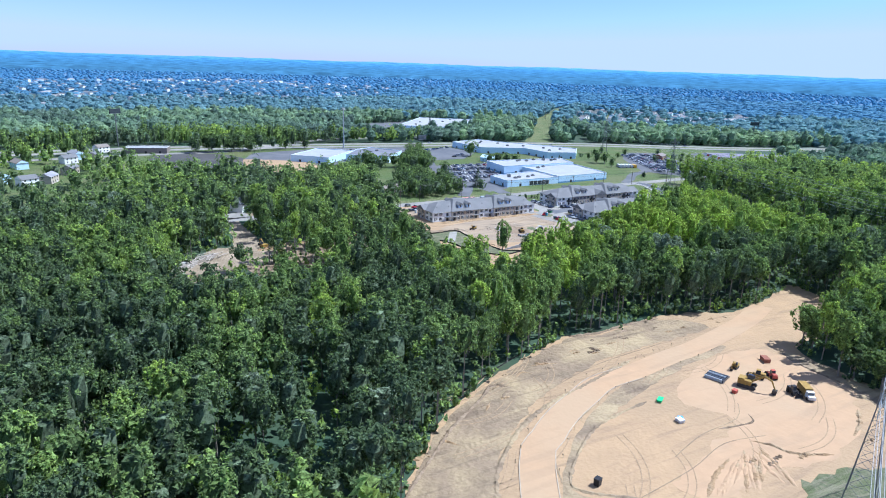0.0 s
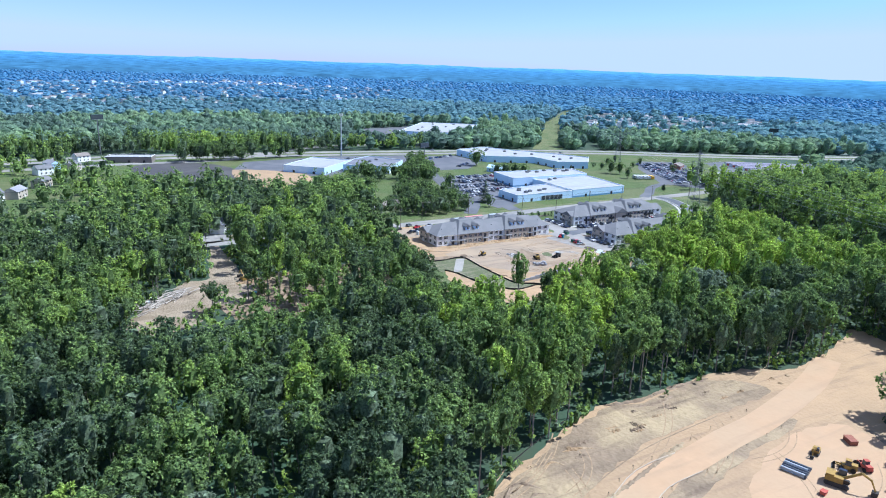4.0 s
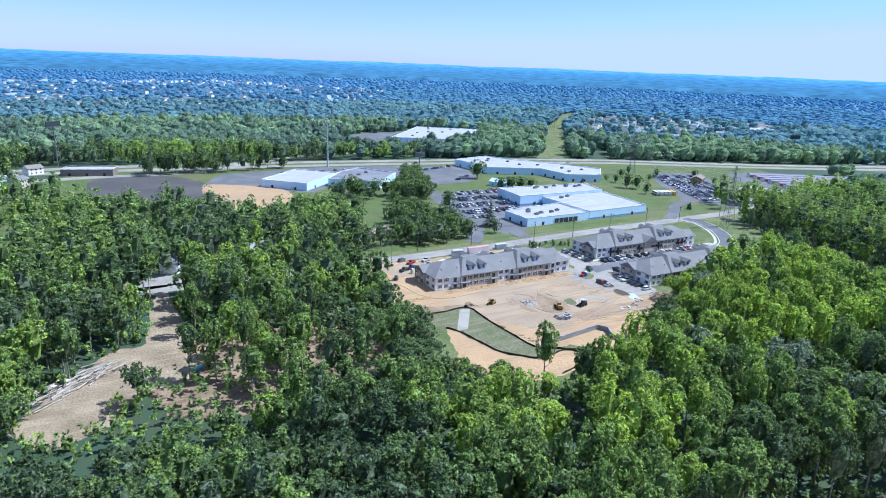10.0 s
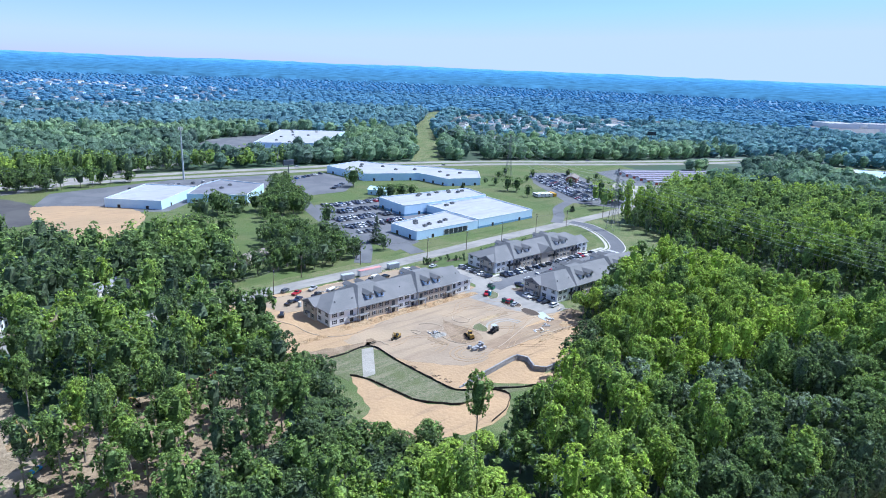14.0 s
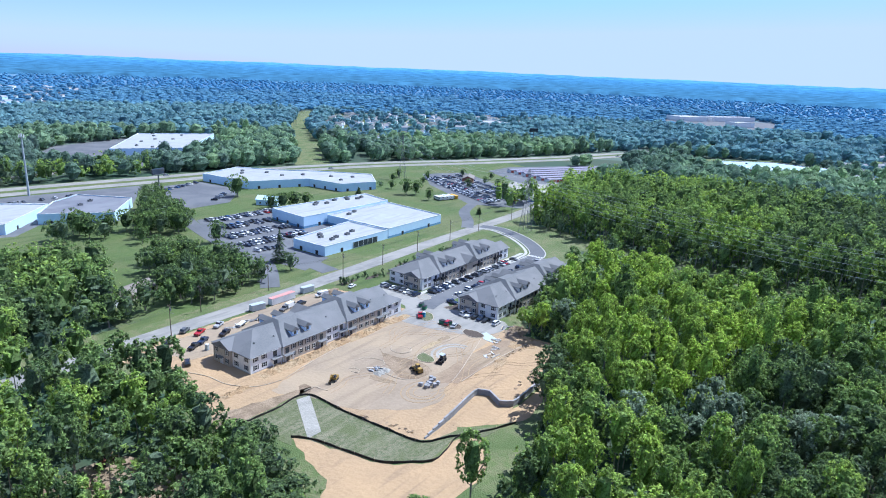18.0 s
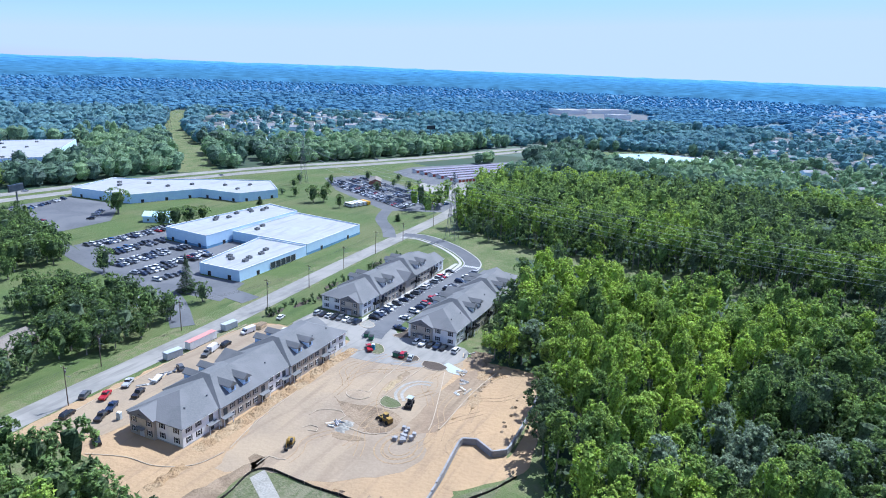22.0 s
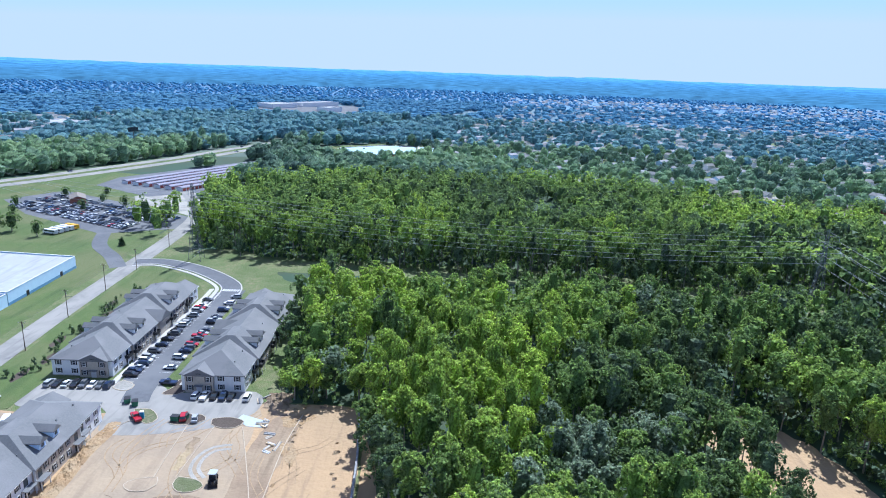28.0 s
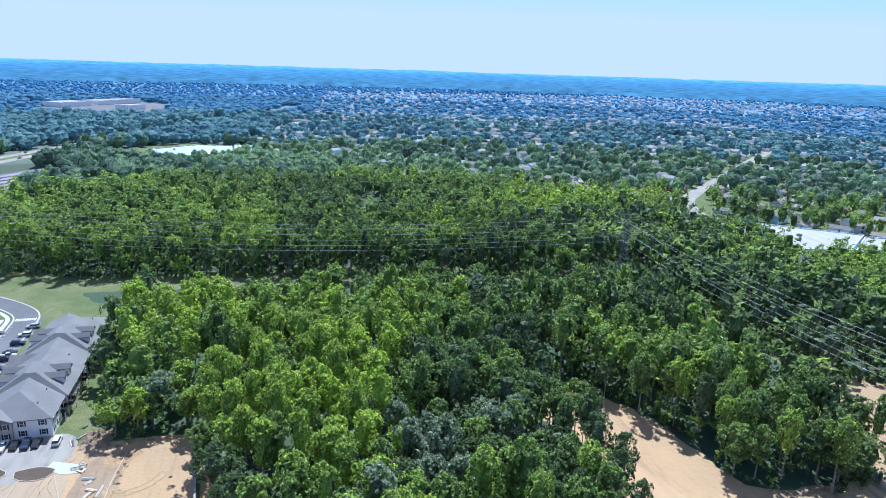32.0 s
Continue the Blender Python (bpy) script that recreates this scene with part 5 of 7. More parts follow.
for pts in ([(51, -26), (62, -25.4), (76, -25)], [(51, -31.5), (62, -32), (76, -33)], [(78, -10), (75, -6), (60, -5), (40, -6), (21, -7.4), (6, -10.5)], [(76, -41), (62, -46), (46, -51.5), (40, -53)], [(30.5, -18.3), (33.4, -18.6), (35.8, -21.5), (36.7, -25.6), (35, -28), (31.5, -27.4)], [(30.6, -28), (29.8, -38.2), (33, -43.4)], [(24, -21), (26, -22), (26, -24.7), (24, -25.6), (23.4, -23)], [(84, -56.9), (72, -55.6), (62, -55.2), (42, -55.6)], [(9, -27), (8.2, -25), (8, -22), (3.8, -21.6)], [(-8, 40), (4, 42.5), (20, 43), (42, 44.4), (74, 45)], [(-14, 20), (-10, 10), (-9, 0), (-4, -8), (4, -10.5)]):
    kerb_loop(pts, "pale new concrete kerb line on the bare ground", closed=False)

# spoil heaped along the front of the block
def heap(name, cx, cy, lx, ly, h, m, label, seed, nx=26, ny=9, category="earth mound"):
    g = random.Random(seed)
    bm = bmesh.new()
    rows = []
    for i in range(nx + 1):
        r = []
        for j in range(ny + 1):
            u, v = i / nx * 2 - 1, j / ny * 2 - 1
            f = max(0, 1 - abs(u) ** 4) * max(0, 1 - v * v)
            z = h * f * (.45 + .9 * noise.noise(Vector((u * lx * .35 + seed, v * ly * .6, seed * .7))) + .35 * g.random())
            r.append(bm.verts.new((cx + u * lx + g.uniform(-.1, .1), cy + v * ly + .4 * math.sin(u * 9 + seed), max(z, 0) + .05)))
        rows.append(r)
    for a, b in zip(rows, rows[1:]):
        for j in range(ny):
            bm.faces.new((a[j], b[j], b[j + 1], a[j + 1]))
    return tagged(finish(name, bm, m), label, category)


heap("spoil_bank", 39, -3.8, 38, 2.3, 1.1, M["clay"], "rough bank of dug orange-tan soil along the block", 3, 90, 10)
heap("earth_mound", 92, -47.5, 5, 4, 1.6, M["mud"], "heap of brown soil and roots", 5, 14, 10)
heap("gravel_mound", 30, -31, 3.2, 1.8, .8, M["gravel"], "small heap of grey gravel", 7, 12, 8)
heap("earth_mound", -11, -6, 6, 1.6, .6, M["clay"], "low ridge of dug tan soil", 9, 20, 7)
heap("earth_mound", 62, -30, 8, 1.2, .3, M["sand_grey"], "low ridge of grey soil", 10, 20, 6)
# wheel tracks and loose clods on the bare ground
wrng = random.Random(21)


def wheel_track(pts, m, gap=1.9, half=.2, z=.1):
    ln = smooth_line(pts, 1.6)
    for s in (-gap / 2, gap / 2):
        tagged(finish("wheel_track", ribbon_bm(offset(ln, s), half, z, .12), m), "worn wheel track over bare sandy ground", "track", "wheel tracks", "structure")


def ring(cx, cy, r, a0, a1, sq=.8):
    return [(cx + r * math.cos(radians(a)), cy + r * sq * math.sin(radians(a))) for a in range(a0, a1, 20)]


wheel_track(ring(28.4, -50, 7, 0, 330), M["sand_track"])
wheel_track(ring(28.8, -50.4, 5, 40, 280), M["sand_track"], 1.6, .16, .104)
wheel_track(ring(38, -66, 6, 20, 200), M["sand_track"], 1.8, .18)
wheel_track(ring(44, -69, 5, 60, 260), M["sand_track"], 1.8, .15)
wheel_track([(50.7, -38), (54.9, -34.8), (60.5, -34.6), (64.5, -37), (65.7, -41.2)], M["gravel"], 2.0, .5)
for k in range(16):
    x0, y0, a = wrng.uniform(6, 80), wrng.uniform(-62, -12), radians(wrng.choice([0, 8, -10, 28, 150]) + wrng.uniform(-9, 9))
    l = wrng.uniform(8, 17)
    pts = [(x0 + math.cos(a) * l * t + math.sin(a) * 2.2 * math.sin(t * 3), y0 + math.sin(a) * l * t + 2.2 * math.sin(t * 3 + 1)) for t in (-1, -.5, 0, .5, 1)]
    if all(1 < p[0] < 86 and -70 < p[1] < -9 for p in pts):
        wheel_track(pts, M["sand_track"], 1.9, .13, .0985)
for k in range(22):
    x0, y0, a = wrng.uniform(-110, 10), wrng.uniform(-262, -186), radians(wrng.uniform(10, 60))
    l = wrng.uniform(9, 20)
    pts = [(x0 + math.cos(a) * l * t - math.sin(a) * 3 * t * t, y0 + math.sin(a) * l * t + math.cos(a) * 3 * t * t) for t in (-1, -.5, 0, .5, 1)]
    wheel_track(pts, M["sand_track"], 1.9, .15, .1)
slab("wet_sheet", [(83, -39), (80, -46), (76, -46.5), (76.5, -42), (80, -38)], .12, M["silver"], "pale sheet of fresh stone dust", category="ground")


def excavator(x, y, rz, s, label, reach=1.0):
    ob = empty("excavator", x, y, 0.05, rz)
    ob.scale = (s, s, s)
    tagged(ob, label, "excavator")
    for sy2 in (-1.1, 1.1):
        bm = bmesh.new()
        prof = [(-1.9, .1), (1.9, .1), (2.2, .5), (1.9, .95), (-1.9, .95), (-2.2, .5)]
        l = [bm.verts.new((a, sy2 - .3, b)) for a, b in prof]
        r = [bm.verts.new((a, sy2 + .3, b)) for a, b in prof]
        bm.faces.new(l[::-1])
        bm.faces.new(r)
        for i in range(6):
            bm.faces.new((l[i], l[(i + 1) % 6], r[(i + 1) % 6], r[i]))
        part("track", bm, M["track"], ob)
    part("house", boxes((-2.1, -1.3, 1.0, 1.0, 1.3, 2.1), (-2.1, -1.2, 2.1, -.6, 1.2, 2.4)), M["yellow"], ob)
    part("cab", box(bmesh.new(), -.2, .25, 2.1, 1.4, 1.25, 3.2, .12), M["pane"], ob)
    bm = bmesh.new()
    cyl(bm, (.9, -.2, 1.9), (3.4 * reach, -.2, 4.1), .3, .26, 6)
    cyl(bm, (3.4 * reach, -.2, 4.1), (4.9 * reach, -.2, 3.3), .26, .22, 6)
    part("boom", bm, M["yellow"], ob)
    part("stick", cyl(bmesh.new(), (4.8 * reach, -.2, 3.5), (5.8 * reach, -.2, 1.2), .2, .16, 6), M["yellow"], ob)
    bm = bmesh.new()
    hull(bm, [(5.3 * reach, -.8, 1.2), (6.3 * reach, -.8, 1.3), (6.1 * reach, -.8, .1), (5.2 * reach, -.8, .3), (5.3 * reach, .4, 1.2), (6.3 * reach, .4, 1.3), (6.1 * reach, .4, .1), (5.2 * reach, .4, .3)], [(0, 1, 2, 3), (7, 6, 5, 4), (0, 4, 5, 1), (1, 5, 6, 2), (2, 6, 7, 3)])
    part("bucket", bm, M["track"], ob)
    return ob


def loader(x, y, rz, s, body, label, name="wheel_loader"):
    ob = empty(name, x, y, .05, rz)
    ob.scale = (s, s, s)
    tagged(ob, label, name.replace("_", " "))
    part("chassis", boxes((-2.4, -.9, .7, 1.2, .9, 1.6), (-2.4, -.8, 1.6, -.9, .8, 2.1)), body, ob)
    part("cab", box(bmesh.new(), -.9, -.7, 1.6, .6, .7, 3.0, .1), M["pane"], ob)
    part("cab_roof", boxes((-.85, -.68, 3.0, .55, .68, 3.12)), body, ob)
    for a in (-1.5, 1.2):
        for b in (-.95, .95):
            part("wheel", cyl(bmesh.new(), (a, b - .25, .65), (a, b + .25, .65), .65, n=12), M["tyre"], ob)
    part("arm", boxes((1.0, -.6, 1.0, 2.8, -.4, 1.3), (1.0, .4, 1.0, 2.8, .6, 1.3)), body, ob)
    bm = bmesh.new()
    hull(bm, [(2.7, -1.3, .1), (3.6, -1.3, .15), (2.8, -1.3, 1.1), (2.7, 1.3, .1), (3.6, 1.3, .15), (2.8, 1.3, 1.1)], [(0, 2, 1), (3, 4, 5), (0, 1, 4, 3), (0, 3, 5, 2)])
    part("bucket", bm, M["track"], ob)
    return ob


def bin_(x, y, rz, m, label, l=2.2, w=1.6, h=1.5, name="dumpster", category="dumpster"):
    ob = empty(name, x, y, .08, rz)
    tagged(ob, label, category)
    part("body", box(bmesh.new(), -l / 2, -w / 2, .12, l / 2, w / 2, h, -.06), m, ob)
    part("lid", boxes((-l / 2 - .1, -w / 2 - .1, h, -.02, w / 2 + .1, h + .1), (.02, -w / 2 - .1, h, l / 2 + .1, w / 2 + .1, h + .08)), M["shutter"] if name == "dumpster" else m, ob)
    part("skid", boxes((-l / 2, -w / 2 + .1, 0, l / 2, -w / 2 + .25, .12), (-l / 2, w / 2 - .25, 0, l / 2, w / 2 - .1, .12)), M["track"], ob)
    return ob


def container(x, y, rz, l, w, h, m, label, roof=None, name="storage_container"):
    ob = empty(name, x, y, .08, rz)
    tagged(ob, label, "container")
    part("body", boxes((-l / 2, -w / 2, .15, l / 2, w / 2, h)), m, ob)
    n = int(l / .6)
    part("rib", boxes(*[(-l / 2 + .2 + k * .6, -w / 2 - .05, .2, -l / 2 + .45 + k * .6, -w / 2 + .01, h - .1) for k in range(n)], *[(-l / 2 + .2 + k * .6, w / 2 - .01, .2, -l / 2 + .45 + k * .6, w / 2 + .05, h - .1) for k in range(n)]), m, ob)
    part("roof", boxes((-l / 2 - .04, -w / 2 - .06, h, l / 2 + .04, w / 2 + .06, h + .08)), roof or m, ob)
    part("door", boxes((l / 2, -w / 2 + .1, .2, l / 2 + .06, -.02, h - .1), (l / 2, .02, .2, l / 2 + .06, w / 2 - .1, h - .1)), m, ob)
    part("skid", boxes((-l / 2, -w / 2, 0, l / 2, -w / 2 + .3, .15), (-l / 2, w / 2 - .3, 0, l / 2, w / 2, .15)), M["track"], ob)
    return ob


container(38.7, 45.9, -8, 6.2, 2.5, 2.6, M["silver"], "pale grey shipping container beside the road")
container(67.6, 47.6, -4, 6.2, 2.5, 2.6, M["silver"], "pale grey shipping container beside the road")
container(52, 46.3, 1, 13, 2.5, 2.9, M["trim"], "long white trailer box with a faded red roof", M["pink_roof"], "trailer")
container(74.5, 38, 12, 4.8, 2.4, 1.5, M["lumber"], "open rusty skip full of rubble", M["mud"], "skip")
bin_(88, -2, 20, M["green_bin"], "green steel dumpster beside the parking area")
bin_(86.5, -5, 20, M["green_bin"], "green steel dumpster beside the parking area")
bin_(79.5, -22.8, 85, M["green_bin"], "green steel dumpster on a mulched island")
bin_(78.5, -20.5, 85, M["green_bin"], "green steel dumpster on a mulched island")


def toilet(x, y, m, label):
    ob = empty("portable_toilet", x, y, .08, 15)
    tagged(ob, label, "portable toilet")
    part("cabin", boxes((-.55, -.55, 0, .55, .55, 2.1)), m, ob)
    part("door", boxes((-.4, -.6, .1, .4, -.55, 2.0)), m, ob)
    part("roof", box(bmesh.new(), -.6, -.6, 2.1, .6, .6, 2.35, .12), M["trim"], ob)


toilet(79, -10.5, M["teal"], "blue portable toilet at the kerb")
toilet(2, 27, M["silver"], "grey portable toilet beside the block")
excavator(15, -23.5, 200, .72, "small dark digger on the bare pad", .7)
loader(38, -40, 70, .95, M["yellow"], "muddy yellow wheel loader on the pad")
loader(50, -41.5, 195, .9, M["shutter"], "dark skid loader with a pale canopy", "skid_loader")
part("canopy", boxes((48.8, -42.6, 2.9, 50.9, -40.6, 3.02)), M["silver"], None)
bpy.data.objects["canopy"].parent = bpy.data.objects["skid_loader"]
bpy.data.objects["canopy"].matrix_parent_inverse = (pose(50, -41.5, .05, 0, 0, 195) @ Matrix.Diagonal((.9, .9, .9, 1))).inverted()
prng = random.Random(12)
for k in range(14):
    px, py = 34 + prng.uniform(-3.4, 3.2), -49 + prng.uniform(-2.2, 2.6)
    ob = empty("block_pallet", px, py, .06, prng.uniform(0, 90))
    tagged(ob, "pallet of grey concrete blocks on sand", "pallet", "block pallets")
    part("stack", boxes((-.55, -.5, .15, .55, .5, .75 + prng.random() * .6)), M["block"], ob)
    part("pallet", boxes((-.6, -.55, 0, .6, -.35, .14), (-.6, -.1, 0, .6, .1, .14), (-.6, .35, 0, .6, .55, .14)), M["lumber"], ob)
for k in range(26):
    px, py = prng.choice([(92, -43), (79, -48), (72, -50), (66, -52), (31, -27), (22, 38), (30, 38)])
    ob = new("plank_stack")
    ob.matrix_basis = pose(px + prng.uniform(-3, 3), py + prng.uniform(-2, 2), .06, 0, 0, prng.uniform(0, 180))
    tagged(ob, "loose stack of planks and pipe on the ground", "building material", "materials on the site")
    l = prng.uniform(1.5, 5)
    for j in range(3):
        part("plank", boxes((-l / 2, j * .3, 0, l / 2, j * .3 + .25, prng.uniform(.12, .5))), prng.choice([M["lumber"], M["trim"], M["pipe"], M["concrete"]]), ob)

# flatbed trailer in the yard
tr = empty("flatbed_trailer", 24, 37, .08, 25)
tagged(tr, "flatbed trailer loaded with white panels", "trailer")
part("bed", boxes((-3, -1.1, .6, 3, 1.1, .75)), M["steel"], tr)
part("load", boxes((-2.4, -.8, .75, 2.2, .8, 1.1)), M["trim"], tr)
for a in (-.6, .6):
    part("wheel", cyl(bmesh.new(), (a, -1.2, .35), (a, 1.2, .35), .35, n=10), M["tyre"], tr)

# stall lines and crossing
for k in range(32):
    xs = 103.5 + k * 2.72
    tagged(finish("stall_line", boxes((xs, 1.9, .10, xs + .12, 6.4, .128)), M["trim"]), "white painted stall line on asphalt", "road marking", "stall lines", "structure")
    if k < 30:
        tagged(finish("stall_line", boxes((xs + 5, -7.2, .10, xs + 5.12, -3.2, .128)), M["trim"]), "white painted stall line on asphalt", "road marking", "stall lines", "structure")
for k in range(8):
    tagged(finish("crossing_bar", boxes((192 - .3, -4 + k, .12, 194.4, -3.5 + k, .145)), M["trim"]), "white crossing bar on the drive", "road marking", "crossing bars", "structure")

# ---- utility poles and road wires ----
def utility_pole(x, y, h, rz):
    ob = empty("utility_pole", x, y, 0, rz)
    tagged(ob, "brown wooden utility pole beside the road", "utility pole", "poles along the road")
    part("post", cyl(bmesh.new(), (0, 0, -.3), (0, 0, h), .17, .11, 8), M["wood_pole"], ob)
    part("crossarm", boxes((-.07, -1.2, h - .9, .07, 1.2, h - .72)), M["wood_pole"], ob)
    part("transformer", cyl(bmesh.new(), (.3, 0, h - 2.6), (.3, 0, h - 1.6), .26, n=8), M["steel"], ob)
    for k in (-1.1, 0, 1.1):
        part("insulator", cyl(bmesh.new(), (0, k, h - .72), (0, k, h - .5), .06, .04, 6), M["trim"], ob)
    part("street_arm", boxes((-.05, -2.6, h - 3.2, .05, 0, h - 3.1)), M["steel"], ob)
    return ob


POLES = [(-90, 45.5), (-44, 45.5), (0, 46.2), (22, 60.6), (57, 61.5), (92, 49.4), (122, 50.6), (154, 53.2), (187, 54.6), (219, 55.2), (262, 56.5)]
for i, (px, py) in enumerate(POLES):
    utility_pole(px, py, 11.5 + .8 * (i % 3), 2)


def wire(name, a, b, sag, r, m, label, n=14, group=""):
    a, b = Vector(a), Vector(b)
    pts = [a.lerp(b, k / n) - Vector((0, 0, sag * 4 * (k / n) * (1 - k / n))) for k in range(n + 1)]
    bm = bmesh.new()
    d = (b - a).normalized()
    side = Vector((-d.y, d.x, 0)).normalized() * r
    up = Vector((0, 0, r))
    rings = [[bm.verts.new(p + o) for o in (side, up, -side, -up)] for p in pts]
    for c, e2 in zip(rings, rings[1:]):
        for k in range(4):
            bm.faces.new((c[k], e2[k], e2[(k + 1) % 4], c[(k + 1) % 4]))
    return tagged(finish(name, bm, m), label, "cable", group)


for (ax, ay), (bx, by) in zip(POLES, POLES[1:]):
    for k in (-1.1, 0, 1.1):
        wire("road_wire", (ax, ay + k, 11), (bx, by + k, 11), .6, .022, M["shutter"], "thin dark wire between utility poles", 6, "road wires")

# ---- lattice pylons and the power line ----
def pylon(x, y, h, rz, w=6.5, arm=5.5):
    ob = empty("lattice_pylon", x, y, 0, rz)
    tagged(ob, "tall grey steel lattice pylon with three crossarms", "pylon", "pylons of the power line")
    waist = h * .62
    half = lambda z: (w / 2) * (1 - z / waist) + .85 * z / waist if z < waist else .85 - .45 * (z - waist) / (h - waist)
    for sx2 in (-1, 1):
        for sy2 in (-1, 1):
            bm = bmesh.new()
            cyl(bm, (sx2 * w / 2, sy2 * w / 2, -.3), (sx2 * .85, sy2 * .85, waist), .13, .1, 5)
            cyl(bm, (sx2 * .85, sy2 * .85, waist), (sx2 * .4, sy2 * .4, h), .1, .07, 5)
            part("leg", bm, M["steel"], ob)
    zs = [0, h * .13, h * .25, h * .36, h * .46, h * .55, waist, h * .7, h * .78, h * .86, h * .93, h]
    for z0, z1 in zip(zs, zs[1:]):
        bm = bmesh.new()
        a, b = half(z0), half(z1)
        for q in ((-1, -1, 1, -1), (1, -1, 1, 1), (1, 1, -1, 1), (-1, 1, -1, -1)):
            cyl(bm, (q[0] * a, q[1] * a, z0), (q[2] * b, q[3] * b, z1), .045, n=4)
            cyl(bm, (q[2] * a, q[3] * a, z0), (q[0] * b, q[1] * b, z1), .045, n=4)
            cyl(bm, (q[0] * b, q[1] * b, z1), (q[2] * b, q[3] * b, z1), .045, n=4)
        part("bracing", bm, M["steel"], ob)
    for z, l in ((h * .66, arm), (h * .79, arm * 1.15), (h * .92, arm * .9)):
        for s in (-1, 1):
            bm = bmesh.new()
            for e in (-.6, .6):
                cyl(bm, (s * .6, e, z), (s * l, 0, z + .3), .08, n=4)
                cyl(bm, (s * .5, e, z + 1.8), (s * l, 0, z + .3), .07, n=4)
            cyl(bm, (s * l * .5, -.3, z + .1), (s * l * .5, .3, z + 1.0), .05, n=4)
            c = part("crossarm", bm, M["steel"], ob)
            part("insulator", cyl(bmesh.new(), (s * l, 0, z + .3), (s * l, 0, z - 1.9), .13, .1, 6), M["silver"], c)
    return ob


PYL = [(-36, -276, 39), (193, -271, 39), (240, 33, 41), (338, 219, 40), (568, 630, 42)]
PRZ = [20, 40, 0, -35, -40]
for (px, py, ph), rz in zip(PYL, PRZ):
    pylon(px, py, ph, rz)
LINES = [(-140, -330, 39)] + PYL
ZRZ = [20] + PRZ
for (a, ra), (b, rb) in zip(zip(LINES, ZRZ), zip(LINES[1:], ZRZ[1:])):
    for f, l in ((.66, 5.5), (.79, 6.3), (.92, 5.0)):
        for s in (-1, 1):
            pa = (a[0] + s * l * math.cos(radians(ra)), a[1] + s * l * math.sin(radians(ra)), a[2] * f - 1.7)
            pb = (b[0] + s * l * math.cos(radians(rb)), b[1] + s * l * math.sin(radians(rb)), b[2] * f - 1.7)
            wire("power_cable", pa, pb, 6 if b[1] < 600 else 9, .048, M["wire"], "long sagging power cable between pylons", 24, "power cables")

# cell mast and billboards
mast = empty("cell_mast", 72, 343)
tagged(mast, "slim pale steel cell mast with antennas", "mast")
part("pole", cyl(bmesh.new(), (0, 0, 0), (0, 0, 44), .8, .45, 10), M["silver"], mast)
for k in range(6):
    a = k * math.tau / 6
    part("antenna", boxes((1.6 * math.cos(a) - .2, 1.6 * math.sin(a) - .2, 41, 1.6 * math.cos(a) + .2, 1.6 * math.sin(a) + .2, 43.6)), M["trim"], mast)
part("platform", cyl(bmesh.new(), (0, 0, 41.5), (0, 0, 41.8), 1.7, n=12), M["steel"], mast)
for bx, by, bz, rz in ((153, 312, 11, 15), (-148, 411, 34, 30), (640, 250, 24, -30)):
    ob = empty("billboard", bx, by, 0, rz)
    tagged(ob, "dark roadside billboard on a steel post", "billboard")
    part("post", cyl(bmesh.new(), (0, 0, 0), (0, 0, bz), .5, n=8), M["steel"], ob)
    part("panel", boxes((-6, -.5, bz, 6, .5, bz + 4.5)), M["pane"], ob)
    part("catwalk", boxes((-6, -1.2, bz - .2, 6, 1.2, bz)), M["steel"], ob)

# ---- the wide sand pad ----
excavator(-10, -227, -65, 1.25, "yellow tracked excavator resting its bucket on sand", 1.1)
excavator(-2, -216.5, 200, .7, "small red digger among stacked pipe", .8)
loader(-1.5, -224.5, 120, .95, M["yellow"], "yellow dozer parked beside the excavator", "dozer")
loader(3, -226.5, 60, .9, M["red"], "red wheel loader parked on sand")
loader(-1, -236.5, 250, .9, M["shutter"], "dark skid loader with a raised arm", "skid_loader")
tk = empty("tank_truck", 2, -238.5, .06, 235)
tagged(tk, "white truck with a tall yellow body", "truck")
part("cab", box(bmesh.new(), 2.0, -1.1, .7, 3.6, 1.1, 2.5, .1), M["trim"], tk)
part("hood", boxes((3.6, -1.0, .7, 4.9, 1.0, 1.6)), M["trim"], tk)
part("windscreen", boxes((3.5, -.9, 1.7, 3.62, .9, 2.35)), M["pane"], tk)
part("bed", boxes((-3.5, -1.2, .9, 1.9, 1.2, 3.0)), M["yellow"], tk)
part("frame", boxes((-3.5, -.7, .5, 4.6, .7, .9)), M["track"], tk)
for a in (-2.6, -1.3, 3.6):
    part("wheel", cyl(bmesh.new(), (a, -1.2, .5), (a, 1.2, .5), .5, n=10), M["tyre"], tk)
for k in range(11):
    ob = empty("pipe", -16 + (k % 6) * 1.0, -219.5 + (k % 6) * .35, .1 + .55 * (k // 6), -72)
    tagged(ob, "dark plastic drain pipe stacked on sand", "pipe", "pipes on the pad")
    part("tube", cyl(bmesh.new(), (-3, 0, .3), (3, 0, .3), .3, n=10), M["pipe"] if k % 3 else M["silver"], ob)
    part("collar", cyl(bmesh.new(), (2.6, 0, .3), (3.05, 0, .3), .36, n=10), M["pipe"], ob)
bin_(12.3, -217.5, 60, M["rust"], "rusty red steel skip on sand", 3.4, 2.0, 1.3, "skip", "skip")
bin_(-42, -221.5, 30, M["bright_green"], "bright green plastic crate on sand", 2.6, 1.3, .7, "crate", "crate")
bin_(-46, -232.5, 80, M["trim"], "white wrapped bundle on sand", 2.0, 1.6, .9, "bundle", "bundle")
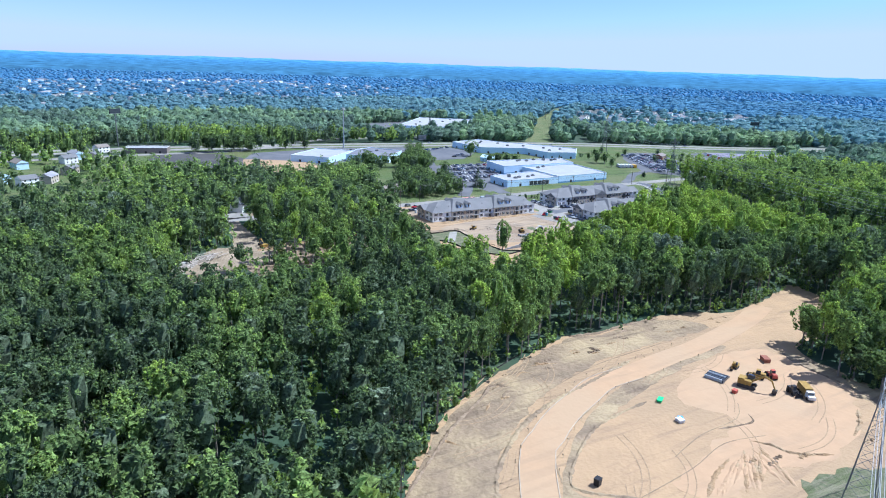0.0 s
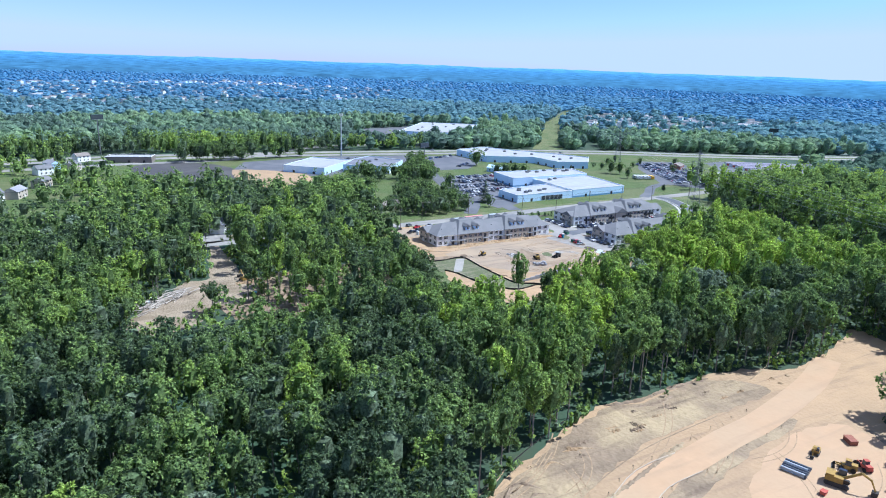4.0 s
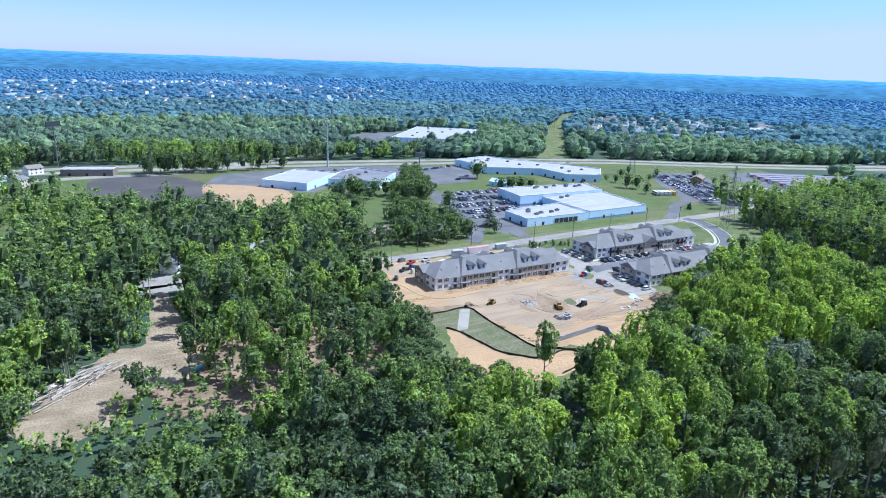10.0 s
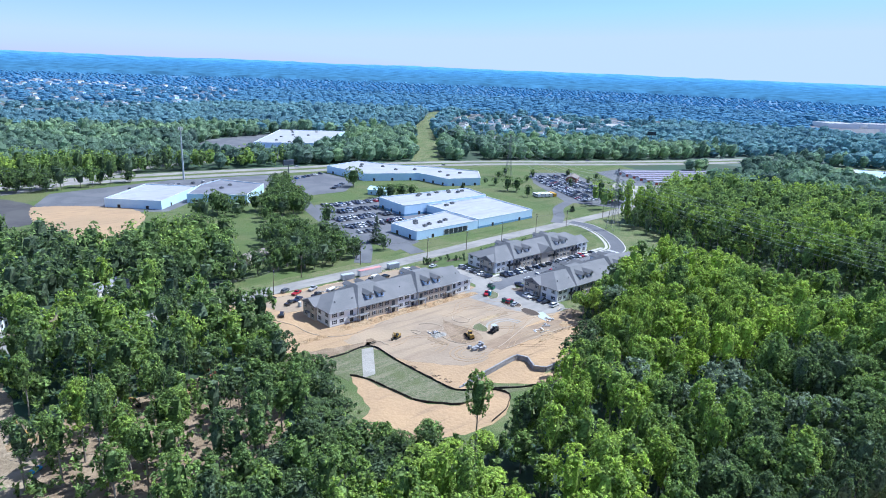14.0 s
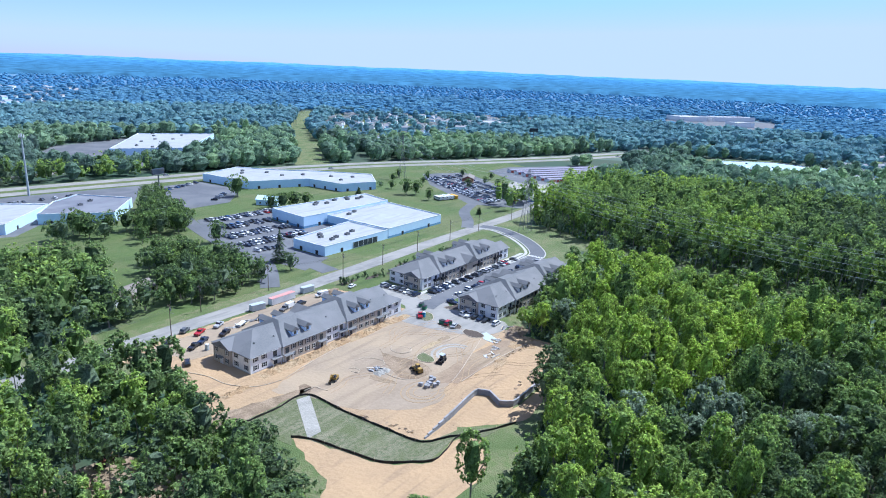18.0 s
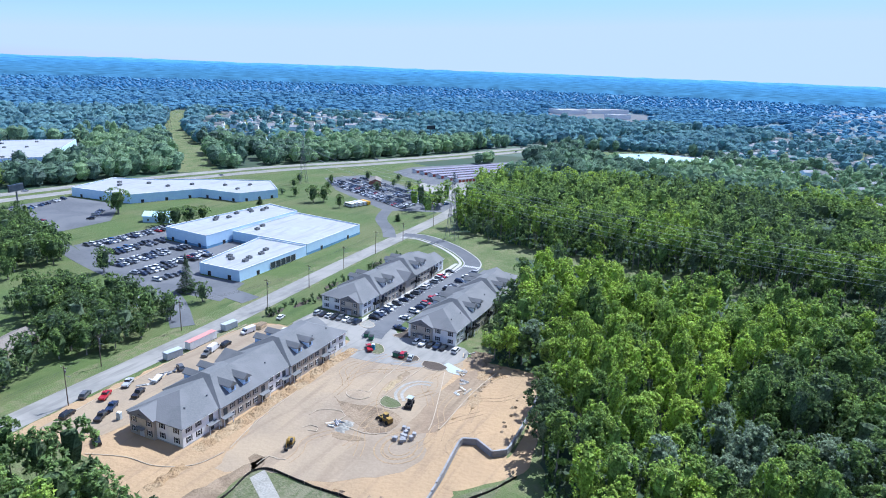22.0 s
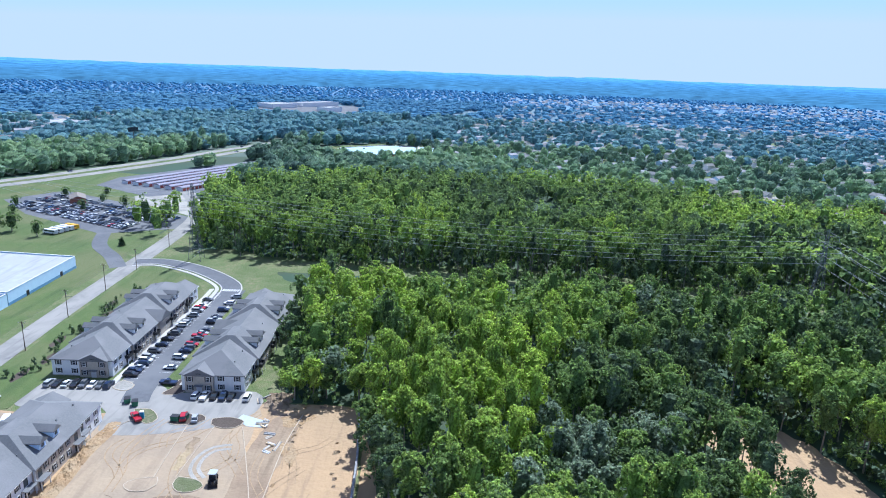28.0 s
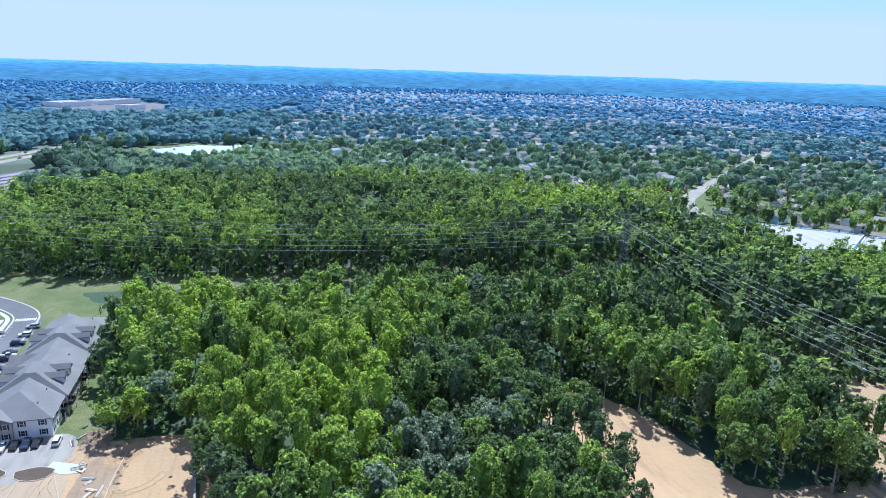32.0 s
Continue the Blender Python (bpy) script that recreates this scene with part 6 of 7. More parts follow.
bin_(-44.6, -231.6, 60, M["tarp"], "blue tarpaulin over a bundle", 1.6, 1.2, .5, "bundle", "bundle")
bin_(-86.5, -244, 20, M["shutter"], "dark box with a white lid on sand", 1.5, 1.3, 1.9, "job_box", "box")
bin_(-17, -228, 10, M["red"], "orange-red barrel cluster on sand", 1.5, 1.2, 1.0, "barrel", "barrel")
for side in (1, -1):
    ln = offset(smooth_line(SROAD[1:9], 6.5), side * 5.4)
    for p in ln:
        ob = empty("stake", p.x, p.y, .05)
        tagged(ob, "short survey stake beside the sand road", "stake", "stakes along the sand road")
        part("shaft", boxes((-.06, -.06, -.1, .06, .06, 1.1)), M["lumber"], ob)
        part("flag", boxes((-.3, -.02, .8, .06, .02, 1.05)), M["black_fence"], ob)
# clods along the edge of the haul lane and round the pad
for k in range(44):
    t = prng.random()
    a, b = prng.choice([((84, -57.5), (42, -56)), ((84, -57.5), (60, -55.8)), ((86, -50), (90, -64)), ((70, -70), (44, -72)), ((4, -44), (8, -64))])
    heap("clod", a[0] + (b[0] - a[0]) * t + prng.uniform(-.7, .7), a[1] + (b[1] - a[1]) * t + prng.uniform(-.7, .7), prng.uniform(.3, 1.1), prng.uniform(.2, .5), prng.uniform(.15, .45), prng.choice([M["mud"], M["clay"], M["lane"]]), "clod of brown earth on sand", k + 70, 6, 4)
# raw ridges and gullies of pushed-up earth
def ridge(pts, w, h, m, label, seed):
    g = random.Random(seed)
    ln = smooth_line(pts, .9)
    bm = bmesh.new()
    rows = []
    for i, p in enumerate(ln):
        u = (ln[min(i + 1, len(ln) - 1)] - ln[max(i - 1, 0)]).normalized()
        n = Vector((-u.y, u.x))
        f = min(1, i / 4, (len(ln) - 1 - i) / 4)
        ww, hh = w * g.uniform(.5, 1.4) * (.3 + .7 * f), h * g.uniform(.15, 1.3) * f
        rows.append([bm.verts.new((*(p + n * k * ww + u * g.uniform(-.2, .2)), z)) for k, z in ((-1, .04), (-.45, .08 + hh * .7), (.1, .08 + hh), (.5, .08 + hh * .4), (1, .04))])
    for r, s in zip(rows, rows[1:]):
        for i in range(4):
            bm.faces.new((r[i], s[i], s[i + 1], r[i + 1]))
    bmesh.ops.recalc_face_normals(bm, faces=bm.faces[:])
    return tagged(finish("earth_ridge", bm, m), label, "earth ridge", "earth ridges", "structure")


for i, (pts, w, h, m) in enumerate((
        ([(-136, -236), (-127.2, -226.5), (-118.6, -218.9), (-110.2, -211.6), (-104.5, -206.9), (-89.7, -197.4), (-81.9, -191.8), (-77, -196)], .6, .4, "mud"),
        ([(-112, -213), (-110, -211.6), (-107.4, -215.4)], .7, .5, "clay"), ([(-63, -186), (-58, -186.6), (-54, -188.4)], .8, .5, "clay"), ([(-72, -190), (-68, -188.4), (-66, -191)], .6, .4, "clay"), ([(-84, -200), (-80, -197), (-76, -199)], .5, .4, "mud"), ([(-92, -204), (-88, -200)], .6, .4, "clay"),
        ([(-122, -252), (-110.5, -237.2), (-103.9, -228.1), (-88.7, -215.8), (-74, -208.9), (-56.4, -204), (-30, -197)], .9, .3, "sand_grey"),
        ([(-81, -252), (-90.8, -244.5), (-90.6, -239), (-77, -228.4), (-65.3, -223), (-46, -220)], .6, .35, "sand_grey"),
        ([(-39.4, -239.8), (-31.6, -241.4), (-26.6, -241.5), (-24.3, -238)], .4, .3, "mud"), ([(-36, -248), (-33, -252), (-31, -257), (-22, -262)], .6, .5, "clay"),
        ([(-36, -172.4), (-24, -174.4), (-8, -173), (8, -173.5)], .9, .6, "mud"), ([(-30, -176), (-22, -178), (-12, -177)], .7, .4, "mud"),
        ([(88.6, -72.6), (89.4, -62), (89.4, -50), (92, -44)], .7, .4, "clay"), ([(22, -219), (20.6, -228), (20.4, -238), (19, -250)], .8, .4, "mud"), ([(-8, -259), (0, -256), (8, -251)], .7, .5, "clay"))):
    ridge(pts, w, h, M[m], "low ragged ridge of pushed-up earth", 50 + i)
for k in range(17):
    f = k / 16
    x0, y0 = -47 + 10 * f + prng.uniform(-1.5, 1.5), -250.5 + prng.uniform(-2.5, .5)
    x1, y1 = -66 + 24 * f + prng.uniform(-2, 2), -258 - 6 * f + prng.uniform(-2.5, 2.5)
    ridge([(x0, y0), ((x0 + x1) / 2 + prng.uniform(-1, 1), (y0 + y1) / 2 + prng.uniform(-1, 1)), (x1, y1)], .7, .22, M["sand_pink" if k % 3 else "clay"], "washed-out gully ridge of reddish earth", 80 + k)
# tyre ruts and drainage cuts
for i, pts in enumerate(([(-140, -246), (-112, -212), (-90, -197), (-64, -186), (-44, -179)], [(-132, -248), (-108, -220), (-86, -203), (-60, -192)], [(-118, -240), (-98, -219), (-76, -205), (-44, -195), (-10, -191)], [(-94, -240), (-86, -228), (-72, -219), (-60, -215)], [(-60, -244), (-46, -240), (-30, -239), (-22, -233)], [(-30, -178), (-10, -178), (8, -178)], [(-80, -252), (-60, -250), (-44, -246), (-30, -248)], [(20, -180), (34, -176), (50, -170)])):
    tagged(finish("rut", ribbon_bm(smooth_line([(a + prng.uniform(-.6, .6), b + prng.uniform(-.6, .6)) for a, b in pts], 2.5), .12 + .06 * (i % 2), .115, .1), M["sand_grey"]), "dark tyre rut in graded sand", "rut", "ruts", "structure")
for k in range(34):
    t = prng.random()
    a, b = prng.choice([((-128, -226), (-69, -186)), ((-69, -187), (-10, -180)), ((-30, -178), (40, -184)), ((-60, -250), (0, -262))])
    px, py = a[0] + (b[0] - a[0]) * t + prng.uniform(-4, 4), a[1] + (b[1] - a[1]) * t + prng.uniform(-5, 1)
    heap("clod_ridge", px, py, prng.uniform(.8, 2.6), prng.uniform(.3, .7), prng.uniform(.25, .6), prng.choice([M["mud"], M["clay"], M["mud"]]), "ridge of dark clods and roots on sand", k + 20, 8, 4)

# ---- the works in the western wood ----
for k in range(120):
    t = prng.random()
    px, py = -153 + 22 * t + prng.uniform(-4, 4), -38 + 18 * t + prng.uniform(-4.5, 3.5)
    ob = new("log")
    ob.matrix_basis = pose(px, py, .1 + .25 * (k % 5), 0, 0, 40 + prng.gauss(0, 16))
    tagged(ob, "bleached felled log in a loose pile", "log", "felled logs")
    l = prng.uniform(3, 9)
    part("stem", cyl(bmesh.new(), (-l / 2, 0, .15), (l / 2, 0, .15), prng.uniform(.14, .26), prng.uniform(.07, .12), 6), M["dead_wood"], ob)
    part("branch", cyl(bmesh.new(), (l * .1, 0, .15), (l * .3, .9, .5), .07, .03, 4), M["dead_wood"], ob)
excavator(-107, -17, 100, 1.05, "muddy yellow excavator beside a dug pit")
excavator(-83, -19, 10, 1.0, "yellow excavator among thinned trees")
loader(-54, -13, 200, 1.0, M["rust"], "rusty red loader on dirt under trees")
heap("earth_mound", -106, -19, 5, 2.2, 1.3, M["clay"], "heap of orange-brown soil by the excavator", 31, 16, 9)
heap("earth_mound", -90, -14, 6, 1.8, 1.0, M["clay"], "heap of orange-brown soil under trees", 32, 16, 9)
heap("earth_mound", -70, -18, 9, 1.6, .8, M["clay"], "ridge of orange soil under trees", 33, 16, 9)
bin_(-107, -35, 30, M["tarp"], "bright blue tarpaulin over a bundle", 2.6, 1.2, .6, "bundle", "bundle")
car(-146, -29, 40, "pickup", "white")

# ---- trees ----
trng = np.random.default_rng(11)


def lobes_of(k, lumps, g):
    """The main boughs of k crowns: directions, reach, width and size."""
    b = g.normal(size=(k, lumps, 3))
    b[:, :, 2] = b[:, :, 2] * 1.0 + 0.35
    b /= np.linalg.norm(b, axis=2, keepdims=True)
    reach = g.uniform(0.58, 0.74, (k, lumps))
    reach[:, 0], b[:, 0] = 0.66, (0, 0, 1)
    wide = np.where(b[:, :, 2] > 0, 1 + 0.12 * b[:, :, 2], 1 + 0.25 * b[:, :, 2])
    size = g.uniform(0.24, 0.38, (k, lumps)) * (24.0 / max(lumps, 8)) ** 0.3
    return b, reach, wide, size


def unit(v):
    return v / np.linalg.norm(v, axis=-1, keepdims=True)


def crowns(x, y, z, h, r, base, tint, n, leaf, lumps=9, seed=1, shade_core=True, up=0.4, bunch=7):
    """Leaf sprays and cores for many crowns at once; the cores' dark tint paints the shade inside. base: crown base as
    a share of the height; r: half width; bunch: leaves in one upright spray.
    """
    g = np.random.default_rng(seed)
    k = len(x)
    cz = z + h * (base + 1) / 2
    hz = h * (1 - base) / 2
    b, reach, wide, size = lobes_of(k, lumps, g)
    m = max(1, n // bunch)
    which = g.integers(0, lumps, (k, m))
    ix = np.arange(k)[:, None]
    out = b[ix, which]
    u = g.normal(size=(k, m, 3)) * 0.62 + out
    u[:, :, 2] += 0.3
    u = unit(u)
    rad = size[ix, which] * g.uniform(0.88, 1.06, (k, m))
    cl, cw = reach[ix, which], wide[ix, which]
    vert = np.minimum(hz, r * 1.7)
    c = np.stack([x[:, None] + (out[:, :, 0] * cl * cw + u[:, :, 0] * rad) * r[:, None], y[:, None] + (out[:, :, 1] * cl * cw + u[:, :, 1] * rad) * r[:, None], cz[:, None] + out[:, :, 2] * cl * 1.0 * hz[:, None] + u[:, :, 2] * rad * vert[:, None]], 2)
    # every spray points up and outwards, its leaves strung along it
    axis = unit(u * 0.55 + g.normal(0, .22, u.shape) + np.array([0, 0, 1.0]))
    lf = leaf[:, None, None]
    run = g.uniform(-0.5, 1.25, (k, m, bunch))
    spread = (1.35 - run) * 0.45
    p = c[:, :, None] + (axis[:, :, None] * run[..., None] * 1.25 + g.normal(0, 1, (k, m, bunch, 3)) * spread[..., None]) * lf[..., None]
    nrm = unit(g.normal(0, 0.55, p.shape) + u[:, :, None] * 0.9 + np.array([0, 0, up]))
    t1 = unit(np.cross(nrm, np.cross(axis[:, :, None] + g.normal(0, .45, p.shape), nrm)))
    t2 = np.cross(nrm, t1)
    s = (lf[..., 0][..., None] * g.uniform(0.6, 1.3, (k, m, bunch)))[..., None]
    v = np.stack([p + t1 * s * 1.15, p - t1 * s * 0.6 + t2 * s * 0.72, p - t1 * s * 0.6 - t2 * s * 0.72], 3)
    verts = [v.reshape(-1, 3)]
    tn = np.clip(tint[:, None, None] + g.normal(0, 0.08, (k, m, 1)) + g.normal(0, 0.03, (k, m, bunch)), 0.12, 1)
    tn = np.where(tint[:, None, None] < .05, g.uniform(0, .1, tn.shape), tn)
    tints = [np.repeat(tn.ravel(), 3)]
    if shade_core:
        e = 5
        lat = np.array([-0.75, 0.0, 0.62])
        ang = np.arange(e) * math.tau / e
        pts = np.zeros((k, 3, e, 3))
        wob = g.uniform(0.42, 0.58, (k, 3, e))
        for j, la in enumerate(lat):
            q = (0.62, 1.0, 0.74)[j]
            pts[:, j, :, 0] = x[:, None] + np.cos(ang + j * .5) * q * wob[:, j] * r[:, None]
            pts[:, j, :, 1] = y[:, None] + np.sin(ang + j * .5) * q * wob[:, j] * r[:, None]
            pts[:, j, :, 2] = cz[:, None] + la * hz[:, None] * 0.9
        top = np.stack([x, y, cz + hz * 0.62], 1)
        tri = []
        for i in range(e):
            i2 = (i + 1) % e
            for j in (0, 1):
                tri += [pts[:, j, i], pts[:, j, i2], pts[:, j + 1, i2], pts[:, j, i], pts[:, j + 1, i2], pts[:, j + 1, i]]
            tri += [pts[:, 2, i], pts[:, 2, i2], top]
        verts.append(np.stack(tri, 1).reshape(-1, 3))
        # tint below the leaves' own: self-shade of the crown put into the colour
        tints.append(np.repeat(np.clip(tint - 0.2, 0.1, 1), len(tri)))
    return np.concatenate(verts), np.concatenate(tints)


def round_crowns(x, y, z, h, r, base, tint, n, leaf, seed, up=0.3):
    """Many rounded far crowns: a lumpy uneven body with leaf sprays over it."""
    g = np.random.default_rng(seed)
    k = len(x)
    cz, hz = z + h * (base + 1) / 2, h * (1 - base) / 2
    e = 6
    lat = np.array([-0.9, -0.1, 0.6])
    ang = np.arange(e) * math.tau / e
    pts = np.zeros((k, 3, e, 3))
    wob = g.uniform(0.72, 1.08, (k, 3, e))
    turn = g.uniform(0, 1, (k, 1))
    for j, la in enumerate(lat):
        q = (0.5, 1.0, 0.78)[j]
        pts[:, j, :, 0] = x[:, None] + np.cos(ang + j * .5 + turn) * q * wob[:, j] * r[:, None]
        pts[:, j, :, 1] = y[:, None] + np.sin(ang + j * .5 + turn) * q * wob[:, j] * r[:, None]
        pts[:, j, :, 2] = cz[:, None] + (la + g.uniform(-.12, .12, (k, e))) * hz[:, None]
    top = np.stack([x + g.normal(0, .15, k) * r, y + g.normal(0, .15, k) * r, cz + hz], 1)
    tri = []
    for i in range(e):
        i2 = (i + 1) % e
        for j in (0, 1):
            tri += [pts[:, j, i], pts[:, j, i2], pts[:, j + 1, i2], pts[:, j, i], pts[:, j + 1, i2], pts[:, j + 1, i]]
        tri += [pts[:, 2, i], pts[:, 2, i2], top]
    verts = [np.stack(tri, 1).reshape(-1, 3)]
    tints = [np.repeat(np.clip(tint[:, None] + g.normal(0, .06, (k, len(tri) // 3)), 0, 1).ravel(), 3)]
    if n:
        u = g.normal(size=(k, n, 3))
        u[:, :, 2] = np.abs(u[:, :, 2]) * 1.1 - 0.2
        u = unit(u)
        p = np.stack([x, y, cz], 1)[:, None] + u * g.uniform(0.86, 1.05, (k, n, 1)) * np.stack([r, r, hz], 1)[:, None]
        nrm = unit(u + g.normal(0, .5, u.shape) + np.array([0, 0, up]))
        t1 = unit(np.cross(nrm, g.normal(size=nrm.shape)))
        t2 = np.cross(nrm, t1)
        s = (leaf[:, None] * g.uniform(0.7, 1.25, (k, n)))[..., None]
        v = np.stack([p + t1 * s, p - t1 * s * 0.6 + t2 * s * 0.85, p - t1 * s * 0.6 - t2 * s * 0.85], 2)
        verts.append(v.reshape(-1, 3))
        tints.append(np.repeat(np.clip(tint[:, None] + g.normal(0, 0.09, (k, n)), 0, 1).ravel(), 3))
    return np.concatenate(verts), np.concatenate(tints)


def trunks(x, y, z, top, r):
    """Slim four-sided tapered trunks."""
    k = len(x)
    a = np.arange(4) * math.tau / 4 + 0.4
    lo = np.stack([x[:, None] + np.cos(a) * r[:, None], y[:, None] + np.sin(a) * r[:, None], np.repeat((z - 0.3)[:, None], 4, 1)], 2)
    lean = trng.normal(0, 0.35, (k, 2))
    hi = np.stack([x[:, None] + lean[:, :1] + np.cos(a) * r[:, None] * .45, y[:, None] + lean[:, 1:] + np.sin(a) * r[:, None] * .45, np.repeat(top[:, None], 4, 1)], 2)
    q = []
    for i in range(4):
        j = (i + 1) % 4
        q += [lo[:, i], lo[:, j], hi[:, j], hi[:, i]]
    return np.stack(q, 1).reshape(-1, 3)


def scatter(x0, y0, x1, y1, step, seed):
    """Points on a jittered grid."""
    g = np.random.default_rng(seed)
    gx, gy = np.meshgrid(np.arange(x0, x1, step), np.arange(y0, y1, step * 0.87))
    gx = gx + (np.arange(gx.shape[0]) % 2)[:, None] * step / 2
    gx = (gx + g.uniform(-.38, .38, gx.shape) * step).ravel()
    gy = (gy + g.uniform(-.38, .38, gy.shape) * step).ravel()
    return gx, gy


def value_noise(x, y, scale, seed):
    g = np.random.default_rng(seed)
    tab = g.random((64, 64))
    u, v = x / scale, y / scale
    i, j = np.floor(u).astype(int), np.floor(v).astype(int)
    fu, fv = u - i, v - j
    fu, fv = fu * fu * (3 - 2 * fu), fv * fv * (3 - 2 * fv)
    t = lambda a, b: tab[a % 64, b % 64]
    return (t(i, j) * (1 - fu) + t(i + 1, j) * fu) * (1 - fv) + (t(i, j + 1) * (1 - fu) + t(i + 1, j + 1) * fu) * fv


def wooded(x, y, margin=0.0):
    ok = np.ones(len(x), bool)
    for poly in CLEAR:
        ok &= ~inside(x, y, poly)
    ok &= ~near_line(x, y, ROAD, 9)
    ok &= ~near_line(x, y, HIGHWAY, 24)
    ok &= ~near_line(x, y, [(378, 266), (480, 212), (600, 158), (720, 116)], 30)
    ok &= ~near_line(x, y, STRIP, 16)
    ok &= ~near_line(x, y, STREET[1:4], 13) & ~near_line(x, y, STREET, 8)
    ok &= ~near_line(x, y, POWER, 12)
    ok &= ~near_line(x, y, [(180, -262), (222, 33)], 25)
    for hx0, hy0 in NW_HOUSES:
        ok &= ~near_line(x, y, [(hx0, hy0), (hx0 + 5, hy0 - 34)], 11)
    ok &= ~near_line(x, y, [(-148, 344), (-100, 330)], 30)
    return ok


def stuff(name, verts, tint, m, label, category):
    me = fast_mesh(name, verts, 3, m, tint)
    ob = new(name, me)
    return tagged(ob, label, category, kind="stuff")


def trunk_stuff(name, v, label):
    ob = new(name, fast_mesh(name, v, 4, M["bark"]))
    return tagged(ob, label, "tree trunks", kind="stuff")


# the tulip-poplar stands are brighter and narrower than the oaks
BRIGHT = [(-78, -112), (-45, -99), (16, -94), (60, -84), (96, -74), (110, -50), (172, -42), (186, -70), (140, -92), (118, -128), (58, -136), (24, -148), (-40, -152)]

# 1. the near wood, tree by tree
x, y = scatter(-330, -345, 300, 62, 7.9, 2)
keep = wooded(x, y)
thin = inside(x, y, [(-126, -74), (-126, -8), (-84, -4), (-50, -6), (-42, -30), (-44, -60), (-84, -78)])
keep &= ~(thin & (trng.random(len(x)) < 0.5))
keep &= ~(inside(x, y, [(-168, -66), (-126, -60), (-112, -46), (-98, -52), (-96, -78), (-156, -92)]) & (trng.random(len(x)) < 0.97))
keep &= ~near_line(x, y, [(-4, -99), (22, -96)], 6)
gap = value_noise(x, y, 23, 4)
keep &= ~((gap < 0.10) & (trng.random(len(x)) < .7))
x, y, thin = x[keep], y[keep], thin[keep]
bright = inside(x, y, BRIGHT)
k = len(x)
poplar = (trng.random(k) < np.where(bright, 0.85, 0.42)) | thin
patch = value_noise(x, y, 30, 8)
h = np.where(poplar, trng.normal(22.5, 2.6, k), trng.normal(19.5, 2.8, k)) + (value_noise(x, y, 45, 9) - .5) * 5
h = np.clip(h, 11, 31)
r = np.where(poplar, trng.uniform(3.0, 4.4, k), trng.uniform(4.2, 6.2, k))
base = np.where(poplar, trng.uniform(0.34, 0.52, k), trng.uniform(0.22, 0.42, k))
tint = np.clip(np.where(bright, 0.80, 0.46) - np.where((x < -70) & (y < -95), .20, 0) - np.where((x < -100) & (y > -95), .24, 0) + np.where((x > 60) & (y > -168) & ~bright, .06, 0) - np.where((x > 0) & (y < -168), .1, 0) + (patch - .5) * np.where(bright, .45, .6) + trng.normal(0, .15, k) + np.where(poplar, .08, -.07), 0.14, 1)
silver = np.hypot(x - 49, y + 142) < 22
tint = np.where(~poplar & (trng.random(k) < .03) | silver & (trng.random(k) < .6), 0.0, tint)
# slender understorey and lower trees at the edges of the clearings
edge = np.zeros(k, bool)
for d in ((7, 0), (-7, 0), (0, 7), (0, -7)):
    edge |= ~wooded(x + d[0], y + d[1])
h = np.where(edge & ~poplar, h * .8, h)

low = inside(x, y, [(-168, -66), (-126, -60), (-112, -46), (-98, -52), (-96, -78), (-106, -104), (-156, -108)])
h = np.where(low, h * .45, h)
h = np.where(inside(x, y, [(-60, -10), (-24, -10), (-24, -60), (-60, -60)]), h * .72, h)
r = np.where(low, r * .8, r)
# young growth below the drainage basin
young = inside(x, y, [(-36, -50), (-34, -84), (-14, -99), (-6, -99), (-16, -128), (-34, -128), (-64, -104), (-52, -70)])
h = np.where(inside(x, y, [(84, -78), (112, -80), (112, -42), (84, -42)]), h * .62, h)
h = np.where(young, np.clip(h * .5, 7, 12), h)
h = np.where(silver, h * .8, h)
# bare stems along the sand pad
pad_edge = edge & near_line(x, y, [(-150, -262), (-104, -201), (-69, -183), (-38, -172), (24, -172), (62, -176)], 14)
base = np.where(pad_edge, trng.uniform(.48, .6, k), base)
# crowns here tinted darker: the wood's shaded edge put into the colour
tint = np.where(pad_edge, np.clip(tint - .15, .14, 1), tint)
h = np.where(pad_edge, np.maximum(h, 20), h)
r = np.where(pad_edge, np.minimum(r, 4.2), r)
# the 300 best seen stand as single trees
anchor = [(-60, -165), (20, -150), (-20, -110), (60, -95), (100, -90), (45, -222), (-25, -60), (-90, -40)]
dist = np.min([np.hypot(x - a, y - b) for a, b in anchor], axis=0) + trng.random(k) * 18 - edge * 8
single = np.zeros(k, bool)
single[np.argsort(dist)[:215]] = True

VARIANTS = []
for i in range(10):
    pop = i < 6
    hv, rv, bv = (22.5, 4.0, 0.4) if pop else (19.5, 5.6, 0.3)
    one = lambda v: np.array([v], float)
    cv, ct = crowns(one(0), one(0), one(0), one(hv), one(rv), one(bv), one([.3, .42, .52, .62, .72, .82, .2, .32, .42, .5][i]), 1890 if pop else 2240, one(0.34 if pop else 0.38), 36, 100 + i)
    crown_me = fast_mesh("crown", cv, 3, M["leaf"], ct)
    bm = bmesh.new()
    cyl(bm, (0, 0, -.3), (.2, .1, hv * .55), .3, .17, 7)
    cyl(bm, (.2, .1, hv * .55), (.1, .3, hv * .9), .17, .05, 5)
    for j in range(7):
        a, zb = j * 2.4 + i, hv * (bv - .02 + .06 * j)
        cyl(bm, (.15, .05, zb), (.15 + math.cos(a) * rv * .7, .05 + math.sin(a) * rv * .7, zb + 2.2), .09, .03, 4)
    tm = bpy.data.meshes.new("trunk")
    bm.to_mesh(tm)
    bm.free()
    tm.materials.append(M["bark"])
    VARIANTS.append((crown_me, tm, hv, rv))
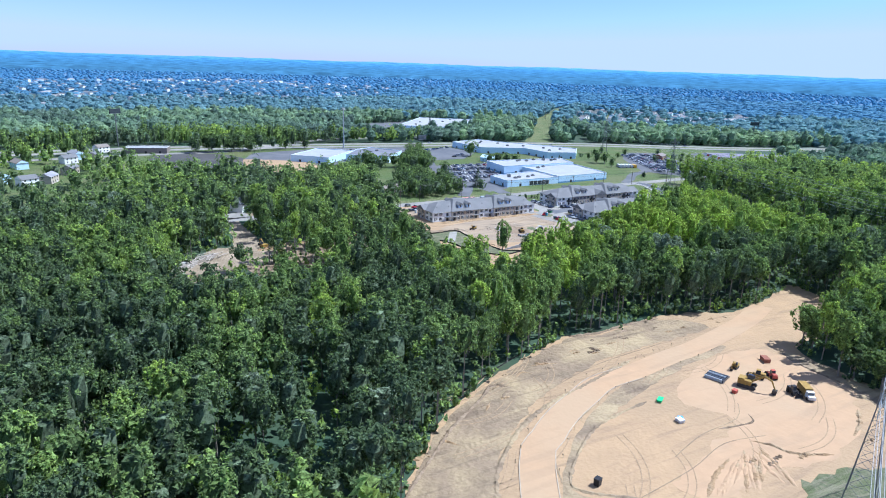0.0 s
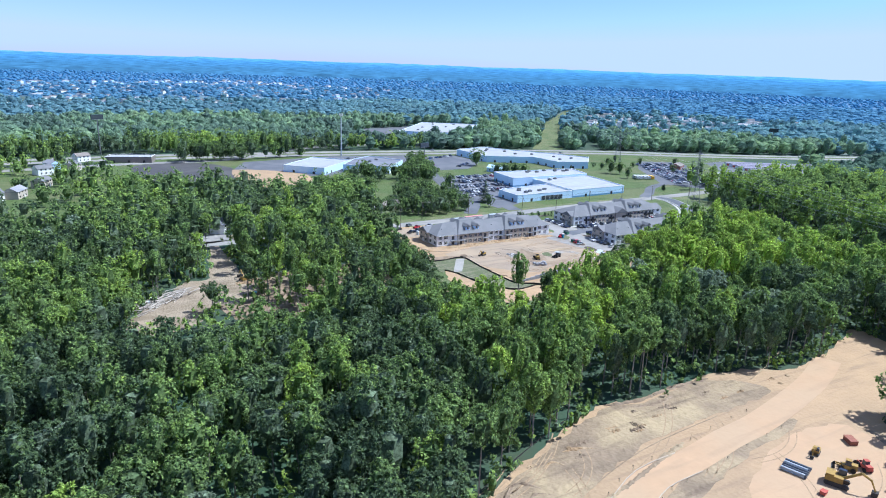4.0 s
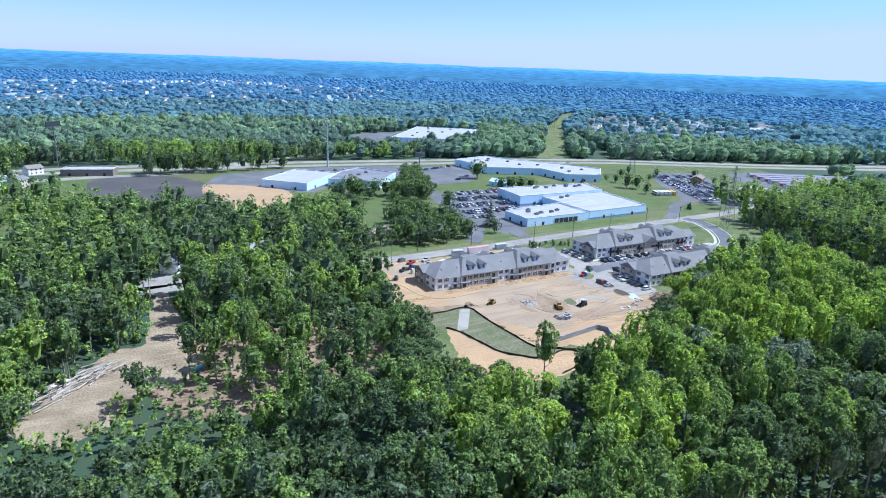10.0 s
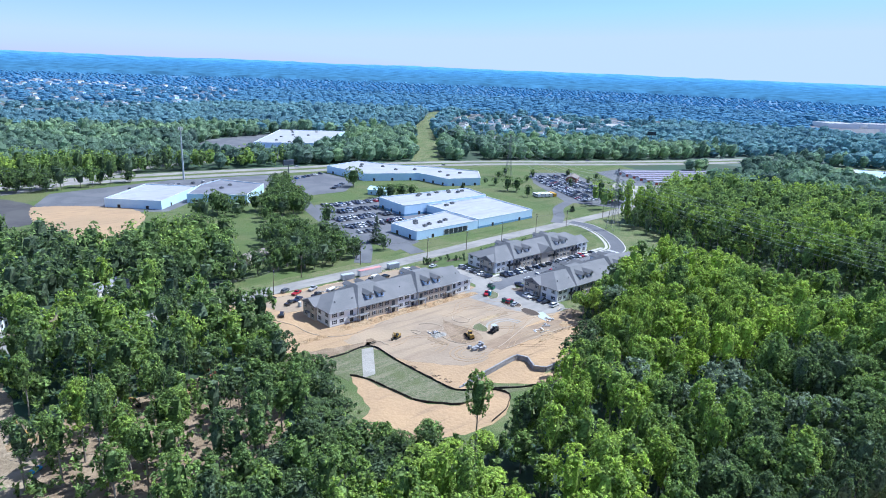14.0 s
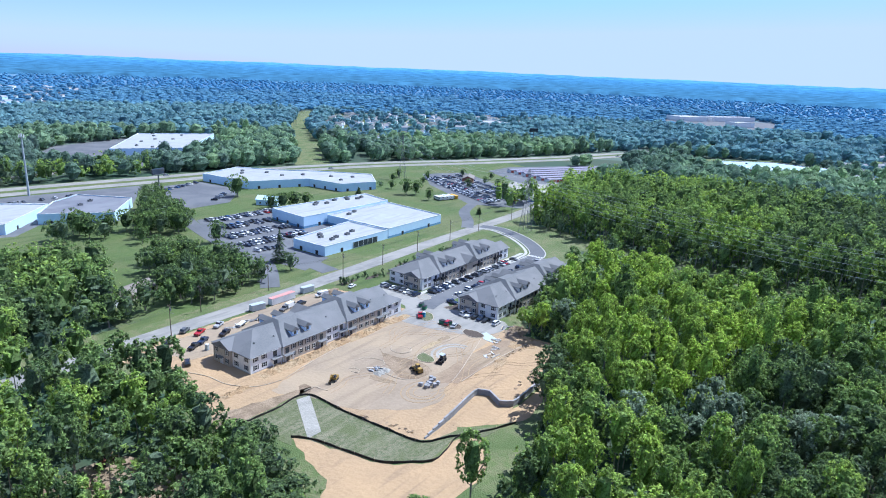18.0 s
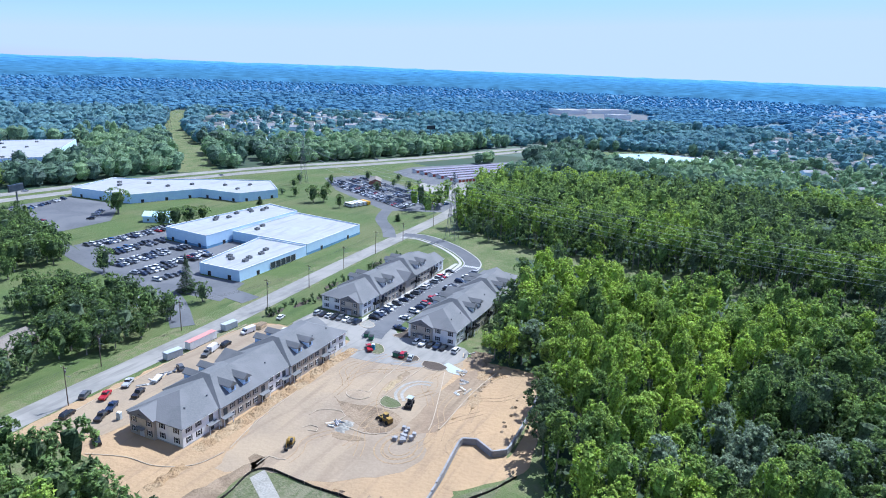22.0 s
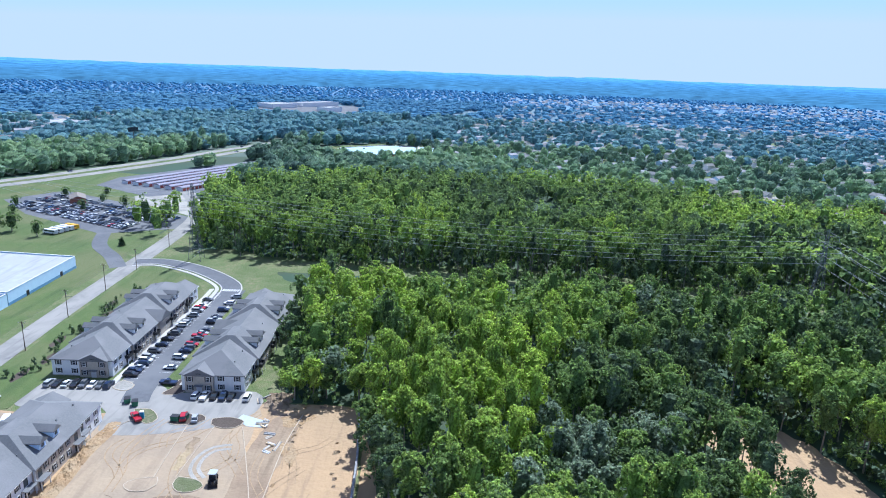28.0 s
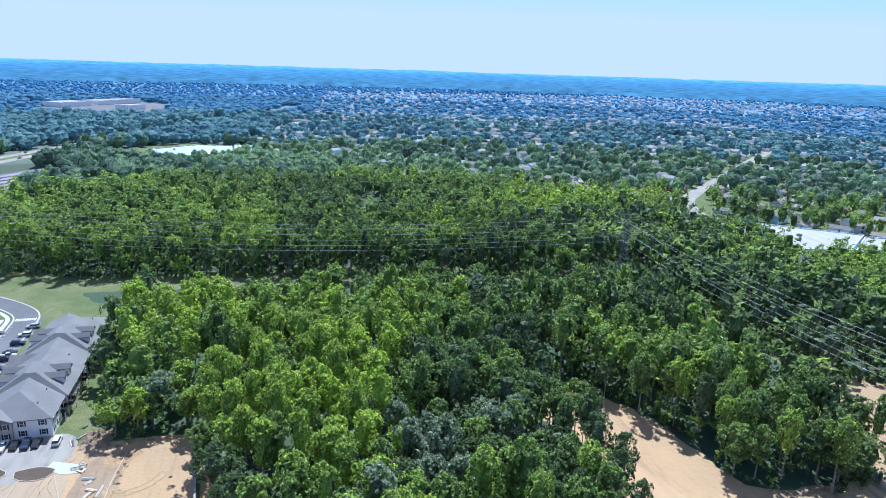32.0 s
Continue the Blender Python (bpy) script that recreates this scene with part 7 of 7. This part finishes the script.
order = [(.3, 0), (.42, 1), (.52, 2), (.62, 3), (.72, 4), (.82, 5)]
for i in np.where(single)[0]:
    if poplar[i]:
        vi = min(order, key=lambda o: abs(o[0] - tint[i]))[1]
    else:
        vi = 6 + min(3, max(0, int((tint[i] - .15) * 10)))
    cm, tm, hv, rv = VARIANTS[vi]
    ob = empty("tree", float(x[i]), float(y[i]), 0, float(trng.uniform(0, 360)))
    s = h[i] / hv
    ob.scale = (r[i] / rv, r[i] / rv, s)
    tagged(ob, ("tall narrow poplar in full green leaf at the wood" if poplar[i] else "broad dark green oak in full leaf in the wood"), "tree", "trees of the wood")
    share("trunk", tm, ob)
    share("crown", cm, ob)
m = ~single
# the stretch of wood below the flight, then the wood beyond it, then what lies behind
front = near_line(x, y, [(-150, -110), (-110, -150), (-60, -130), (20, -110), (60, -120)], 78)
seen = (y > -250) & (x > -215 - (y + 150) * .12)
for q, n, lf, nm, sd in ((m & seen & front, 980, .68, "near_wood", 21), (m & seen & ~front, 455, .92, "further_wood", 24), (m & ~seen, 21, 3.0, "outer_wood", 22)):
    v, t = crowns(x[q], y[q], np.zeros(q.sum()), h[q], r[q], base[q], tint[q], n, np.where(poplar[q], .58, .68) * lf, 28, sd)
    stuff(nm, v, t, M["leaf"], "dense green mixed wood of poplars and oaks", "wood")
trunk_stuff("near_trunks", trunks(x[m], y[m], np.zeros(m.sum()), h[m] * (base[m] + .25), trng.uniform(.17, .32, m.sum())), "slim grey-brown trunks of the wood")
# low understorey that closes the floor of the wood
ux, uy = scatter(-330, -345, 300, 62, 6.4, 16)
ok = wooded(ux, uy)
ux, uy = ux[ok], uy[ok]
ku = len(ux)
v, t = crowns(ux, uy, np.zeros(ku), trng.uniform(3, 9, ku), trng.uniform(2.2, 3.8, ku), np.full(ku, .05), np.clip(trng.normal(.42, .14, ku), .12, 1), 28, np.full(ku, .8), 6, 27, shade_core=False)
stuff("understorey", v, t, M["leaf"], "low green understorey of the wood", "understorey")
# brush along the edges of the clearings
bx, by = scatter(-330, -345, 300, 62, 3.2, 6)
e = np.zeros(len(bx), bool)
for d in ((5, 0), (-5, 0), (0, 5), (0, -5)):
    e |= ~wooded(bx + d[0], by + d[1])
e &= wooded(bx, by) & (trng.random(len(bx)) < .55)
bx, by = bx[e], by[e]
kb = len(bx)
v, t = crowns(bx, by, np.zeros(kb), trng.uniform(1.2, 5.5, kb), trng.uniform(.9, 2.2, kb), np.full(kb, -.1), np.clip(trng.normal(.5, .15, kb), 0, 1), 42, np.full(kb, .42), 6, 23)
stuff("brush", v, t, M["leaf"], "green brush along the edge of the wood", "brush")

# 2. woods round about
def ring_wood(step, lo, hi, seed, n, leaf, name, material, hm, label, rscale):
    x, y = scatter(CX - hi, CY - hi, CX + hi, CY + hi, step, seed)
    d = np.hypot(x - CX, y - CY) + trng.normal(0, 0.03 * max(lo, 400), len(x))
    near = (x > -330) & (x < 300) & (y > -345) & (y < 62)
    ang = np.degrees(np.arctan2(y - CY, x - CX))
    ok = (d < hi) & (d > lo) & ~near & (ang > (-85 if hi < 700 else -64)) & (ang < (128 if hi < 700 else 110))
    x, y = x[ok], y[ok]
    ok = wooded(x, y)
    town = np.zeros(len(x), bool)
    for p in TOWNS:
        town |= inside(x, y, p)
    ok &= ~town | (trng.random(len(x)) < np.where((x < -150) & (y < 400), 0.32, np.where(inside(x, y, TOWN_NE), 0.2, 0.36)))
    ok |= town & wooded(x, y) & (np.hypot(x - CX, y - CY) > 1500) & (trng.random(len(x)) < .35)
    ok &= value_noise(x, y, 60, seed + 1) > 0.10
    x, y, town = x[ok], y[ok], town[ok]
    k = len(x)
    h = np.clip(trng.normal(hm, hm * .18, k), 3, 28) * np.where(town, .8, 1)
    r = np.minimum(trng.uniform(.42, .72, k) * step * rscale * np.where(town, .85, 1), h * (.62 if hi < 1500 else 1.15))
    tint = np.clip(.40 + np.where(x > 150, .12, 0) + (value_noise(x, y, 70, seed + 2) - .5) * .6 + trng.normal(0, .13, k), .1, 1)
    lf = np.full(k, leaf) * trng.uniform(.85, 1.2, k)
    z0 = lift(np.hypot(x - CX, y - CY))
    if hi < 700:
        v, t = crowns(x, y, z0, h, r, np.full(k, .12), tint, n, lf, 9, seed + 3, bunch=3)
    else:
        v, t = round_crowns(x, y, z0, h, r, np.full(k, .05), tint, n, lf, seed + 3)
    stuff(name, v, t, material, label, "wood")
    return k


ring_wood(9.5, 0, 600, 31, 93, 0.92, "surrounding_wood", M["leaf"], 16, "dense green woods round the clearings", 1.05)
# each ring farther out takes a bluer, haze-painted leaf colour
ring_wood(11.5, 600, 900, 41, 64, 1.0, "middle_wood", M["leaf_haze_beyond"], 16, "green woods and garden trees beyond the highway, faintly tinted with haze", 1.0)
ring_wood(14, 900, 1350, 45, 18, 1.5, "far_wood", M["leaf_haze_far"], 15, "far green woods and garden trees, haze tinted into the leaves", 1.0)
# low flat crowns hide their dark sides, as haze would
ring_wood(18, 1350, 1850, 51, 8, 2.4, "distant_wood", M["leaf_haze_blue"], 10, "distant woods and garden trees, leaf colour blued with painted haze", 1.0)
ring_wood(22, 1850, 2480, 55, 0, 2, "skyline_wood", M["leaf_haze_skyline"], 5.5, "far woods below the skyline, painted blue with haze", 1.0)

# 3. trees that stand by themselves round the warehouses and the yards
LONE = [(60, 172, 11, 4.2, .4), (177, 246, 17, 8.5, .42), (175, 192, 11, 7.5, .35), (184, 190, 11, 7.5, .3), (192, 187, 10, 6, .33), (168, 196, 10, 6, .33), (279, 165, 13, 6.5, .35), (285, 160, 12, 6, .32), (275, 139, 10, 4, .3), (84, 78, 9, 4.2, .2), (62, 106, 14, 6.5, .35), (53, 124, 15, 7, .3), (46, 133, 15, 7, .3), (44, 120, 14, 6, .28), (36, 112, 14, 7, .33), (89, 146, 13, 6, .3), (43, 87, 12, 6, .5), (27, 90, 13, 7, .25), (25, 80, 13, 6.5, .3), (53, 75, 10, 5, .4), (61, 74, 9, 4.6, .25), (45, 69, 9, 4.5, .35), (31, 73, 11, 6, .22), (-10, 72, 13, 6.5, .3), (-2, 80, 12, 6, .3), (8, 78, 13, 6.5, .25), (-18, 88, 14, 7, .28), (-16, 100, 14, 7, .32), (2, 128, 16, 7.5, .3), (-2, 141, 16, 8, .33), (9, 151, 16, 8, .3), (15, 128, 12, 6, .36), (-6, 118, 15, 7.5, .28), (-12, 130, 16, 8, .3), (20, 146, 14, 7, .34), (100, 222, 15, 6, .28), (108, 236, 14, 6, .3), (116, 250, 14, 6, .3), (88, 210, 15, 7, .3), (80, 200, 15, 7, .34), (74, 188, 14, 6, .3), (96, 196, 13, 6, .32), (92, 182, 12, 5.5, .3), (126, 268, 14, 5, .2), (290, 190, 7, 4, .3), (330, 188, 6, 3.4, .3), (352, 200, 8, 4, .3), (346, 150, 8, 3.6, .35), (360, 128, 9, 4, .35), (330, 100, 6, 3, .3), (372, 150, 7, 3.6, .3), (388, 186, 8, 4, .35), (398, 160, 7, 3.5, .3), (340, 225, 8, 4, .3), (320, 215, 7, 4, .3), (356, 96, 7, 3, .3), (262, 84, 4, 2, .2), (-48, 345, 15, 8, .3), (-70, 350, 17, 8, .3), (-30, 350, 15, 8, .3), (10, 352, 12, 7, .32), (30, 350, 10, 6, .32), (290, 203, 5, 3, .15), (252, 24, 14, 4, .2), (248, 12, 13, 4, .2), (-30, 340, 13, 7, .3)]
GROVES = [([(-42, 132), (-14, 152), (4, 146), (8, 130), (6, 106), (12, 76), (-4, 70), (-22, 70), (-60, 100)], 8.5, 14), ([(36, 68), (64, 68), (66, 92), (56, 110), (62, 132), (46, 140), (34, 122), (40, 98), (20, 92), (14, 74)], 9, 12), ([(66, 176), (92, 176), (104, 200), (122, 250), (108, 262), (92, 222), (74, 204)], 9, 13), ([(-92, 338), (-60, 340), (40, 344), (40, 352), (-60, 358), (-90, 354)], 10, 19), ([(20, 205), (60, 226), (72, 204), (60, 190)], 10, 13)]
GT = []
for poly, st, hh in GROVES:
    gx, gy = scatter(min(p[0] for p in poly), min(p[1] for p in poly), max(p[0] for p in poly), max(p[1] for p in poly), st, 71)
    ok = inside(gx, gy, poly)
    for hx0, hy0 in HOMES:
        ok &= ~near_line(gx, gy, [(hx0, hy0), (hx0 - 9, hy0 - 15)], 10)
    GT += [(px, py, hh * trng.uniform(.8, 1.25), st * trng.uniform(.5, .72), trng.uniform(.15, .5)) for px, py in zip(gx[ok], gy[ok])]
GT = np.array(GT)
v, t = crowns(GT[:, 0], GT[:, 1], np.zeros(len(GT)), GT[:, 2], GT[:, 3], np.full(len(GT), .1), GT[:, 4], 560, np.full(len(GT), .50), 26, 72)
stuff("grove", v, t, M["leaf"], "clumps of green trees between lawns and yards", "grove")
trunk_stuff("grove_trunks", trunks(GT[:, 0], GT[:, 1], np.zeros(len(GT)), GT[:, 2] * .5, np.full(len(GT), .25)), "brown trunks of the clumps of trees")
LV = []
for i, tn in enumerate((.15, .25, .33, .42)):
    one = lambda v: np.array([v], float)
    cv, ct = crowns(one(0), one(0), one(0), one(14), one(6.5), one(.10), one(tn), 1190, one(.40), 28, 300 + i)
    cm = fast_mesh("crown", cv, 3, M["leaf"], ct)
    bm = bmesh.new()
    cyl(bm, (0, 0, -.3), (.1, .1, 8), .38, .2, 7)
    for j in range(5):
        cyl(bm, (.05, .05, 3 + j), (math.cos(j * 2.2) * 3.6, math.sin(j * 2.2) * 3.6, 6 + j), .13, .05, 5)
    tm = bpy.data.meshes.new("trunk")
    bm.to_mesh(tm)
    bm.free()
    tm.materials.append(M["bark"])
    LV.append((cm, tm, tn))
for x0, y0, h0, r0, tn in LONE:
    if min(math.hypot(x0 - hx0 + 4, y0 - hy0 + 7) for hx0, hy0 in HOMES) < 13:
        continue
    cm, tm, _ = min(LV, key=lambda q: abs(q[2] - tn))
    ob = empty("tree", x0, y0, 0, float(trng.uniform(0, 360)))
    ob.scale = (r0 / 6.5, r0 / 6.5, h0 / 14)
    tagged(ob, "broad round-crowned green tree standing in grass", "tree", "trees round the warehouses")
    share("trunk", tm, ob)
    share("crown", cm, ob)

# the dark spruce beside the lot
def spruce(x0, y0, h0, r0):
    g = np.random.default_rng(77)
    n = 900
    z = g.random(n) ** 1.3
    a = g.random(n) * math.tau
    rad = (1 - z) * r0 * (0.75 + .25 * np.sin(a * 5 + z * 40)) * g.uniform(.7, 1.05, n)
    p = np.stack([np.cos(a) * rad, np.sin(a) * rad, .8 + z * h0], 1)
    out = np.stack([np.cos(a), np.sin(a), np.full(n, -.25)], 1)
    side = np.stack([-np.sin(a), np.cos(a), np.zeros(n)], 1)
    s = (0.35 + .6 * (1 - z))[:, None]
    v = np.stack([p + out * s, p - out * s * .6 + side * s * .6, p - out * s * .6 - side * s * .6], 1).reshape(-1, 3)
    ob = empty("spruce", x0, y0)
    tagged(ob, "tall dark green spruce beside the parking lot", "tree")
    share("crown", fast_mesh("crown", v, 3, M["leaf"], np.full(len(v), 0.13)), ob)
    part("trunk", cyl(bmesh.new(), (0, 0, -.2), (0, 0, h0 * .9), .32, .05), M["bark"], ob)


spruce(90, 93, 17, 5)
spruce(262, 83, 4.5, 1.6)
spruce(252, 192, 5, 2.2)

# young shrubs in the lawn behind the apartment block
srng = random.Random(9)
SH = []
for i in range(3):
    one = lambda v: np.array([v], float)
    cv, ct = crowns(one(0), one(0), one(0), one(2.0), one(.8), one(.02), one(.08 + .1 * i), 90, one(.26), 6, 400 + i)
    SH.append(fast_mesh("foliage", cv, 3, M["leaf"], ct))
for k in range(64):
    t = srng.random()
    px, py = 84 + t * 104, 41 + 3.0 * math.sin(t * 17) + srng.uniform(-3, 3)
    ob = new("shrub", SH[k % 3])
    s = srng.uniform(.5, 1.3)
    ob.matrix_basis = pose(px, py, .1, 0, 0, srng.uniform(0, 360))
    ob.scale = (s, s, s * srng.uniform(.8, 1.7))
    tagged(ob, "young dark green shrub in a mulch bed", "shrub", "shrubs behind the apartment block")
for k in range(7):
    px = 90 + 13.5 * k
    py = 41 + 3.0 * math.sin((px - 84) / 104 * 17)
    slab("mulch_bed", [(px + 5.5 * math.cos(a * .7) * (1 + .2 * math.sin(a * 3)), py + 1.7 * math.sin(a * .7)) for a in range(9)], .14, M["mulch"], "dark mulch planting bed in the lawn", category="planting bed")

# ---- houses of the suburbs ----
hx, hy = scatter(150, -1100, 1300, 800, 26, 61)
ok = (inside(hx, hy, TOWN_E) | inside(hx, hy, TOWN_NE)) & ~near_line(hx, hy, [(297, -398), (388, -447), (455, -520), (700, -800)], 13) & ~near_line(hx, hy, STRIP, 26) & (trng.random(len(hx)) < .85)
hx, hy = hx[ok], hy[ok]
d = np.hypot(hx - CX, hy - CY)
o = np.argsort(d)
hx, hy = hx[o], hy[o]
hrng = random.Random(4)
for i in range(min(100, len(hx))):
    w = hrng.randrange(5)
    two = hrng.random() < .35
    nm = ("white", "beige", "pale blue", "brick", "white")[w]
    house(float(hx[i]), float(hy[i]), hrng.choice([-60, 30]) + hrng.uniform(-8, 8), hrng.uniform(11, 16), hrng.uniform(7.5, 9.5), 5.2 if two else 2.9, HW[w], HR[hrng.randrange(4)], f"{nm} {'two-storey ' if two else ''}house with a gabled roof among garden trees", 2.0, two, wins=1)


def far_houses(x, y, name, label):
    walls, roofs = [[], []], [[], []]
    for i in range(len(x)):
        c = math.cos(i * 1.7)
        a = radians(hrng.choice([-60, 30]) + hrng.uniform(-8, 8))
        w, d2, hh = hrng.uniform(11, 17), hrng.uniform(8, 10), hrng.choice([3, 3, 5.4])
        z = float(lift(math.hypot(x[i] - CX, y[i] - CY)))
        ca, sa = math.cos(a), math.sin(a)
        P = lambda u, v2, zz: (x[i] + u * ca - v2 * sa, y[i] + u * sa + v2 * ca, z + zz)
        q = [(-w / 2, -d2 / 2), (w / 2, -d2 / 2), (w / 2, d2 / 2), (-w / 2, d2 / 2)]
        s = i % 2
        for j in range(4):
            u, v2 = q[j], q[(j + 1) % 4]
            walls[s] += [P(*u, -.5), P(*v2, -.5), P(*v2, hh), P(*u, hh)]
        e = .4
        roofs[s] += [P(-w / 2 - e, -d2 / 2 - e, hh), P(w / 2 + e, -d2 / 2 - e, hh), P(w / 2 + e, 0, hh + 2.2), P(-w / 2 - e, 0, hh + 2.2)]
        roofs[s] += [P(w / 2 + e, d2 / 2 + e, hh), P(-w / 2 - e, d2 / 2 + e, hh), P(-w / 2 - e, 0, hh + 2.2), P(w / 2 + e, 0, hh + 2.2)]
        for t2 in (-1, 1):
            walls[s] += [P(t2 * w / 2, -d2 / 2, hh), P(t2 * w / 2, d2 / 2, hh), P(t2 * w / 2, .05, hh + 2.1), P(t2 * w / 2, -.05, hh + 2.1)]
    ob = empty(name)
    tagged(ob, label, "houses", kind="stuff")
    for s in (0, 1):
        for nm, vv, m in (("walls", walls[s], (M["white_siding"], M["blue_shade_wall"])[s]), ("roofs", roofs[s], (M["roof"], M["grey_roof"])[s])):
            w2 = new(nm, fast_mesh(nm, np.array(vv), 4, m))
            w2.parent = ob
            tagged(w2, kind="stuff")


far_houses(hx[100:], hy[100:], "suburb_houses", "many small white and pale houses among trees")
gx, gy = scatter(-700, -1900, 2200, 2100, 36, 63)
dd = np.hypot(gx - CX, gy - CY)
tw = (inside(gx, gy, TOWN_E) & (gx > 1300) | inside(gx, gy, TOWN_E) & (gy < -1100)) | inside(gx, gy, TOWN_FN)
ok = tw & (dd < 2300) & (trng.random(len(gx)) < .62)
far_houses(gx[ok], gy[ok], "far_houses", "far suburb of small pale houses")
